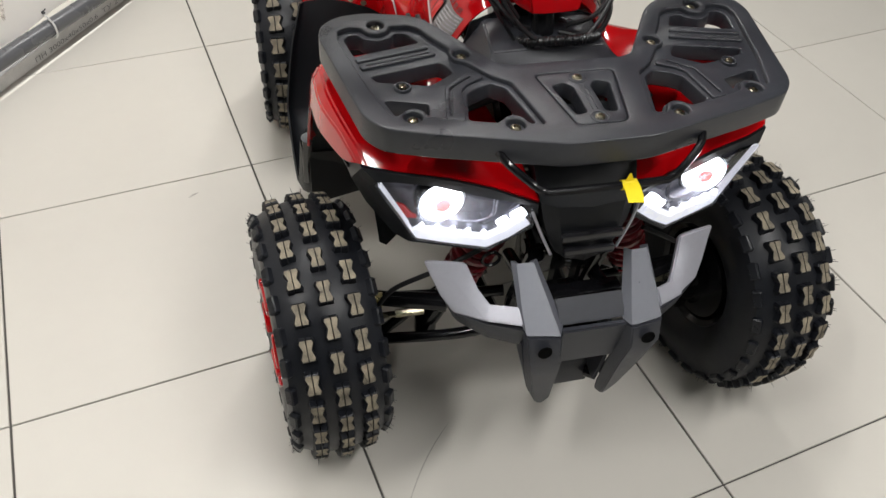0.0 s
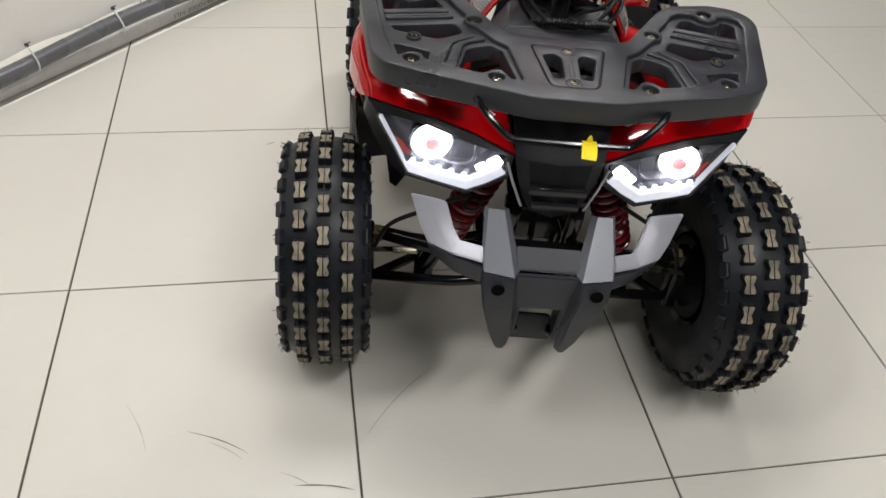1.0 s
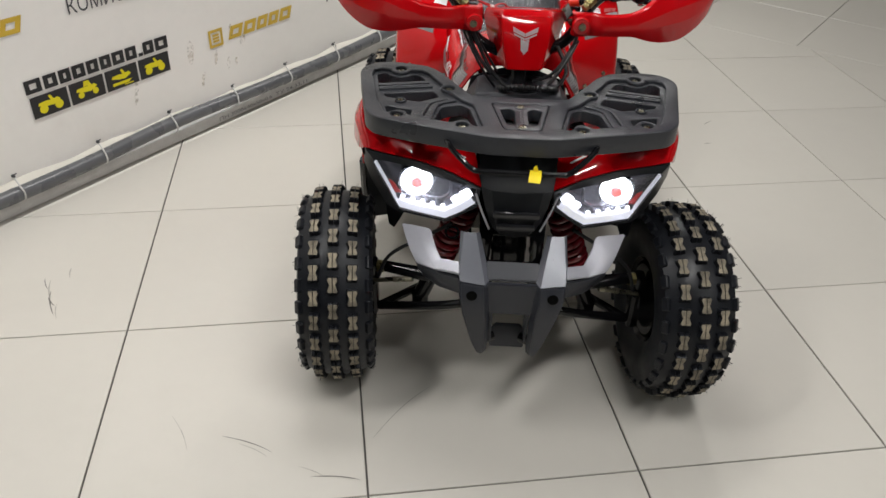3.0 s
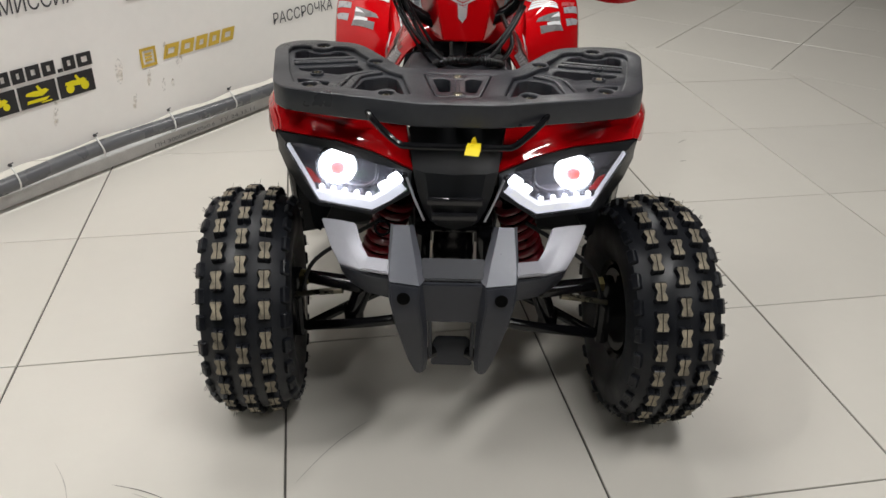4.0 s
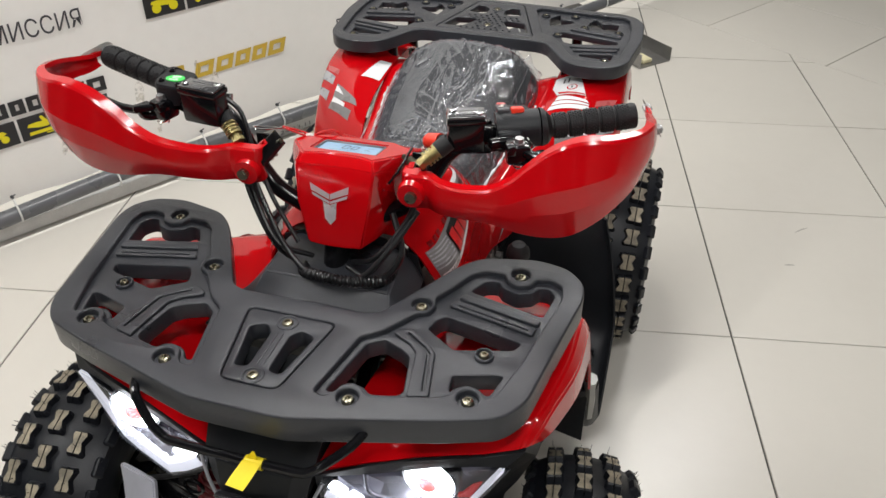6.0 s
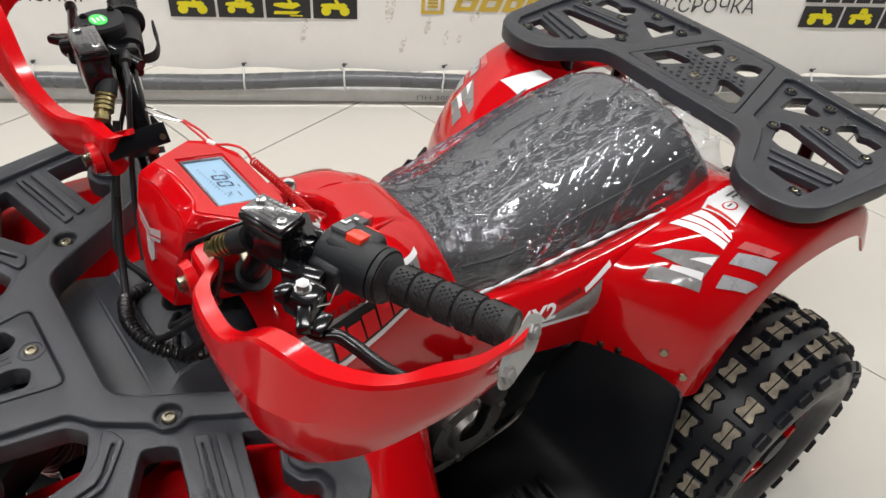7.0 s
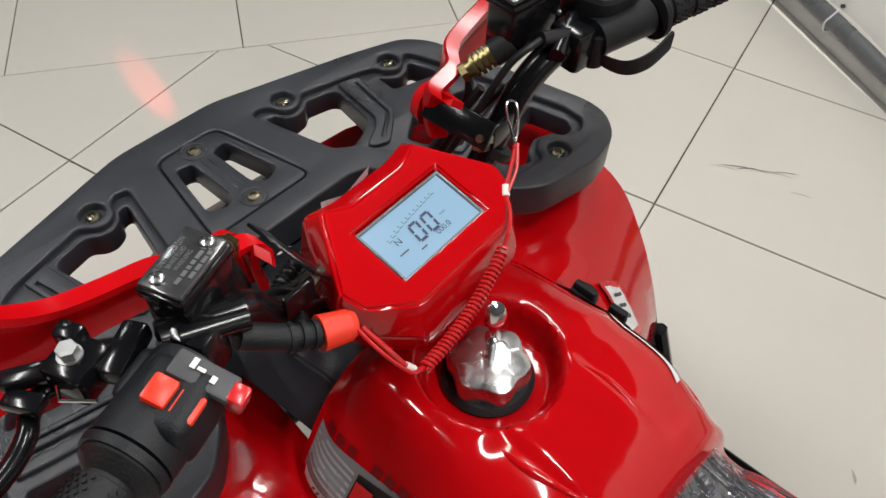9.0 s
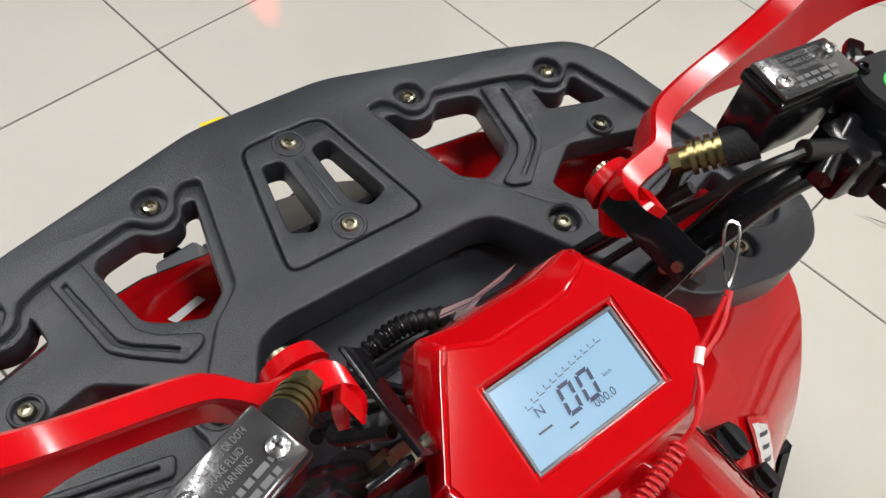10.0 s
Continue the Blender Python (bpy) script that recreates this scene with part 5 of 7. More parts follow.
def suspension(s):
    for y in (0.10, 0.235):
        bm = bmesh.new()
        tube(bm, [(s * 0.07, y, 0.245), (s * 0.16, y + (0.165 - y) * 0.2, 0.218), (s * 0.300, 0.165, 0.168)], 0.0105, 12)
        part("control_arm", bm, STEEL_BLACK, quad)
    bm = bmesh.new()
    tube(bm, [(s * 0.07, 0.13, 0.30), (s * 0.20, 0.15, 0.29), (s * 0.30, 0.165, 0.285)], 0.010, 12)
    part("control_arm", bm, STEEL_BLACK, quad)
    bm = bmesh.new()
    rod(bm, (s * 0.215, 0.12, 0.288), (s * 0.262, 0.13, 0.276), 0.0075, seg=6)
    rod(bm, (s * 0.262, 0.13, 0.276), (s * 0.315, 0.14, 0.262), 0.0055)
    part("tie_rod", bm, ZINC, quad, "yellow zinc plated tie rod")
    bm = bmesh.new()
    box(bm, (s * 0.315, 0.165, 0.228), (0.028, 0.04, 0.15), bevel=0.008)
    rod(bm, (s * 0.31, 0.165, 0.233), (s * 0.345, 0.169, 0.233), 0.05, seg=24)
    rod(bm, (s * 0.20, 0.16, 0.225), (s * 0.20, 0.16, 0.185), 0.020)
    rod(bm, (s * 0.175, 0.12, 0.300), (s * 0.290, 0.15, 0.300), 0.017, 0.013)
    part("steering_knuckle", bm, STEEL_BLACK, quad)
    bm = bmesh.new()
    rod(bm, (s * 0.282, 0.146, 0.300), (s * 0.30, 0.150, 0.300), 0.0155, seg=6)
    part("brass_nut", bm, BRASS, quad)
    a, b = Vector((s * 0.095, 0.115, 0.520)), Vector((s * 0.195, 0.155, 0.225))
    bm = bmesh.new()
    rod(bm, a, b, 0.011)
    rod(bm, a, a.lerp(b, 0.30), 0.018)
    rod(bm, a.lerp(b, 0.62), b, 0.019)
    rod(bm, a.lerp(b, 0.58), a.lerp(b, 0.63), 0.032)
    shock = part("shock_absorber", bm, STEEL_BLACK, quad)
    way = (b - a).normalized()
    e1 = way.orthogonal().normalized()
    e2 = way.cross(e1)
    turns, n = 9, 16
    pts = [a.lerp(b, 0.05 + 0.58 * i / (turns * n)) + 0.027 * (math.cos(i * math.tau / n) * e1 + math.sin(i * math.tau / n) * e2) for i in range(turns * n + 1)]
    bm = bmesh.new()
    tube(bm, pts, 0.0074, 8, 1, False)
    part("coil_spring", bm, SPRING, shock, "dark red coil spring")
    bm = bmesh.new()
    tube(bm, [(s * 0.13, 0.08, 0.47), (s * 0.20, 0.09, 0.42), (s * 0.27, 0.12, 0.35), (s * 0.30, 0.14, 0.27), (s * 0.325, 0.16, 0.22)], 0.0042, 8)
    part("brake_hose", bm, GRIP, quad)


for s in SIDES:
    suspension(s)
bm = bmesh.new()
for k in range(22):
    t = k * math.tau / 22
    rod(bm, (-0.128 + 0.014 * math.cos(t), 0.06, 0.462 + 0.014 * math.sin(t)), (-0.128 + 0.014 * math.cos(t + 0.29), 0.06, 0.462 + 0.014 * math.sin(t + 0.29)), 0.0028, seg=6)
part("tow_ring", bm, STEEL_BLACK, quad)

# ---- engine, footwells ----
bm = bmesh.new()
box(bm, (0, 0.60, 0.30), (0.20, 0.26, 0.20), bevel=0.02)
engine_ob = part("engine", bm, ENGINE, quad, "grey alloy engine with ribbed cylinder")


def engine_piece(name, label=""):
    ob = part(name, bm, ENGINE, engine_ob, label)
    return ob


for k in range(6):
    bm = bmesh.new()
    box(bm, (0, 0.47, 0.30 + k * 0.022), (0.17, 0.11, 0.010), bevel=0.003)
    engine_piece("cooling_fin")
for name, a, q, r0, r1, n in (("clutch_cover", (0.10, 0.64, 0.37), (0.162, 0.64, 0.37), 0.075, 0.066, 28), ("clutch_cap", (0.162, 0.64, 0.37), (0.172, 0.64, 0.37), 0.040, 0.036, 24), ("generator_cover", (-0.10, 0.64, 0.33), (-0.145, 0.64, 0.33), 0.08, 0.07, 28),
                              ("intake_cover", (0.09, 0.585, 0.475), (0.150, 0.585, 0.475), 0.036, 0.030, 24), ("intake_cap", (0.150, 0.585, 0.475), (0.156, 0.585, 0.475), 0.018, 0.018, 18), ("nut", (0.150, 0.700, 0.455), (0.162, 0.700, 0.455), 0.012, 0.012, 6)):
    bm = bmesh.new()
    rod(bm, a, q, r0, r1, n)
    engine_piece(name)
for name, c, sz, bv in (("starter_motor", (0.145, 0.66, 0.41), (0.03, 0.10, 0.04), 0.008), ("carburettor", (0.140, 0.648, 0.470), (0.030, 0.026, 0.075), 0.006), ("gearbox_top", (0.120, 0.700, 0.440), (0.060, 0.060, 0.060), 0.010)):
    bm = bmesh.new()
    box(bm, c, sz, bevel=bv)
    engine_piece(name)
for k in range(6):
    t = k * math.tau / 6 + 0.3
    bm = bmesh.new()
    rod(bm, (0.158, 0.64 + 0.062 * math.cos(t), 0.37 + 0.062 * math.sin(t)), (0.168, 0.64 + 0.062 * math.cos(t), 0.37 + 0.062 * math.sin(t)), 0.007, seg=6)
    engine_piece("bolt")
for s in SIDES:
    bm = bmesh.new()
    grid(bm, smooth_grid([side(r, s) for r in ([(0.085, 0.40, 0.20), (0.09, 0.60, 0.19), (0.10, 0.86, 0.20)], [(0.10, 0.40, 0.34), (0.105, 0.60, 0.34), (0.13, 0.86, 0.36)], [(0.125, 0.40, 0.49), (0.135, 0.60, 0.46), (0.160, 0.86, 0.46)])], 3, 3))
    shell(bm, 0.004)
    part("inner_side_panel", bm, BLACK, quad)
bm = bmesh.new()
tube(bm, [(0.16, 0.62, 0.36), (0.19, 0.625, 0.42), (0.205, 0.628, 0.51)], 0.008)
part("gear_lever", bm, STEEL_BLACK, quad)
bm = bmesh.new()
lathe(bm, [(0.0, 0.008), (0.008, 0.016), (0.022, 0.022), (0.036, 0.020), (0.046, 0.012), (0.048, 0.0005)], 20, "Z", (0.205, 0.628, 0.500))
part("gear_knob", bm, GRIP, quad, "black rubber gear knob")


def footwell(s):
    """Black moulded tray from the front liner to the heel guard, with a raised outer edge."""
    rows = [
        [(0.12, 0.46, 0.38), (0.20, 0.475, 0.37), (0.30, 0.485, 0.36), (0.372, 0.478, 0.37), (0.384, 0.475, 0.40)],
        [(0.12, 0.53, 0.24), (0.20, 0.535, 0.23), (0.30, 0.540, 0.22), (0.372, 0.540, 0.22), (0.390, 0.540, 0.26)],
        [(0.12, 0.57, 0.205), (0.20, 0.58, 0.200), (0.30, 0.585, 0.195), (0.374, 0.585, 0.195), (0.394, 0.585, 0.225)],
        [(0.12, 0.76, 0.205), (0.20, 0.77, 0.200), (0.30, 0.775, 0.195), (0.374, 0.775, 0.195), (0.394, 0.775, 0.225)],
        [(0.12, 0.82, 0.24), (0.20, 0.83, 0.24), (0.30, 0.835, 0.24), (0.372, 0.830, 0.25), (0.390, 0.815, 0.27)],
        [(0.13, 0.845, 0.36), (0.20, 0.850, 0.36), (0.30, 0.862, 0.37), (0.350, 0.862, 0.38), (0.368, 0.845, 0.385)],
        [(0.165, 0.850, 0.44), (0.20, 0.852, 0.46), (0.27, 0.872, 0.47), (0.325, 0.890, 0.46), (0.342, 0.880, 0.46)]]
    bm = bmesh.new()
    grid(bm, smooth_grid([side(r, s) for r in rows], 4, 3))
    shell(bm, 0.004)
    tray_ob = part("footwell", bm, BLACK, quad, "black plastic footwell tray", 45)
    for k in range(7):
        bm = bmesh.new()
        box(bm, (s * 0.29, 0.60 + k * 0.026, 0.206), (0.14, 0.010, 0.016), bevel=0.003)
        part("foot_grip", bm, BLACK, tray_ob)
    bm = bmesh.new()
    tube(bm, [(s * 0.37, 0.475, 0.405), (s * 0.372, 0.50, 0.34), (s * 0.372, 0.535, 0.255)], 0.012, 8)
    part("tray_strut", bm, GALV if s > 0 else STEEL_BLACK, tray_ob)


def red_fender_rear(s):
    rows = [
        [(0.165, 0.845, 0.445), (0.215, 0.855, 0.440), (0.270, 0.875, 0.435), (0.318, 0.900, 0.430), (0.330, 0.915, 0.428), (0.334, 0.935, 0.425)],
        [(0.172, 0.835, 0.520), (0.218, 0.850, 0.520), (0.272, 0.880, 0.518), (0.318, 0.912, 0.508), (0.330, 0.930, 0.500), (0.335, 0.955, 0.488)],
        [(0.178, 0.850, 0.590), (0.220, 0.872, 0.592), (0.272, 0.908, 0.590), (0.318, 0.945, 0.576), (0.330, 0.962, 0.564), (0.336, 0.982, 0.545)],
        [(0.180, 0.920, 0.635), (0.222, 0.940, 0.645), (0.272, 0.968, 0.645), (0.318, 0.998, 0.632), (0.331, 1.010, 0.618), (0.337, 1.020, 0.592)],
        [(0.182, 1.030, 0.650), (0.224, 1.036, 0.668), (0.272, 1.046, 0.672), (0.318, 1.060, 0.662), (0.332, 1.066, 0.648), (0.338, 1.070, 0.615)],
        [(0.184, 1.160, 0.652), (0.224, 1.160, 0.672), (0.272, 1.160, 0.676), (0.318, 1.160, 0.668), (0.332, 1.160, 0.652), (0.338, 1.160, 0.615)],
        [(0.184, 1.250, 0.625), (0.224, 1.258, 0.645), (0.272, 1.262, 0.648), (0.318, 1.258, 0.640), (0.332, 1.254, 0.626), (0.338, 1.250, 0.592)],
        [(0.184, 1.310, 0.56), (0.224, 1.320, 0.565), (0.272, 1.324, 0.565), (0.318, 1.320, 0.556), (0.332, 1.314, 0.546), (0.338, 1.306, 0.530)]]
    bm = bmesh.new()
    grid(bm, smooth_grid([side(r, s) for r in rows], 5, 4))
    bmesh.ops.recalc_face_normals(bm, faces=bm.faces[:])
    tree = BVHTree.FromBMesh(bm)
    shell(bm, 0.0045)
    ob = part("rear_fender", bm, RED, quad, "glossy red rear fender with grey and white decals", 45)
    for x, z in ((0.205, 0.470), (0.232, 0.476), (0.286, 0.505), (0.318, 0.470)):
        hit, nrm, _, _ = tree.ray_cast(Vector((s * x, 0.5, z)), Vector((0, 1, 0)))
        if hit:
            nrm = nrm if nrm.y < 0 else -nrm
            b = bmesh.new()
            rod(b, hit - nrm * 0.004, hit + nrm * 0.004, 0.0075, 0.0055, 14)
            part("bolt", b, ZINC, ob)
    return ob, tree


FENDERS = {}
for s in SIDES:
    footwell(s)
    FENDERS[s] = red_fender_rear(s)
bm = bmesh.new()
grid(bm, smooth_grid([[(-0.19, 1.185, 0.606), (0, 1.187, 0.598), (0.19, 1.185, 0.606)], [(-0.19, 1.235, 0.50), (0, 1.240, 0.50), (0.19, 1.235, 0.50)]], 3, 3))
shell(bm, 0.004)
part("tail_panel", bm, RED, quad)
LID_BLACK = surf("gloss_dark_lid", (0.055, 0.055, 0.058), 0.22, 0.4, var=0.15, scale=60, rvar=0.06, bump=0.10, bscale=160, coat=0.6)
LID_MARK = surf("paler_raised_lettering", (0.16, 0.16, 0.165), 0.4, 0.4, var=0.2)
LID = surf("dark_lid_metal", (0.36, 0.36, 0.36), 0.42, 0.85, var=0.25, scale=60, rvar=0.08, bump=0.25, bscale=160)

# ---- steering cover, dash, bars ----
bm = bmesh.new()
cover = [[(0.155, 0.195, 0.640), (0.10, 0.195, 0.660), (0.0, 0.195, 0.664)], [(0.145, 0.245, 0.650), (0.098, 0.245, 0.668), (0.0, 0.245, 0.672)], [(0.122, 0.272, 0.656), (0.092, 0.272, 0.690), (0.0, 0.270, 0.694)], [(0.118, 0.345, 0.656), (0.088, 0.345, 0.700), (0.0, 0.340, 0.706)], [(0.112, 0.380, 0.640), (0.084, 0.380, 0.690), (0.0, 0.378, 0.696)]]
grid(bm, [[Vector(p) for p in r] + [Vector((-p[0], p[1], p[2])) for p in reversed(r[:-1])] for r in cover])
shell(bm, 0.005)
es = [e for e in bm.edges if len(e.link_faces) == 2 and e.calc_face_angle(0) > 0.2]
bmesh.ops.bevel(bm, geom=es, offset=0.003, segments=2, affect="EDGES", clamp_overlap=True)
part("steering_cover", bm, RACK, quad, "black plastic cover round the steering stem", 30)
bm = bmesh.new()
box(bm, (0, 0.235, 0.652), (0.17, 0.08, 0.02), bevel=0.004)
part("bonnet_tray", bm, BLACK, quad)

STEER = Matrix.Translation((0, 0.36, 0)) @ Matrix.Rotation(0.032, 4, "Z") @ Matrix.Translation((0, -0.36, 0))
# the bar's bends on either side, from the stem outwards
BEND = [(0.03, 0.345, 0.757), (0.065, 0.346, 0.768), (0.100, 0.348, 0.790), (0.129, 0.353, 0.832), (0.148, 0.358, 0.866), (0.179, 0.367, 0.889), (0.215, 0.385, 0.893)]
GRIPS = {1: (Vector((0.262, 0.406, 0.8945)), Vector((0.376, 0.446, 0.9065))), -1: (Vector((-0.262, 0.403, 0.898)), Vector((-0.392, 0.446, 0.908)))}
bars = bmesh.new()
tube(bars, [tuple(GRIPS[-1][1]), tuple(GRIPS[-1][0])] + [(-x, y, z) for x, y, z in reversed(BEND)] + BEND + [tuple(GRIPS[1][0]), tuple(GRIPS[1][1])], 0.0122, 14, 6)
box(bars, (0, 0.345, 0.752), (0.07, 0.045, 0.045), bevel=0.006)
bars = part("handlebar", bars, STEEL_BLACK, quad, "black painted steel handlebar")
bars.matrix_basis = STEER


def grip(s):
    a, b = GRIPS[s]
    way = (b - a).normalized()
    e1 = (Vector((0, 0, 1)) - way * way.z).normalized()
    e2 = way.cross(e1)
    bm = bmesh.new()
    n = (b - a).length
    st = (n - 0.020) / 5
    prof = [(0.0, 0.012), (0.0, 0.0225), (0.005, 0.0225), (0.008, 0.0195), (0.011, 0.0155)]
    for k in range(5):
        x = 0.012 + k * st
        prof += [(x, 0.0142), (x + 0.0022, 0.0142), (x + 0.0032, 0.0164), (x + st - 0.001, 0.0164)]
    prof += [(n - 0.004, 0.0168), (n, 0.0160), (n, 0.0005)]
    rings = []
    for x, r in prof:
        rings.append([bm.verts.new(a + way * x + r * (math.cos(k * math.tau / 24) * e1 + math.sin(k * math.tau / 24) * e2)) for k in range(24)])
    for p, q in zip(rings, rings[1:]):
        for k in range(24):
            bm.faces.new((p[k], p[(k + 1) % 24], q[(k + 1) % 24], q[k]))
    ob = part("grip", bm, GRIP, bars, "ribbed black rubber grip", 30)
    studs = bmesh.new()
    for k in range(5):
        for i in range(22):
            t0 = i * math.tau / 22
            if 0.9 < (t0 % 1.571) < 1.3:
                continue
            for j in range(5):
                x = 0.012 + k * st + 0.0055 + (st - 0.008) * j / 4
                t = t0 + 0.143 * (j % 2)
                c = a + way * x + 0.0165 * (math.cos(t) * e1 + math.sin(t) * e2)
                out = (math.cos(t) * e1 + math.sin(t) * e2)
                box(studs, c, (0.0019, 0.0019, 0.0019), Matrix((way, out.cross(way), out)).transposed() @ Matrix.Rotation(0.78, 3, "Z"))
    tagged(part("grip_studs", studs, GRIP, ob, "", 0), kind="stuff")
    return ob


def hand_guard(s):
    """The red plastic shield from its bracket round to the bar end: (middle, foot, top)."""
    run = [((0.096, 0.318), 0.824, 0.854), ((0.089, 0.306), 0.820, 0.859), ((0.095, 0.295), 0.817, 0.862), ((0.112, 0.292), 0.817, 0.863), ((0.127, 0.290), 0.820, 0.864), ((0.139, 0.278), 0.824, 0.866), ((0.152, 0.270), 0.827, 0.867), ((0.180, 0.264), 0.829, 0.869), ((0.218, 0.260), 0.831, 0.876), ((0.246, 0.257), 0.826, 0.891), ((0.268, 0.254), 0.822, 0.914),
           ((0.295, 0.251), 0.822, 0.938), ((0.325, 0.252), 0.830, 0.952), ((0.358, 0.265), 0.854, 0.953), ((0.386, 0.295), 0.880, 0.951), ((0.402, 0.335), 0.893, 0.945), ((0.405, 0.372), 0.896, 0.934), ((0.400, 0.408), 0.892, 0.924), ((0.397, 0.432), 0.893, 0.921)]
    if s > 0:
        run = [((x + 0.012 * max(0, min(1, (0.24 - x) / 0.06)), y + 0.004), z0, z1) for (x, y), z0, z1 in run]
    if s < 0:
        run = [((x + 0.012 * min(1, max(0, (x - 0.2) / 0.15)), y), z0 + 0.006, z1 + 0.008 - 0.012 * min(1, max(0, (x - 0.25) / 0.1))) for (x, y), z0, z1 in run]
    rows = []
    for (x, y), z0, z1 in run:
        h = z1 - z0
        k = 0.30 * (h - 0.02)
        way = Vector((-x * 0.25, 1.0 if y < 0.33 else 0.15, 0)).normalized()
        c = Vector((x, y, 0))
        rows.append([c + way * (k * 0.45 + 0.004) + Vector((0, 0, z0 - 0.004)), c + way * k * 0.22 + Vector((0, 0, z0 + h * 0.20)), c + way * k * 0.05 + Vector((0, 0, z0 + h * 0.34)), c + way * k * 0.02 + Vector((0, 0, z0 + h * 0.60)), c + way * k * 0.50 + Vector((0, 0, z1 - 0.003)), c + way * (k * 0.50 + 0.003) + Vector((0, 0, z1)), c + way * (k * 0.6 + 0.016) + Vector((0, 0, z1 - 0.001))])
    bm = bmesh.new()
    cols = [spline([r[k] for r in rows], 3) for k in range(len(rows[0]))]
    grid(bm, [side([tuple(c[i]) for c in cols], s) for i in range(len(cols[0]))])
    shell(bm, 0.006)
    es = [e for e in bm.edges if len(e.link_faces) == 2 and e.calc_face_angle(0) > 0.35]
    bmesh.ops.bevel(bm, geom=es, offset=0.0016, segments=2, affect="EDGES", clamp_overlap=True)
    # rounded lug round the bolt
    rod(bm, (s * (0.106 if s < 0 else 0.118), 0.2870, 0.840), (s * (0.106 if s < 0 else 0.118), 0.2965, 0.840), 0.0165, 0.0185, 28)
    ob = part("hand_guard", bm, RED_GUARD, bars, "glossy red faceted plastic hand guard", 15)
    b = bmesh.new()
    rod(b, (s * (0.108 if s < 0 else 0.120), 0.281, 0.840), (s * (0.108 if s < 0 else 0.120), 0.298, 0.840), 0.0075, seg=12)
    part("bolt", b, ZINC, ob)
    # flat steel strap from the guard's lug back to the bar
    b = bmesh.new()
    box(b, (s * 0.092, 0.336, 0.853), (0.003, 0.066, 0.024), Matrix.Rotation(s * 0.6, 3, "Y"), bevel=0.001)
    box(b, (s * 0.112, 0.366, 0.846), (0.026, 0.004, 0.022), bevel=0.001)
    part("guard_bracket", b, STEEL_BLACK, bars, "flat black steel guard strap")
    for q in ((0.106, 0.362, 0.842), (0.113, 0.354, 0.824)):
        b = bmesh.new()
        rod(b, (s * q[0], q[1], q[2]), (s * (q[0] - 0.012), q[1], q[2] + 0.006), 0.0062, seg=6)
        rod(b, (s * (q[0] - 0.010), q[1], q[2] + 0.005), (s * (q[0] - 0.020), q[1], q[2] + 0.010), 0.0034, seg=8)
        part("bolt", b, ZINC, ob)
    b = bmesh.new()
    me = rounded([(0.0, 0.0), (0.018, -0.012), (0.060, -0.006), (0.072, 0.006), (0.060, 0.018), (0.016, 0.016)], 0.008, 4)
    way = Vector((s * 0.022, -0.054, -0.010)).normalized()
    up = Vector((s * -0.50, 0.0, 1)).normalized()
    at = Vector((s * (0.384 if s > 0 else 0.397), 0.470, 0.915))
    b.faces.new([b.verts.new(at + way * p[0] * 1.12 + up * p[1] * 1.12) for p in me])
    bmesh.ops.solidify(b, geom=b.faces[:], thickness=0.003)
    part("end_plate", b, surf("pale_silver_plate", (0.62, 0.64, 0.62), 0.4, 0.3) if s < 0 else bpy.data.materials["pale_silver_plate"], ob, "pale metal bar end plate")
    out = way.cross(up).normalized()
    out = out if out.x * s > 0 else -out
    for d in (0.021, 0.064):
        q = at + way * d + up * 0.004
        b = bmesh.new()
        rod(b, q - out * 0.004, q + out * 0.004, 0.0072, seg=6)
        rod(b, q + out * 0.004, q + out * 0.006, 0.004, seg=10)
        part("bolt", b, LID, ob)
    return ob




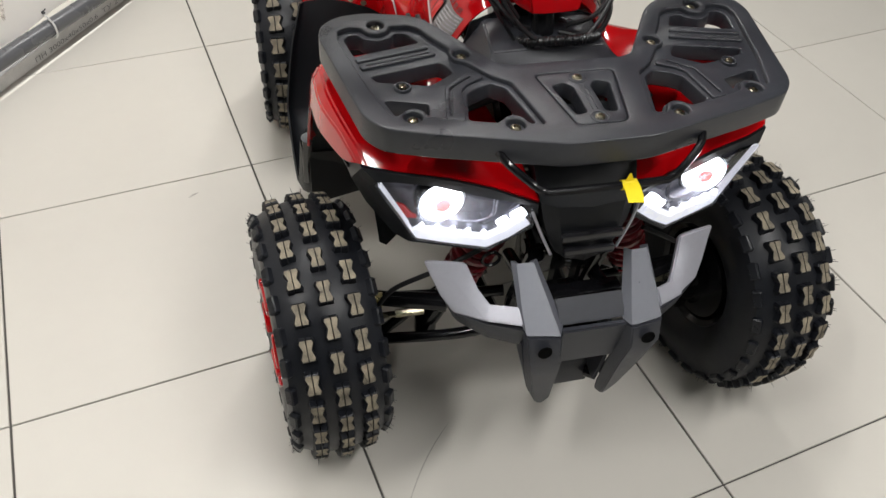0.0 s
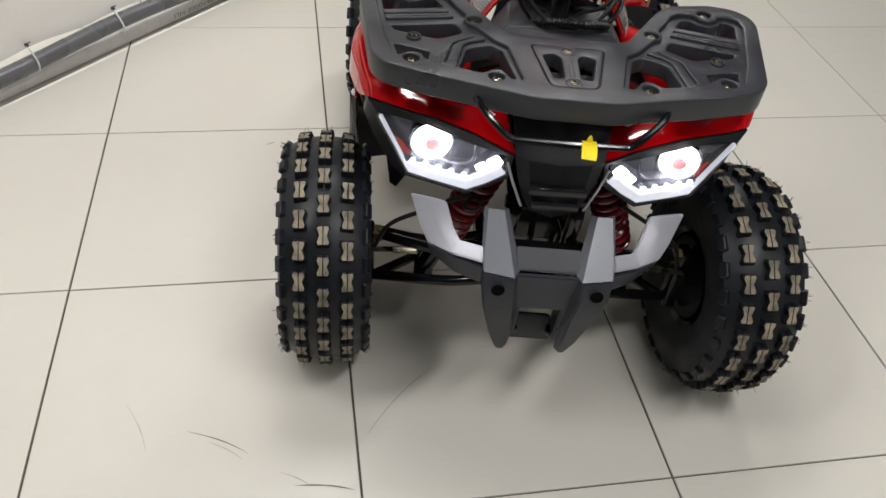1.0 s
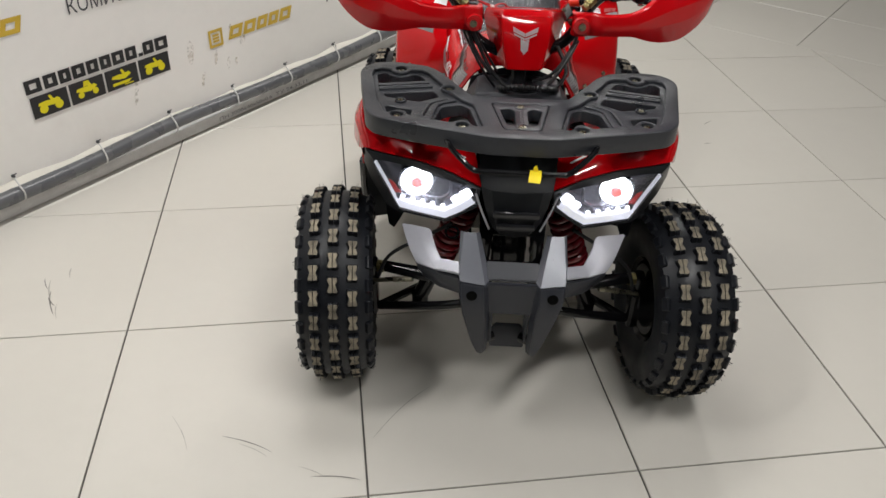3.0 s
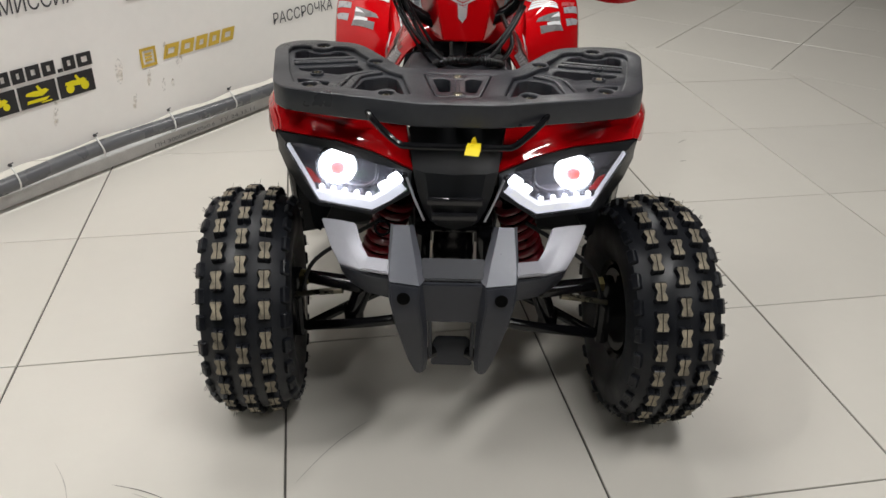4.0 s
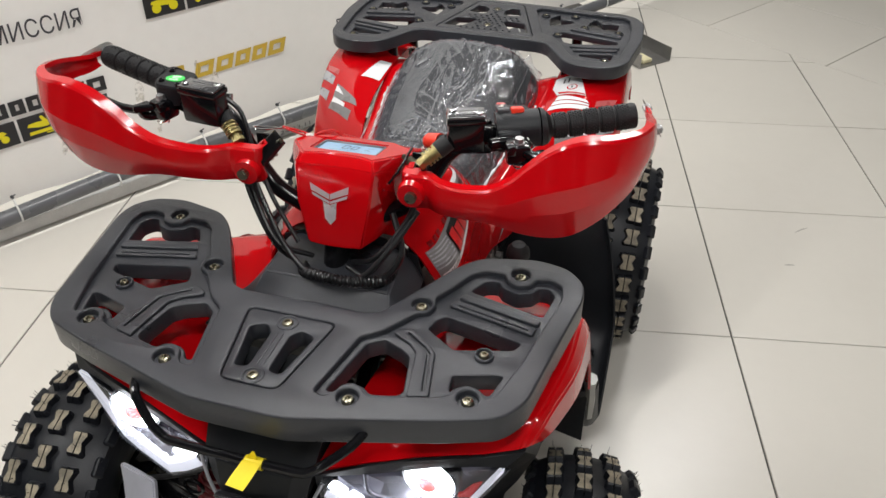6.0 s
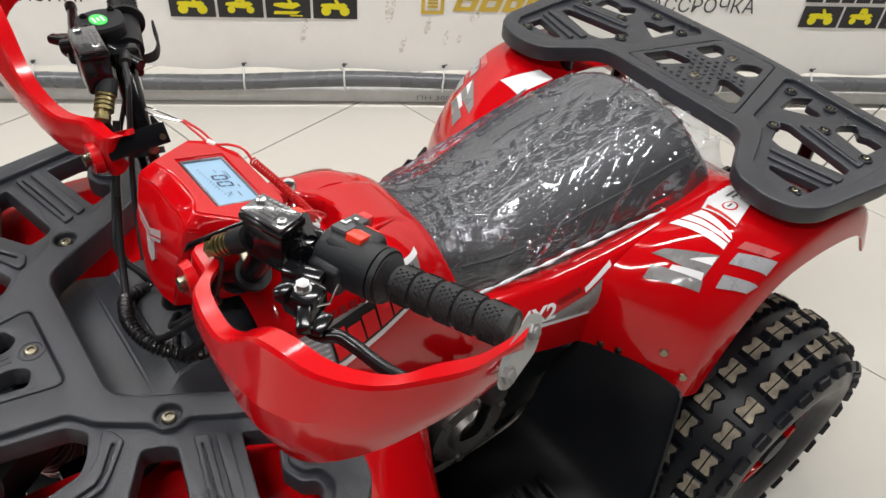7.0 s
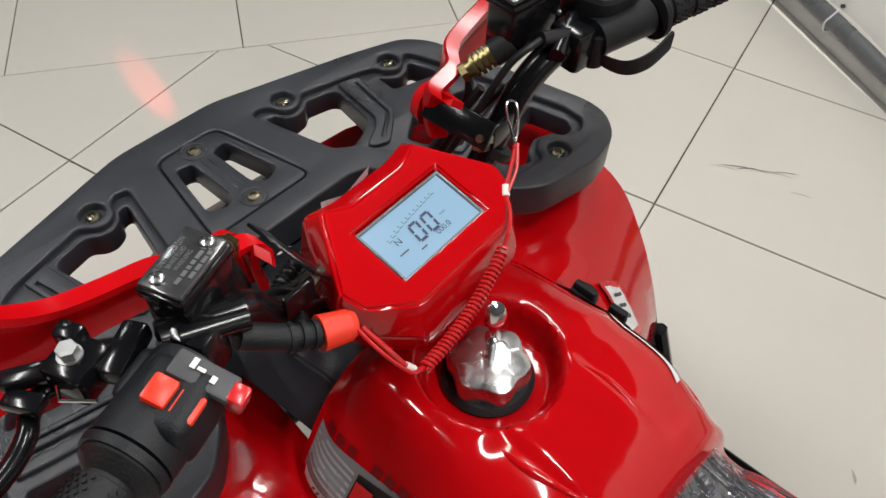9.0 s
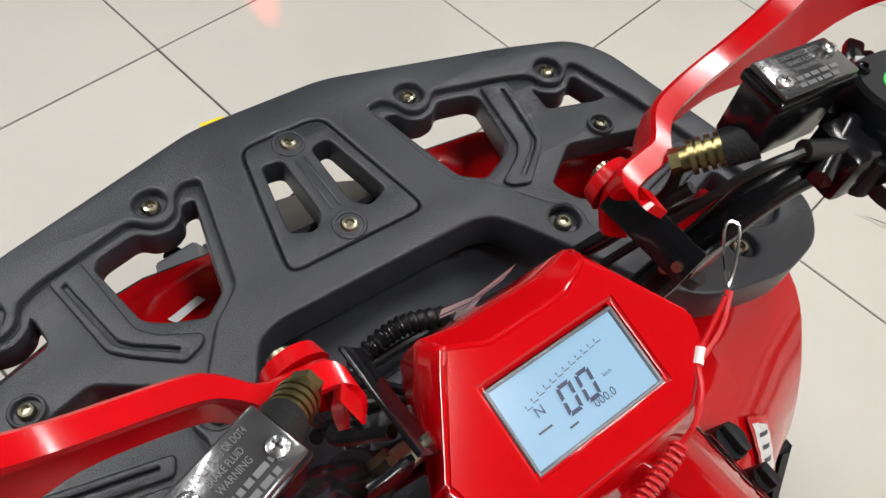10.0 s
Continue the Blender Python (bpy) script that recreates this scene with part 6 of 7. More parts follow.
def master_cylinder(s):
    c = Vector((0.174, 0.353, 0.0)) if s > 0 else Vector((-0.175, 0.333, 0.0))
    top = 0.928 if s > 0 else 0.934
    turn = Matrix.Rotation(0.30 if s > 0 else -0.14, 3, "Z")
    long = 0.046 if s > 0 else 0.056
    bm = bmesh.new()
    box(bm, (c.x, c.y, top - 0.026), (long, 0.029, 0.046), turn, bevel=0.004)
    box(bm, (c.x, c.y, top - 0.005), (long + 0.003, 0.031, 0.008), turn, bevel=0.002)
    mc = part("brake_reservoir", bm, STEEL_BLACK, bars, "black brake fluid reservoir with a metal lid")
    # body of the pump beside the bar, and the clamp on the bar
    bm = bmesh.new()
    rod(bm, (s * 0.206, 0.362, top - 0.030), (s * 0.160, 0.378, top - 0.036), 0.0115 if s > 0 else 0.0065, seg=18)
    part("brake_pump", bm, STEEL_BLACK, mc)
    if s > 0:
        bm = bmesh.new()
        rod(bm, (s * 0.200, 0.374, top - 0.022), (s * 0.165, 0.388, top - 0.028), 0.006, seg=12)
        part("clamp_bolt", bm, STEEL_BLACK, mc)
    bm = bmesh.new()
    box(bm, (s * 0.192, 0.372, 0.890), (0.024, 0.034, 0.036), turn, bevel=0.005)
    part("bar_clamp", bm, STEEL_BLACK, mc)
    bm = bmesh.new()
    box(bm, (c.x, c.y, top + 0.001), (long, 0.028, 0.0036), turn, bevel=0.0014)
    lid = part("lid", bm, LID_BLACK, mc, "glossy dark lid with raised lettering")
    lid_m = Matrix.Translation((c.x, c.y, top + 0.003)) @ turn.to_4x4()
    lines = (("USE ONLY DOT3 OR DOT4", 0.62), ("BRAKE FLUID", 0.36), ("WARNING", 0.34), ("", 0.62), ("", 0.50))
    for k, (line, share) in enumerate(lines):
        y = (k - 2) * 0.0046
        if line:
            ob = finish("raised_word", text_mesh(line, 0.0044, width=long * share), LID_MARK, lid, "", 0)
            ob.matrix_basis = lid_m @ Matrix.Translation((long * share / 2, y + 0.0016, 0.0003)) @ Matrix.Rotation(math.pi, 4, "Z")
            continue
        x = -long * share / 2
        while x < long * share / 2 - 0.003:
            w = random.uniform(0.0025, 0.0065)
            bm = bmesh.new()
            bm.faces.new([bm.verts.new((x + dx * w, y + dy * 0.0026, 0.0003)) for dx, dy in ((0, 0), (1, 0), (1, 1), (0, 1))])
            part("raised_mark", bm, LID_MARK, lid).matrix_basis = lid_m
            x += w + 0.0011
    for dx in (-1, 1):
        q = lid_m @ Vector((dx * (long / 2 - 0.0065), -dx * 0.005 * s, 0))
        bm = bmesh.new()
        lathe(bm, [(0.0, 0.0046), (0.0018, 0.0044), (0.0026, 0.003), (0.0028, 0.0002)], 16, "Z", tuple(q))
        bo = part("screw", bm, ALU, mc)
        # black bars laid on the head paint the shade in its cross slot
        bm = bmesh.new()
        for r in (0.4, 0.4 + math.pi / 2):
            box(bm, (q.x, q.y, q.z + 0.0028), (0.0048, 0.0010, 0.0006), Matrix.Rotation(r, 3, "Z"))
        part("slot_shade", bm, INK, bo)
    bm = bmesh.new()
    p, q = Vector((s * 0.150, 0.334, 0.891)), Vector((s * 0.127, 0.317, 0.873))
    way = (q - p).normalized()
    rod(bm, p, q, 0.0075, seg=14)
    for k in range(4):
        o = p.lerp(q, 0.30 + 0.15 * k)
        rod(bm, o, o + way * 0.0032, 0.0105, seg=16)
    rod(bm, q, q + way * 0.006, 0.0085, seg=6)
    part("banjo_fitting", bm, BRASS, mc, "yellow zinc hose fitting")
    bm = bmesh.new()
    rod(bm, p - way * 0.008, p + way * 0.010, 0.0115, seg=16)
    part("rubber_boot", bm, GRIP, mc)
    bm = bmesh.new()
    tube(bm, [(s * 0.130, 0.316, 0.872), (s * 0.124, 0.320, 0.845), (s * 0.108, 0.306, 0.79), (s * 0.07, 0.280, 0.74), (s * 0.03, 0.300, 0.71)], 0.0038, 10)
    part("brake_hose", bm, CABLE, bars)
    return mc


def lever(s):
    bm = bmesh.new()
    pts = [(0.240, 0.338, 0.884), (0.262, 0.330, 0.882), (0.276, 0.336, 0.880), (0.284, 0.346, 0.880), (0.300, 0.353, 0.876), (0.330, 0.360, 0.874), (0.365, 0.372, 0.876), (0.382, 0.376, 0.878)]
    tube(bm, side(pts, s), lambda t: 0.0060 if t < 0.9 else 0.0072, 12, 5)
    lev = part("brake_lever", bm, STEEL_BLACK, bars, "black brake lever with its pivot")
    # perch and the parking catch
    for name, p, sz, r, bv in (("lever_perch", (0.243, 0.340, 0.892), (0.030, 0.028, 0.026), 0.3, 0.005), ("perch_arm", (0.222, 0.352, 0.895), (0.036, 0.016, 0.014), 0.5, 0.003), ("parking_catch", (0.262, 0.328, 0.896), (0.034, 0.012, 0.010), -0.55, 0.003),
                               ("catch_tab", (0.236, 0.326, 0.902), (0.012, 0.016, 0.014), 0.4, 0.003), ("catch_finger", (0.274, 0.336, 0.892), (0.012, 0.022, 0.008), 0.5, 0.002)):
        bm = bmesh.new()
        box(bm, (s * p[0], p[1], p[2]), sz, Matrix.Rotation(s * r, 3, "Z"), bevel=bv)
        part(name, bm, STEEL_BLACK, lev)
    bm = bmesh.new()
    rod(bm, (s * 0.244, 0.339, 0.904), (s * 0.244, 0.339, 0.912), 0.0058, seg=6)
    rod(bm, (s * 0.244, 0.339, 0.903), (s * 0.244, 0.339, 0.906), 0.007, seg=16)
    part("pivot_nut", bm, LID, lev)
    bm = bmesh.new()
    tube(bm, [(s * 0.247 + 0.0078 * math.cos(i * 0.7), 0.337 + 0.0078 * math.sin(i * 0.7), 0.872 + i * 0.00042) for i in range(54)] + [(s * 0.262, 0.352, 0.896), (s * 0.250, 0.368, 0.898)], 0.0011, 5, 1, False)
    part("lever_spring", bm, CHROME, lev)


for s in SIDES:
    grip(s), hand_guard(s), master_cylinder(s), lever(s)

# round switch block on one side
a, b = Vector((0.206, 0.388, 0.891)), Vector((0.258, 0.405, 0.895))
along = (b - a).normalized()
bm = bmesh.new()
rod(bm, a, b, 0.0245, seg=32)
box(bm, a.lerp(b, 0.45) + Vector((-0.003, 0.006, 0.006)), (0.044, 0.040, 0.036), Matrix.Rotation(0.32, 3, "Z"), bevel=0.008, seg=3)
box(bm, a.lerp(b, 0.3) + Vector((0.004, -0.018, -0.004)), (0.034, 0.022, 0.030), Matrix.Rotation(0.32, 3, "Z"), bevel=0.006, seg=3)
sw = part("switch_block", bm, BLACK, bars, "dark grey switch block with red buttons")
q = b + along * 0.002
bm = bmesh.new()
rod(bm, q, q + along * 0.005, 0.0250, 0.0240, 28)
part("collar", bm, BLACK, sw)
tip = Matrix.Rotation(0.32, 3, "Z") @ Matrix.Rotation(-0.28, 3, "X")
for p, sz, m, lab in (((0.2300, 0.4005, 0.9160), (0.0165, 0.0140, 0.011), ORANGE, "orange red rocker switch"), ((0.2260, 0.4145, 0.9115), (0.0165, 0.0150, 0.008), ORANGE, ""), ((0.209, 0.408, 0.9135), (0.016, 0.036, 0.006), INK_GREY, "grey light switch"), ((0.204, 0.426, 0.905), (0.012, 0.010, 0.014), DECAL_RED, "red push button")):
    bm = bmesh.new()
    box(bm, p, sz, tip, bevel=0.002)
    part("switch", bm, m, sw, lab)
for p, sz in (((0.2085, 0.402, 0.9195), (0.006, 0.003, 0.0006)), ((0.2085, 0.407, 0.9182), (0.002, 0.0045, 0.0006)), ((0.208, 0.415, 0.9162), (0.004, 0.003, 0.0006))):
    bm = bmesh.new()
    box(bm, p, sz, tip)
    part("switch_symbol", bm, TIE, sw)

# throttle block with the green sticker and thumb lever on the other
a, b = Vector((-0.206, 0.384, 0.894)), Vector((-0.258, 0.401, 0.897))
bm = bmesh.new()
rod(bm, a, b, 0.0162, seg=24)
me_pts = rounded([(-0.256, 0.344), (-0.219, 0.338), (-0.206, 0.358), (-0.210, 0.388), (-0.250, 0.398), (-0.262, 0.374)], 0.012, 4)
for z0, z1, k in ((0.897, 0.921, 1.0), (0.921, 0.9245, 0.94)):
    mid = Vector((-0.234, 0.366, 0))
    vs = [bm.verts.new((mid.x + (p[0] - mid.x) * k, mid.y + (p[1] - mid.y) * k, z1)) for p in me_pts]
    bm.faces.new(vs)
    lo = [bm.verts.new((p[0], p[1], z0)) for p in me_pts]
    bm.faces.new(lo[::-1])
    for i in range(len(vs)):
        bm.faces.new((vs[i], lo[i], lo[(i + 1) % len(vs)], vs[(i + 1) % len(vs)]))
th = part("throttle_block", bm, BLACK, bars, "black throttle block with a green sticker")
bm = bmesh.new()
bmesh.ops.create_cone(bm, cap_ends=True, segments=28, radius1=0.0105, radius2=0.0105, depth=0.0008, matrix=Matrix.Translation((-0.233, 0.365, 0.9250)) @ Matrix.Diagonal((1.3, 0.9, 1, 1)))
st = part("green_sticker", bm, GREEN, th, "round green inspection sticker")
for k in range(3):
    bm = bmesh.new()
    box(bm, (-0.233, 0.365 + (k - 1) * 0.0048, 0.9256), (0.013 - 0.005 * (k % 2), 0.0022, 0.0004))
    part("sticker_line", bm, DECAL_WHITE, st)
bm = bmesh.new()
rod(bm, (-0.206, 0.386, 0.872), (-0.206, 0.386, 0.900), 0.010, seg=16)
# the flat paddle, broad at its tip
way = [Vector(q) for q in ((-0.204, 0.388, 0.882), (-0.206, 0.402, 0.878), (-0.214, 0.416, 0.876), (-0.230, 0.426, 0.880), (-0.250, 0.431, 0.890))]
rows = []
for i, q in enumerate(spline(way, 4)):
    t = i / 16
    hh, out = 0.0045 + 0.0055 * t, Vector((0.6 - 0.3 * t, -0.8, 0)).normalized()
    rows.append([q + out * a + Vector((0, 0, b * hh)) for a, b in ((0.0022, -0.7), (0.0022, 0.7), (0.001, 1.0), (-0.001, 1.0), (-0.0022, 0.7), (-0.0022, -0.7), (-0.001, -1.0), (0.001, -1.0))])
ends = grid(bm, rows, True)
bm.faces.new(ends[0][::-1]), bm.faces.new(ends[-1])
part("thumb_throttle", bm, GRIP, bars, "black thumb throttle lever")
for x, y in ((-0.250, 0.386), (-0.219, 0.347), (-0.248, 0.354)):
    bolt(th, x, y, 0.9225, 0.0045, STEEL_BLACK)
bm = bmesh.new()
rod(bm, (-0.196, 0.376, 0.900), (-0.160, 0.362, 0.906), 0.0065, seg=12)
tube(bm, [(-0.160, 0.362, 0.906), (-0.135, 0.352, 0.892), (-0.118, 0.338, 0.85), (-0.09, 0.318, 0.79), (-0.05, 0.30, 0.73)], 0.0032, 8)
part("throttle_cable", bm, CABLE, bars)

# dash pod
POD = Matrix.Translation((0.007, 0, 0))
bm = bmesh.new()
pod = [[(0.026, 0.340, 0.853), (0.048, 0.330, 0.856), (0.054, 0.338, 0.854), (0.085, 0.384, 0.845), (0.080, 0.402, 0.840), (0.050, 0.424, 0.833)],
       [(0.028, 0.320, 0.846), (0.054, 0.315, 0.847), (0.063, 0.330, 0.843), (0.090, 0.383, 0.826), (0.082, 0.408, 0.814), (0.053, 0.434, 0.806)],
       [(0.024, 0.300, 0.800), (0.050, 0.302, 0.800), (0.062, 0.330, 0.795), (0.080, 0.375, 0.785), (0.068, 0.402, 0.778), (0.046, 0.426, 0.772)],
       [(0.016, 0.290, 0.738), (0.038, 0.294, 0.738), (0.050, 0.325, 0.735), (0.060, 0.360, 0.735), (0.050, 0.385, 0.740), (0.036, 0.405, 0.742)]]
rings = []
for r in pod:
    right = [Vector(p) for p in r]
    rings.append(right + [Vector((-p.x, p.y, p.z)) for p in reversed(right)])
vs = grid(bm, rings, True)
for q in vs[0]:
    q.co.z = 0.8455 - (q.co.y - 0.3805) * 0.2505
# the flat face with the display's opening in it
EY = Vector((0.0, -0.970, 0.243)).normalized()
win = [bm.verts.new(Vector((-0.0015, 0.3805, 0.8455)) + Vector((-1, 0, 0)) * a * 0.0455 + EY * b * 0.0252) for a, b in ((1, 1), (-1, 1), (-1, -1), (1, -1))]
deep = [bm.verts.new(q.co - Vector((0, 0.243, 0.970)) * 0.009) for q in win]
loop = [bm.edges.get((vs[0][k], vs[0][(k + 1) % len(vs[0])])) for k in range(len(vs[0]))] + [bm.edges.new((win[k], win[(k + 1) % 4])) for k in range(4)]
bmesh.ops.triangle_fill(bm, edges=loop, use_beauty=True)
for k in range(4):
    bm.faces.new((win[k], win[(k + 1) % 4], deep[(k + 1) % 4], deep[k]))
bm.faces.new(deep)
bm.faces.new(vs[-1][::-1])
bmesh.ops.recalc_face_normals(bm, faces=bm.faces[:])
es = [e for e in bm.edges if len(e.link_faces) == 2 and e.calc_face_angle(0) > 0.3]
bmesh.ops.bevel(bm, geom=es, offset=0.0022, segments=3, affect="EDGES", clamp_overlap=True)
bmesh.ops.transform(bm, matrix=POD, verts=bm.verts[:])
dash = part("dash_pod", bm, RED, bars, "angular red instrument pod", 35)
c, ex, ey = Vector((0.0055, 0.3805, 0.8395)), Vector((-1, 0, 0)), Vector((0.0, -0.970, 0.243)).normalized()
face = Matrix((ex, ey, ex.cross(ey))).transposed().to_4x4()
LM = Matrix.Translation(c) @ face
W2, H2 = 0.0425, 0.0225


def on_lcd(name, mesh, mat, parent, label="", lift=0.0):
    ob = finish(name, mesh, mat, parent, label, 0)
    ob.matrix_basis = LM @ Matrix.Translation((0, 0, lift))
    return ob


screen = on_lcd("lcd_screen", plate([(-W2 - 0.0022, -H2 - 0.0022), (W2 + 0.0022, -H2 - 0.0022), (W2 + 0.0022, H2 + 0.0022), (-W2 - 0.0022, H2 + 0.0022)], [[(-W2, -H2), (W2, -H2), (W2, H2), (-W2, H2)]], 0.012, 0.001, 1, 0.0), LCD_FRAME, dash, "blue backlit display with dark digits", 0.004)
bm = bmesh.new()
box(bm, (0, 0, -0.001), (2 * W2, 2 * H2, 0.002))
me = bpy.data.meshes.new("glow")
bm.to_mesh(me)
bm.free()
ob = finish("backlight", me, LCD, screen, "", 0)
ob.matrix_basis = Matrix.Translation((0, 0, -0.003))


def lcd_text(body, x, y, h, shear=0.0, w=None):
    me = text_mesh(body, h * 1.4, shear=shear, width=w)
    ob = finish("digits", me, LCD_INK, screen, "", 0)
    ob.matrix_basis = Matrix.Translation((x, y, -0.0015))


def seven(x, y, w, h, t, lean):
    """The digit nought in display segments."""
    f = lambda px, py: (x + px + lean * py, y + py)
    gap = t * 0.15
    out = [[f(t * 0.5, 0), f(w - t * 0.5, 0), f(w - t, t), f(t, t)], [f(t * 0.5, h), f(t, h - t), f(w - t, h - t), f(w - t * 0.5, h)]]
    for x0, x1 in ((0, t), (w, w - t)):
        for y0, y1 in ((gap + t * 0.3, h / 2 - gap), (h / 2 + gap, h - gap - t * 0.3)):
            out.append([f(x0, y0), f(x1, y0 + t * (0.6 if y0 < h / 2 - 0.1 * h else 0.3)), f(x1, y1 - t * 0.4), f(x0, y1)])
    return out


for x in (-0.0125, 0.0005):
    for p in seven(x, -0.0105, 0.0098, 0.0165, 0.0022, 0.12):
        finish("segment", flat([p]), LCD_INK, screen, "", 0).matrix_basis = Matrix.Translation((0, 0, -0.0015))
lcd_text("N", -0.0275, -0.0015, 0.0055)
lcd_text("000.0", 0.003, -0.0145, 0.0048)
lcd_text("km/h", 0.0165, -0.004, 0.0022)
arc = []
for k in range(12):
    x = -0.030 + k * 0.0049
    y = 0.002 + 0.0105 * math.sqrt(max(0, (k + 0.6) / 12))
    arc += [rect(x, y, 0.0038, 0.0005), rect(x, y + 0.0012, 0.0006, 0.0016)]
ob = finish("digits", flat(arc + [rect(-0.032, -0.0085, 0.009, 0.0011), rect(-0.016, -0.0150, 0.006, 0.0011)]), INK_GREY, screen, "", 0)
ob.matrix_basis = Matrix.Translation((0, 0, -0.0015))
em = [side([(0.027, 0.025), (0.0004, 0.011), (0.0004, 0.003), (0.026, 0.0145)], q) for q in SIDES] + [side([(0.025, 0.0120), (0.0004, 0.0006), (0.0004, -0.0030), (0.010, 0.0010), (0.024, 0.0075)], q) for q in SIDES]
em.append([(-0.0095, 0.0000), (0.0, -0.0045), (0.0095, 0.0000), (0.0075, -0.025), (0.0, -0.034), (-0.0075, -0.025)])
bm = bmesh.new()
for p in em:
    bm.faces.new([bm.verts.new((q[0], 0, q[1])) for q in p])
bmesh.ops.solidify(bm, geom=bm.faces[:], thickness=0.002)
part("emblem", bm, surf("emblem_silver", (0.85, 0.85, 0.86), 0.25, 0.3), dash, "plain silver emblem", 30).matrix_basis = Matrix.Translation((0.004, 0.2985, 0.806)) @ Matrix.Rotation(radians(-8), 4, "X")

# cables in front of the pod
for pts, r in (([(-0.13, 0.33, 0.86), (-0.10, 0.305, 0.80), (-0.06, 0.280, 0.735), (-0.01, 0.262, 0.703), (0.05, 0.264, 0.712), (0.09, 0.285, 0.755), (0.12, 0.315, 0.80)], 0.0052),
               ([(-0.15, 0.35, 0.87), (-0.12, 0.31, 0.80), (-0.08, 0.285, 0.735), (-0.05, 0.30, 0.69)], 0.0034), ([(0.02, 0.30, 0.70), (0.07, 0.28, 0.70), (0.10, 0.30, 0.735), (0.08, 0.33, 0.78)], 0.0055)):
    bm = bmesh.new()
    tube(bm, pts, r * 0.8, 10, 6)
    part("cable", bm, CABLE, bars)
# ribbed loom that loops up in front of the pod
bm = bmesh.new()
tube(bm, [(-0.045, 0.300, 0.690), (-0.030, 0.268, 0.706), (0.000, 0.255, 0.714), (0.022, 0.252, 0.714), (0.046, 0.256, 0.712), (0.064, 0.266, 0.708), (0.078, 0.284, 0.700), (0.082, 0.310, 0.690)], lambda t: 0.0072 + 0.0011 * math.sin(t * 190), 12, 24)
part("cable_loom", bm, CABLE, bars, "ribbed black cable loom")
# nylon band that ties cables to the bar
for s in SIDES:
    bm = bmesh.new()
    rod(bm, (s * 0.118, 0.352, 0.812), (s * 0.122, 0.353, 0.818), 0.0185, seg=18)
    part("cable_band", bm, GRIP, bars)

# lanyard: clip, coiled red cord, red kill switch cap
bm = bmesh.new()
pts = []
n = 30
a, b = Vector((-0.025, 0.434, 0.827)), Vector((0.082, 0.449, 0.810))
way = (b - a).normalized()
e1 = way.orthogonal().normalized()
e2 = way.cross(e1)
for i in range(n * 8 + 1):
    t = i / (n * 8)
    sagz = Vector((0, 0.004 * math.sin(math.pi * t), -0.004 * math.sin(math.pi * t)))
    pts.append(a.lerp(b, t) + sagz + 0.0042 * (math.cos(i * math.tau / 8) * e1 + math.sin(i * math.tau / 8) * e2))
tube(bm, pts, 0.0013, 6, 1, False)
tube(bm, [(-0.025, 0.434, 0.827), (-0.036, 0.430, 0.838), (-0.050, 0.420, 0.840), (-0.064, 0.406, 0.838), (-0.080, 0.398, 0.846), (-0.097, 0.390, 0.856)], 0.0016, 8)
tube(bm, [(-0.064, 0.408, 0.840), (-0.082, 0.402, 0.848), (-0.097, 0.391, 0.857)], 0.0014, 8)
tube(bm, [(0.082, 0.449, 0.810), (0.092, 0.446, 0.818), (0.100, 0.432, 0.838), (0.104, 0.415, 0.850)], 0.0018, 8)
tube(bm, [(0.084, 0.449, 0.812), (0.098, 0.450, 0.826), (0.108, 0.434, 0.846), (0.110, 0.412, 0.858)], 0.0014, 8)
lan = thing("lanyard", "coiled red safety lanyard with a steel clip", "lanyard", quad.matrix_basis @ STEER)
part("cord", bm, DECAL_RED, lan)
bm = bmesh.new()
rod(bm, (-0.061, 0.4085, 0.838), (-0.068, 0.403, 0.841), 0.0030, seg=10)
part("crimp", bm, TIE, lan, "pale crimp sleeve")
bm = bmesh.new()
rod(bm, (0.090, 0.447, 0.816), (0.094, 0.443, 0.822), 0.0028, seg=10)
part("crimp", bm, TIE, lan)
bm = bmesh.new()
tube(bm, [(-0.097, 0.388, 0.855), (-0.104, 0.385, 0.858), (-0.120, 0.374, 0.862), (-0.127, 0.366, 0.866), (-0.123, 0.361, 0.866), (-0.114, 0.368, 0.862), (-0.100, 0.385, 0.857), (-0.095, 0.392, 0.855), (-0.093, 0.389, 0.855)], 0.0010, 6)
part("clip", bm, CHROME, lan)
bm = bmesh.new()
rod(bm, (0.110, 0.409, 0.853), (0.128, 0.402, 0.857), 0.0105, 0.0120, 20)
rod(bm, (0.106, 0.411, 0.852), (0.110, 0.409, 0.853), 0.0080, 0.0105, 20)
part("kill_switch_cap", bm, ORANGE, bars, "orange red kill switch cap")
bm = bmesh.new()
rod(bm, (0.128, 0.402, 0.857), (0.148, 0.393, 0.866), 0.0080, seg=18)
for k in range(3):
    q = Vector((0.130 + 0.007 * k, 0.401 - 0.003 * k, 0.858 + 0.003 * k))
    rod(bm, q, q + Vector((0.003, -0.0013, 0.0013)), 0.0098, seg=18)
rod(bm, (0.146, 0.394, 0.865), (0.170, 0.380, 0.880), 0.0088, seg=18)
part("kill_switch", bm, BLACK, bars)

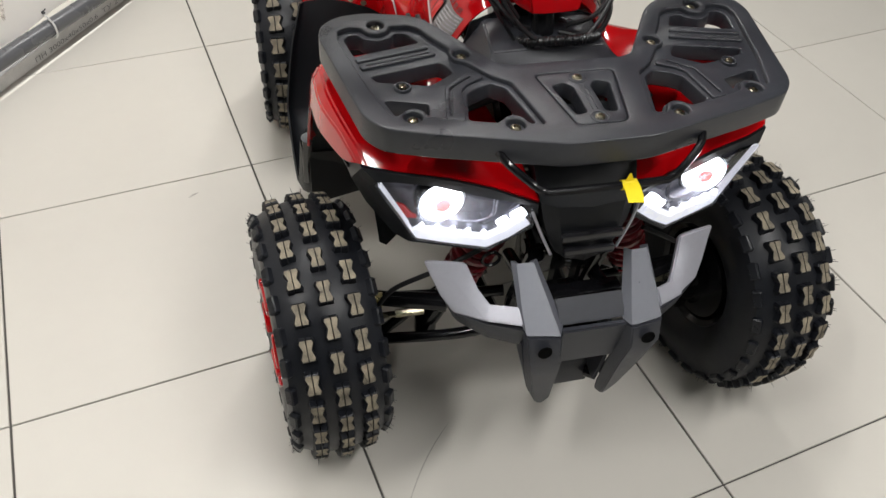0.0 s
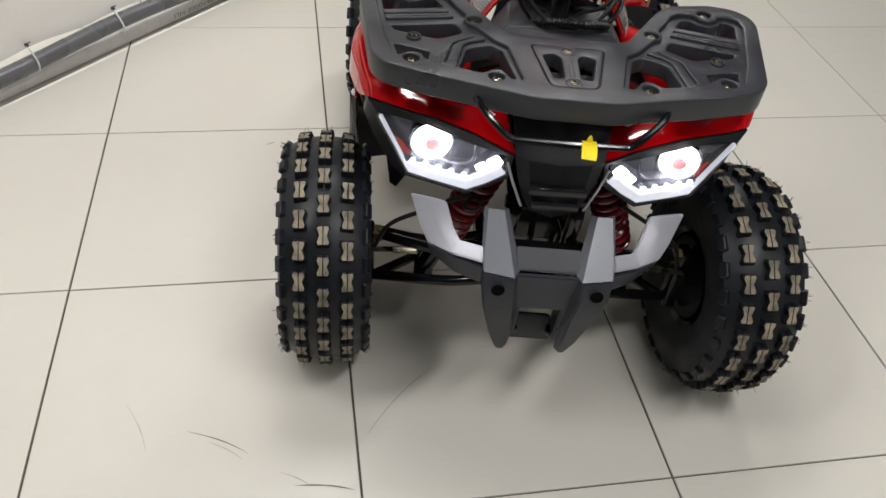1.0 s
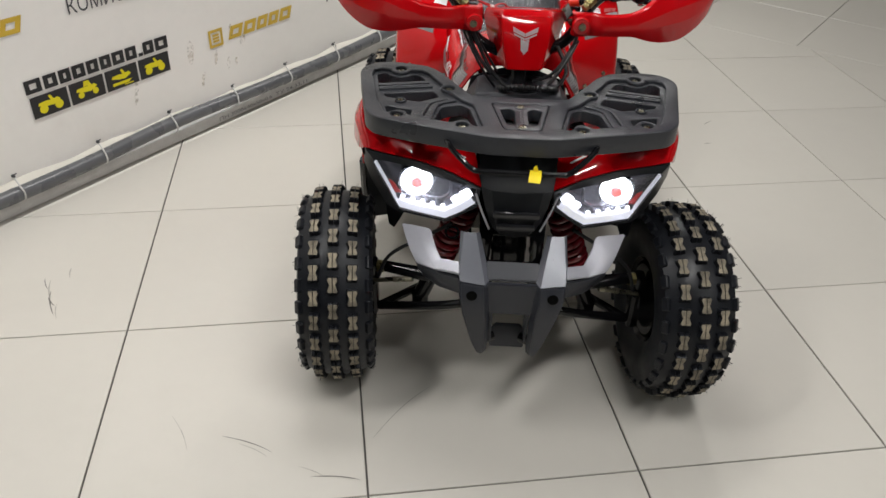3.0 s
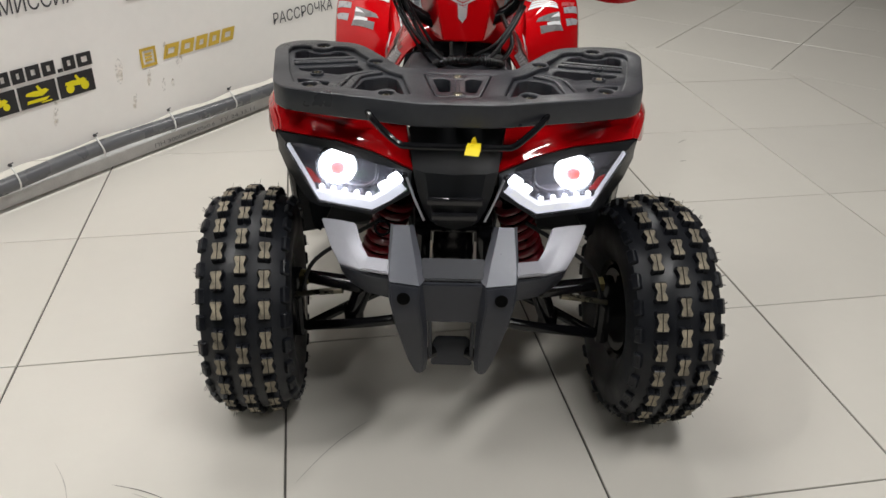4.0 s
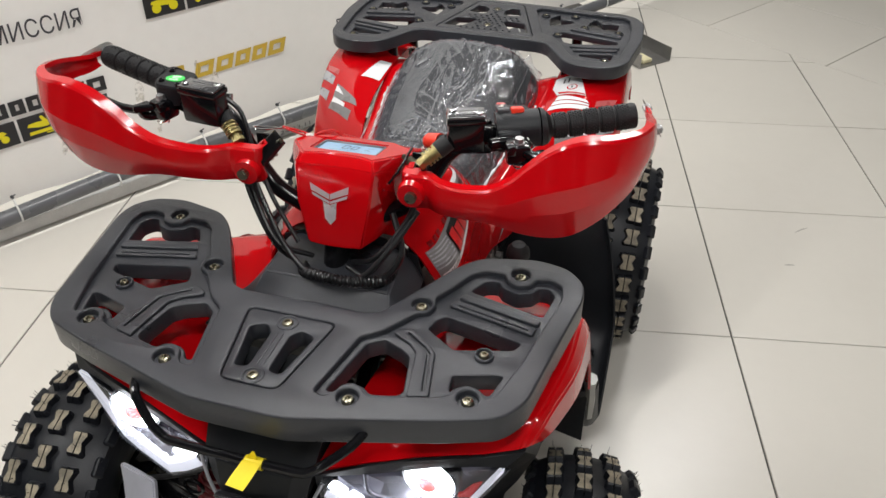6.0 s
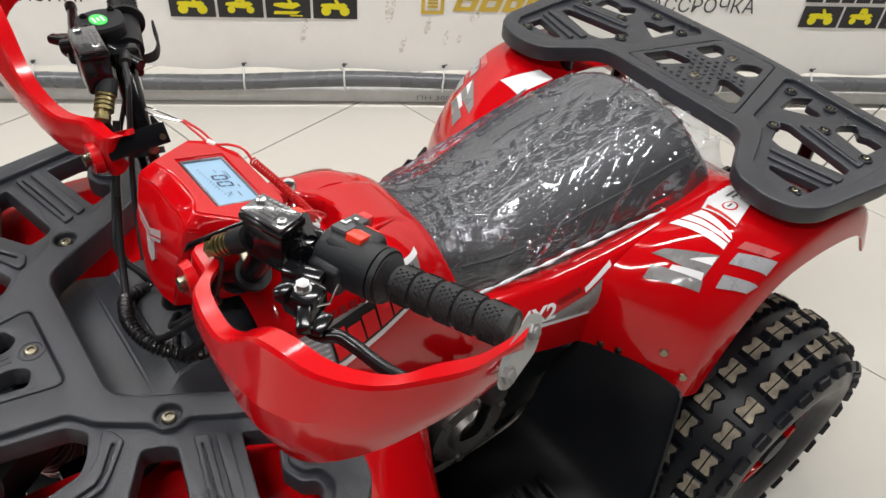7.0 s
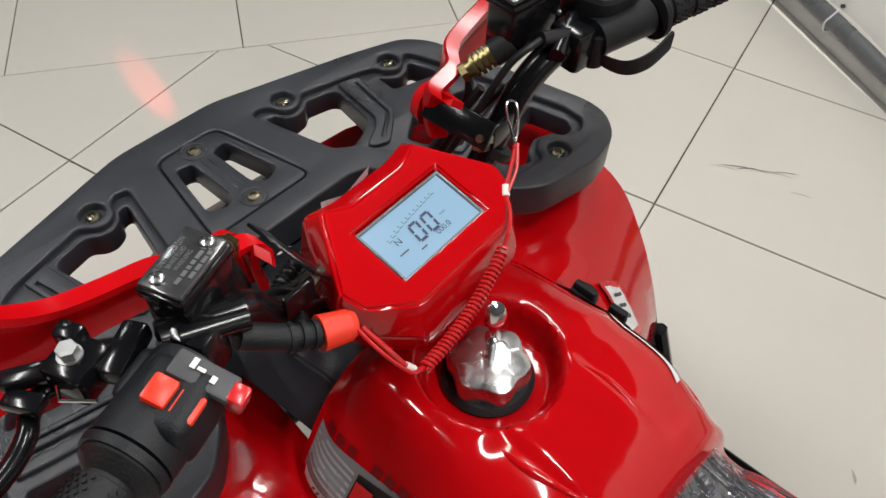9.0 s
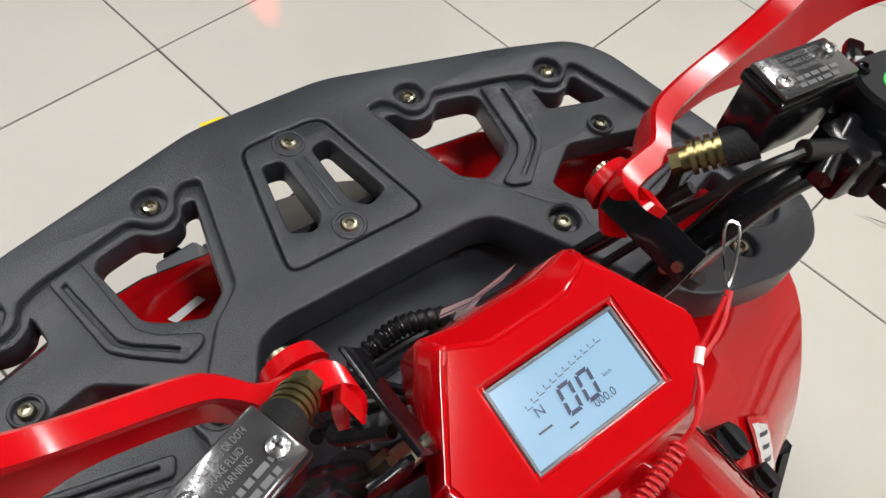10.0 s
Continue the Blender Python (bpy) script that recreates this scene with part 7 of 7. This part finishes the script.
# tank cap with its breather tube, key switch, choke knob
cap = bmesh.new()
n = 48
prof = [(0.0, 0.031), (0.016, 0.032), (0.022, 0.030), (0.025, 0.024), (0.0255, 0.012), (0.0258, 0.0005)]
rings = []
for z, r in prof:
    rings.append([cap.verts.new((0.008 + rr * math.cos(t), 0.457 + rr * math.sin(t), 0.724 + z)) for t, rr in ((k * math.tau / n, r * (1 + (0.07 * math.cos(6 * k * math.tau / n) if z < 0.023 else 0))) for k in range(n))])
for p, q in zip(rings, rings[1:]):
    for k in range(n):
        cap.faces.new((p[k], p[(k + 1) % n], q[(k + 1) % n], q[k]))
cap_ob = part("fuel_cap", cap, ALU, quad, "scalloped brushed metal fuel cap", 30)
bm = bmesh.new()
lathe(bm, [(0.0, 0.037), (0.004, 0.038), (0.008, 0.034), (0.008, 0.028)], 36, "Z", (0.008, 0.457, 0.719))
part("cap_seal", bm, GRIP, cap_ob)
bm = bmesh.new()
lathe(bm, [(0.0, 0.004), (0.024, 0.004), (0.026, 0.006), (0.030, 0.006), (0.032, 0.0035), (0.040, 0.0035), (0.044, 0.0035), (0.047, 0.0078), (0.060, 0.0080), (0.064, 0.006), (0.0645, 0.0004)], 16, "Z", (0.008, 0.457, 0.748))
part("breather_pin", bm, CHROME, cap_ob, "polished breather pin")
for p, r in (((-0.166, 0.440, 0.640), 0.016), ((-0.176, 0.475, 0.625), 0.012)):
    bm = bmesh.new()
    rod(bm, (p[0], p[1], p[2] - 0.02), (p[0] - 0.004, p[1] + 0.004, p[2] + 0.008), r, r * 0.9, 20)
    box(bm, (p[0] - 0.004, p[1] + 0.004, p[2] + 0.012), (0.008, r * 1.6, 0.012), bevel=0.002)
    part("key_switch", bm, BLACK, quad, "black ignition knob")

# ---- seat ----
seat_rows = sym_loft([
    (0.618, [(0, 0.692), (0.045, 0.689), (0.078, 0.679), (0.091, 0.664), (0.096, 0.640), (0.098, 0.618)]),
    (0.650, [(0, 0.684), (0.048, 0.680), (0.080, 0.669), (0.096, 0.653), (0.105, 0.632), (0.109, 0.604)]),
    (0.740, [(0, 0.682), (0.050, 0.677), (0.086, 0.664), (0.104, 0.648), (0.115, 0.628), (0.120, 0.598)]),
    (0.840, [(0, 0.700), (0.060, 0.695), (0.098, 0.680), (0.117, 0.664), (0.130, 0.640), (0.137, 0.604)]),
    (0.940, [(0, 0.726), (0.066, 0.720), (0.106, 0.701), (0.127, 0.682), (0.143, 0.652), (0.151, 0.616)]),
    (1.020, [(0, 0.740), (0.066, 0.733), (0.106, 0.715), (0.130, 0.693), (0.147, 0.660), (0.156, 0.630)]),
    (1.075, [(0, 0.726), (0.062, 0.720), (0.098, 0.705), (0.124, 0.683), (0.142, 0.658), (0.151, 0.636)]),
    (1.104, [(0, 0.690), (0.056, 0.687), (0.094, 0.678), (0.119, 0.665), (0.135, 0.652), (0.143, 0.638)])], 8, 5)
bm = bmesh.new()
# the vinyl dips into a saddle under the taut film
def saddle(p):
    p = Vector(p)
    return p - Vector((0, 0, 0.017 * math.exp(-((p.y - 0.715) / 0.06) ** 2) * max(0.0, min(1.0, (p.z - 0.625) / 0.03))))


vs = grid(bm, [[saddle(p) for p in r] for r in seat_rows])
bm.faces.new(vs[0]), bm.faces.new(vs[-1][::-1])
seat = part("seat", bm, SEAT, quad, "black vinyl seat", 40)
bm = bmesh.new()
for s in SIDES:
    tube(bm, [saddle(p) for p in ((s * 0.096, 0.650, 0.653), (s * 0.104, 0.740, 0.648), (s * 0.117, 0.840, 0.664), (s * 0.127, 0.940, 0.682), (s * 0.130, 1.02, 0.693), (s * 0.124, 1.075, 0.683))], 0.0018, 8)
part("piping", bm, SEAT, seat)
wrap = thing("seat_wrap", "crinkled clear plastic film over the seat", "plastic film", quad.matrix_basis)
bm = bmesh.new()
fine = []
for r in seat_rows:
    fine.append(spline(r, 5))
cols = [spline([r[k] for r in fine], 4) for k in range(len(fine[0]))]
fine = [[c[i] for c in cols] for i in range(len(cols[0]))]
mid = Vector((0, 0.85, 0.60))
film = []
for i, r in enumerate(fine):
    row = []
    for k, p in enumerate(r):
        out = Vector((p.x, (p.y - 0.86) * 0.3, p.z - 0.55)).normalized()
        # taut folds that fan out from the front corner, slack little ones along the edge
        a, far = math.atan2(0.22 - p.x, p.y - 0.62), math.hypot(0.22 - p.x, p.y - 0.62)
        bent = a + 0.03 * noise.noise((p.x * 9, p.y * 9, 3))
        d, e = noise.noise((bent * 13, far * 3.0, 1.0)), noise.noise((bent * 31, far * 6.0, 8.0))
        top = ease(p.z, 0.635, 0.672)
        fold = (max(0.0, 1 - 4.2 * abs(d)) ** 1.5 + 0.35 * max(0.0, 1 - 4 * abs(e)) ** 1.5) * (0.25 + 0.75 * top)
        slack = noise.noise((p.y * 46, p.z * 16, p.x * 16)) * (1 - top)
        q = p + out * (0.0026 + 0.0036 * fold + 0.0014 * slack + 0.0004 * noise.noise((p.x * 60, p.y * 45, 4)))
        low = max(0.0, min(1.0, (0.63 - p.z) / 0.03))
        q += Vector((math.copysign(0.010, p.x), 0, -0.004)) * low * (0.6 + noise.noise((p.y * 22, p.x, 0)))
        row.append(q)
    film.append(row)
grid(bm, film)
# loose milky frills at the front and the rear, and a slack sheet along the far flank
loose = bmesh.new()
for edge, push in ((film[0], Vector((0, -0.010, 0.006))), (film[-1], Vector((0, 0.040, -0.004)))):
    frill = []
    for j in range(6):
        t = j / 5
        frill.append([p + push * t + Vector((noise.noise((p.x * 42, p.z * 42, 2 + j * 0.4)) * 0.008 * t, noise.noise((p.x * 55, p.z * 55, 7 + j * 0.4)) * 0.012 * t, noise.noise((p.x * 60, p.z * 60, 5 + j * 0.5)) * 0.018 * t)) for p in edge])
    grid(loose, frill)
sheet = []
for j in range(5):
    sheet.append([Vector((-0.088 - 0.036 * t - 0.006 * j + 0.002 * noise.noise((t * 9, j * 0.7, 9)), 0.650 + 0.30 * t, 0.676 + 0.022 * t + 0.010 * t * t - 0.011 * j + 0.002 * noise.noise((t * 9, j * 0.5, 3)))) for t in (k / 40 for k in range(41))])
grid(loose, sheet)
ob = part("loose_film", loose, LOOSE_FILM, wrap, "milky slack edge of the film", 60)
ob.visible_shadow = False
for sd in SIDES:
    hem = bmesh.new()
    tube(hem, [(sd * (0.116 + 0.046 * t + 0.0008 * math.sin(t * 23)), 0.668 + 0.31 * t, 0.604 + 0.040 * t + 0.0007 * math.sin(t * 31)) for t in (k / 20 for k in range(21))], lambda t: 0.0022 + 0.0010 * math.sin(t * 57), 8, 3)
    part("film_hem", hem, HEM, wrap, "gathered whitish hem of the film", 60)
ob = part("film", bm, FILM, wrap, "", 60)
ob.visible_shadow = False


# ---- decals ----
def stick(name, mesh, tree, s, mat, parent, label="", lift=0.0012, axis="side"):
    """Presses a flat drawing, given along the bike and up, on to the panel beside it."""
    bmq = bmesh.new()
    bmq.from_mesh(mesh)
    bmesh.ops.triangulate(bmq, faces=bmq.faces[:])
    for _ in range(4):
        long = [e for e in bmq.edges if e.calc_length() > 0.006]
        if not long:
            break
        bmesh.ops.subdivide_edges(bmq, edges=long, cuts=1)
        bmesh.ops.triangulate(bmq, faces=bmq.faces[:])
    for v in bmq.verts:
        y, z = v.co.x, v.co.y
        if axis == "side":
            hit, nrm, _, _ = tree.ray_cast(Vector((s * 0.6, y, z)), Vector((-s, 0, 0)))
        elif axis == "top":
            hit, nrm, _, _ = tree.ray_cast(Vector((s * z, y, 1.2)), Vector((0, 0, -1)))
        else:
            d = Vector((-s * 0.75, 0.0, -0.66)).normalized()
            o = Vector((s * 0.15, y, 0.60)) - d * 0.5 + Vector((-s * 0.66, 0, 0.75)) * z * 1.0
            hit, nrm, _, _ = tree.ray_cast(o, d)
        if hit is None:
            hit, nrm = Vector((s * 0.15, y, z)), Vector((s, 0, 0))
        if nrm.x * s < 0 and axis == "side":
            nrm = -nrm
        if axis != "side" and nrm.z < 0:
            nrm = -nrm
        v.co = hit + nrm * lift
    me = bpy.data.meshes.new(name)
    bmq.to_mesh(me)
    bmq.free()
    return finish(name, me, mat, parent, label, 0)


def dec(polys, s, mat, label="", lift=0.0012, tree=None, parent=None, axis="slant"):
    for p in polys:
        stick("decal", flat([p]), tree or BODY_TREE, s, mat, parent or body, label, lift, axis)


for s in SIDES:
    # along the bike, then up
    dec([[(0.374, 0.650), (0.430, 0.652), (0.563, 0.681), (0.572, 0.716), (0.499, 0.718), (0.486, 0.704), (0.374, 0.690)]], s, DECAL_GREY, "grey striped tank decal", 0.0008, axis="side")
    dec([rect(0.376, 0.661 + k * 0.0052, 0.050, 0.0022) for k in range(6)], s, PALE_DECAL, "", 0.0011, axis="side")
    dec([[(0.378, 0.642), (0.440, 0.648), (0.563, 0.676), (0.563, 0.681), (0.440, 0.655), (0.378, 0.653)]], s, DECAL_WHITE, "", 0.0012, axis="side")
    dec([[(0.392 + 0.006 * k, 0.645 + 0.0005 * k), (0.3945 + 0.006 * k, 0.645 + 0.0005 * k), (0.3985 + 0.006 * k, 0.652 + 0.0005 * k), (0.396 + 0.006 * k, 0.652 + 0.0005 * k)] for k in range(6)], s, DECAL_BLACK, "", 0.0016, axis="side")
    dec([[(0.482, 0.700), (0.499, 0.721), (0.573, 0.718), (0.573, 0.713), (0.502, 0.714), (0.492, 0.702)]], s, DECAL_WHITE, "", 0.0013, axis="side")
    dec([[(0.428, 0.655), (0.558, 0.679), (0.560, 0.711), (0.535, 0.706), (0.500, 0.704), (0.430, 0.692)]], s, DECAL_BLACK, "black lettering block with red bars", 0.0018, axis="side")
    dec([[(x, z), (x + 0.0180, z + 0.0033), (x + 0.0180, z + hh + 0.002), (x, z + hh)] for x, z, hh in ((0.4315 + k * 0.0207, 0.6585 + k * 0.0042, (0.029, 0.023, 0.024, 0.027, 0.022, 0.021)[k]) for k in range(6))], s, DECAL_RED, "", 0.0036, axis="side")
    # faint raised letters above the stripes, too worn to read
    dec([rect(0.384 + k * 0.0135, 0.694 + k * 0.0012, 0.0095, 0.0072) for k in range(8) if k != 3], s, DARK_RED, "", 0.0010, axis="side")
    # stripe along the side panel
    dec([[(0.659, 0.521), (0.706, 0.547), (0.773, 0.540), (0.829, 0.533), (0.858, 0.566), (0.862, 0.594), (0.820, 0.570), (0.770, 0.556), (0.715, 0.554), (0.690, 0.546)]], s, DECAL_GREY, "grey side stripe", 0.0010, axis="side")
    dec([[(0.655, 0.517), (0.706, 0.545), (0.773, 0.537), (0.829, 0.530), (0.829, 0.536), (0.773, 0.543), (0.706, 0.552)], [(0.818, 0.573), (0.866, 0.599), (0.866, 0.606), (0.818, 0.580)]], s, DECAL_WHITE, "", 0.0014, axis="side")
    dec([rect(0.774 + 0.008 * k, 0.567 + 0.002 * k, 0.006, 0.008) for k in range(5)], s, DARK_RED, "", 0.0014, axis="side")
    me = text_mesh("4X2", 0.031, shear=0.25, width=0.060, bold=0.0010)
    if s < 0:
        me.transform(Matrix.Diagonal((-1, 1, 1, 1)))
        me.transform(Matrix.Translation((0.770, 0.551, 0)))
    else:
        me.transform(Matrix.Translation((0.708, 0.551, 0)))
    stick("lettering", me, BODY_TREE, s, DECAL_WHITE, body, "white drive lettering", 0.0018, "side")
    fob, ftree = FENDERS[s]
    # along the bike, then outwards
    dec([[(0.881, 0.219), (0.897, 0.216), (0.935, 0.277), (0.927, 0.282)], [(0.905, 0.206), (0.920, 0.214), (0.966, 0.272), (0.936, 0.275)]], s, DECAL_GREY, "grey fender decal", 0.0010, ftree, fob, "top")
    dec([[(0.909, 0.237), (0.915, 0.236), (0.940, 0.272), (0.934, 0.276)], [(0.934, 0.247), (0.942, 0.253), (0.963, 0.271), (0.952, 0.273)]], s, DECAL_WHITE, "", 0.0014, ftree, fob, "top")
    dec([[(0.945, 0.293), (0.959, 0.290), (0.993, 0.327), (0.977, 0.323)], [(0.970, 0.286), (0.987, 0.285), (1.025, 0.325), (1.006, 0.326)]], s, PALE_DECAL, "pale silver fender decal", 0.0012, ftree, fob, "top")
    dec([[(0.989, 0.280), (1.003, 0.281), (1.033, 0.320), (1.018, 0.316)]], s, DECAL_PINK, "", 0.0012, ftree, fob, "top")
    if s > 0:
        for q in ([(0.957, 0.188), (0.971, 0.192), (0.983, 0.268), (0.974, 0.270)], [(0.974, 0.193), (0.988, 0.197), (0.988, 0.268), (0.985, 0.268)], [(0.991, 0.198), (1.007, 0.202), (0.996, 0.262), (0.991, 0.268)]):
            dec([q], s, DECAL_WHITE, "", 0.0014, ftree, fob, "top")
        dec([[(1.011, 0.199), (1.095, 0.165), (1.085, 0.235), (1.008, 0.258)]], s, DECAL_WHITE, "white warning label", 0.0014, ftree, fob, "top")
        dec([[(1.014, 0.203), (1.024, 0.199), (1.020, 0.212), (1.013, 0.256), (1.010, 0.257)]], s, DECAL_RED, "", 0.0018, ftree, fob, "top")
        dec([disc(1.036, 0.226, 0.011)], s, DECAL_RED, "", 0.0018, ftree, fob, "top")
        dec([disc(1.036, 0.226, 0.0085)], s, DECAL_WHITE, "", 0.0022, ftree, fob, "top")
        dec([rect(1.031, 0.224, 0.010, 0.003), rect(1.055, 0.205, 0.020, 0.003), rect(1.055, 0.214, 0.020, 0.003)], s, INK_GREY, "", 0.0026, ftree, fob, "top")
    else:
        dec([[(0.984, 0.224), (1.062, 0.208), (1.075, 0.186), (0.992, 0.186)]], s, DECAL_WHITE, "plain white label", 0.0014, ftree, fob, "top")

# white label with a red rim beside the key, and white streaks on the front fenders
dec([[(0.434, 0.214), (0.441, 0.246), (0.482, 0.256), (0.488, 0.214)]], -1, DECAL_RED, "red rim of a label", 0.0046, FRONT_TREES[-1], FRONT_FENDERS[-1], "top")
dec([[(0.440, 0.218), (0.446, 0.243), (0.477, 0.251), (0.482, 0.218)]], -1, DECAL_WHITE, "white warning label", 0.0050, FRONT_TREES[-1], FRONT_FENDERS[-1], "top")
dec([rect(0.449 + 0.009 * k, 0.224, 0.003, 0.016) for k in range(3)], -1, INK_GREY, "", 0.0054, FRONT_TREES[-1], FRONT_FENDERS[-1], "top")
for s in SIDES:
    dec([[(0.100, 0.112), (0.106, 0.108), (0.120, 0.138), (0.114, 0.142)]], s, DECAL_WHITE, "white streak decal", 0.0046, FRONT_TREES[s], FRONT_FENDERS[s], "top")
# pressed leaf-shaped ridges on the tank beside the filler
for run in (((-0.037, 0.512), (-0.041, 0.530), (-0.040, 0.552), (-0.034, 0.580)), ((0.060, 0.508), (0.059, 0.528), (0.054, 0.550), (0.045, 0.578))):
    pts = []
    for x, y in run:
        hit = BODY_TREE.ray_cast(Vector((x, y, 1.2)), Vector((0, 0, -1)))[0]
        pts.append(hit - Vector((0, 0, 0.0012)))
    bm = bmesh.new()
    tube(bm, pts, lambda t: 0.0006 + 0.0036 * math.sin(math.pi * t) ** 0.8, 12, 6)
    part("pressed_ridge", bm, RED, body)

# ---- floor tiles ----
def tile_mesh(w, h):
    bm = bmesh.new()
    b = 0.0012
    top = [(-w / 2 + b, -h / 2 + b), (w / 2 - b, -h / 2 + b), (w / 2 - b, h / 2 - b), (-w / 2 + b, h / 2 - b)]
    low = [(-w / 2, -h / 2), (w / 2, -h / 2), (w / 2, h / 2), (-w / 2, h / 2)]
    t = [bm.verts.new((x, y, 0)) for x, y in top]
    m = [bm.verts.new((x, y, -b)) for x, y in low]
    d = [bm.verts.new((x, y, -0.004)) for x, y in low]
    bm.faces.new(t)
    for a, c in ((t, m), (m, d)):
        for k in range(4):
            bm.faces.new((a[k], a[(k + 1) % 4], c[(k + 1) % 4], c[k]))
    return bm


def cut_tile(poly):
    """One tile of any outline, with its thickness."""
    bm = bmesh.new()
    t = [bm.verts.new((x, y, 0)) for x, y in poly]
    d = [bm.verts.new((x, y, -0.004)) for x, y in poly]
    bm.faces.new(t)
    for k in range(len(t)):
        bm.faces.new((t[k], d[k], d[(k + 1) % len(t)], t[(k + 1) % len(t)]))
    return bm


def clip(poly, nx, ny, c):
    """The piece of a polygon where nx x + ny y > c."""
    out = []
    for i, p in enumerate(poly):
        q = poly[(i + 1) % len(poly)]
        a, b = nx * p[0] + ny * p[1] - c, nx * q[0] + ny * q[1] - c
        if a > 0:
            out.append(p)
        if a * b < 0:
            t = a / (a - b)
            out.append((p[0] + (q[0] - p[0]) * t, p[1] + (q[1] - p[1]) * t))
    return out


square = tile_mesh(PITCH - JOINT, PITCH - 0.0034)
tile_data = bpy.data.meshes.new("tile")
square.to_mesh(tile_data)
square.free()
tile_data.materials.append(TILE)


def lay(data, m):
    ob = new("tile", data)
    ob.parent = floor
    ob.matrix_basis = m


def lay_cut(poly):
    if len(poly) < 3:
        return
    cx, cy = sum(p[0] for p in poly) / len(poly), sum(p[1] for p in poly) / len(poly)
    if max(math.hypot(p[0] - cx, p[1] - cy) for p in poly) < 0.03:
        return
    bm = cut_tile([(p[0] - cx, p[1] - cy) for p in poly])
    bmesh.ops.recalc_face_normals(bm, faces=bm.faces[:])
    me = bpy.data.meshes.new("tile")
    bm.to_mesh(me)
    bm.free()
    me.materials.append(TILE)
    lay(me, Matrix.Translation((cx, cy, 0)))


g = JOINT / 2
for i in range(-9, 12):
    for j in range(-9, 12):
        x, y = i * PITCH, j * PITCH
        if not (X0 < x + 0.3 < X1 and Y0 < y + 0.3 < Y1):
            continue
        poly = [(x + g, y + g), (x + PITCH - g, y + g), (x + PITCH - g, y + PITCH - g), (x + g, y + PITCH - g)]
        lo, hi = x + y, x + y + 2 * PITCH
        if lo >= EDGE_NEAR + 0.005 and hi <= EDGE_FAR - 0.005:
            lay(tile_data, Matrix.Translation((x + 0.3, y + 0.3, 0)))
        elif hi > EDGE_NEAR and lo < EDGE_FAR:
            lay_cut(clip(clip(poly, 1, 1, EDGE_NEAR + 0.003), -1, -1, -EDGE_FAR + 0.003))
# turned tiles past the two slanting joints
TURN = Matrix.Rotation(radians(45), 4, "Z")
for base, sign, rows_n in ((EDGE_NEAR, -1, 1), (EDGE_FAR, 1, 8)):
    for r in range(rows_n):
        for k in range(-9, 9):
            c = W_IN * (base / math.sqrt(2) + sign * (r + 0.5) * PITCH) + W_DIR * ((k + 0.5) * PITCH + (0.0 if sign < 0 else 0.14))
            if X0 - 0.3 < c.x < X1 + 0.3 and Y0 - 0.3 < c.y < Y1 + 0.3:
                lay(tile_data, Matrix.Translation(c) @ TURN)
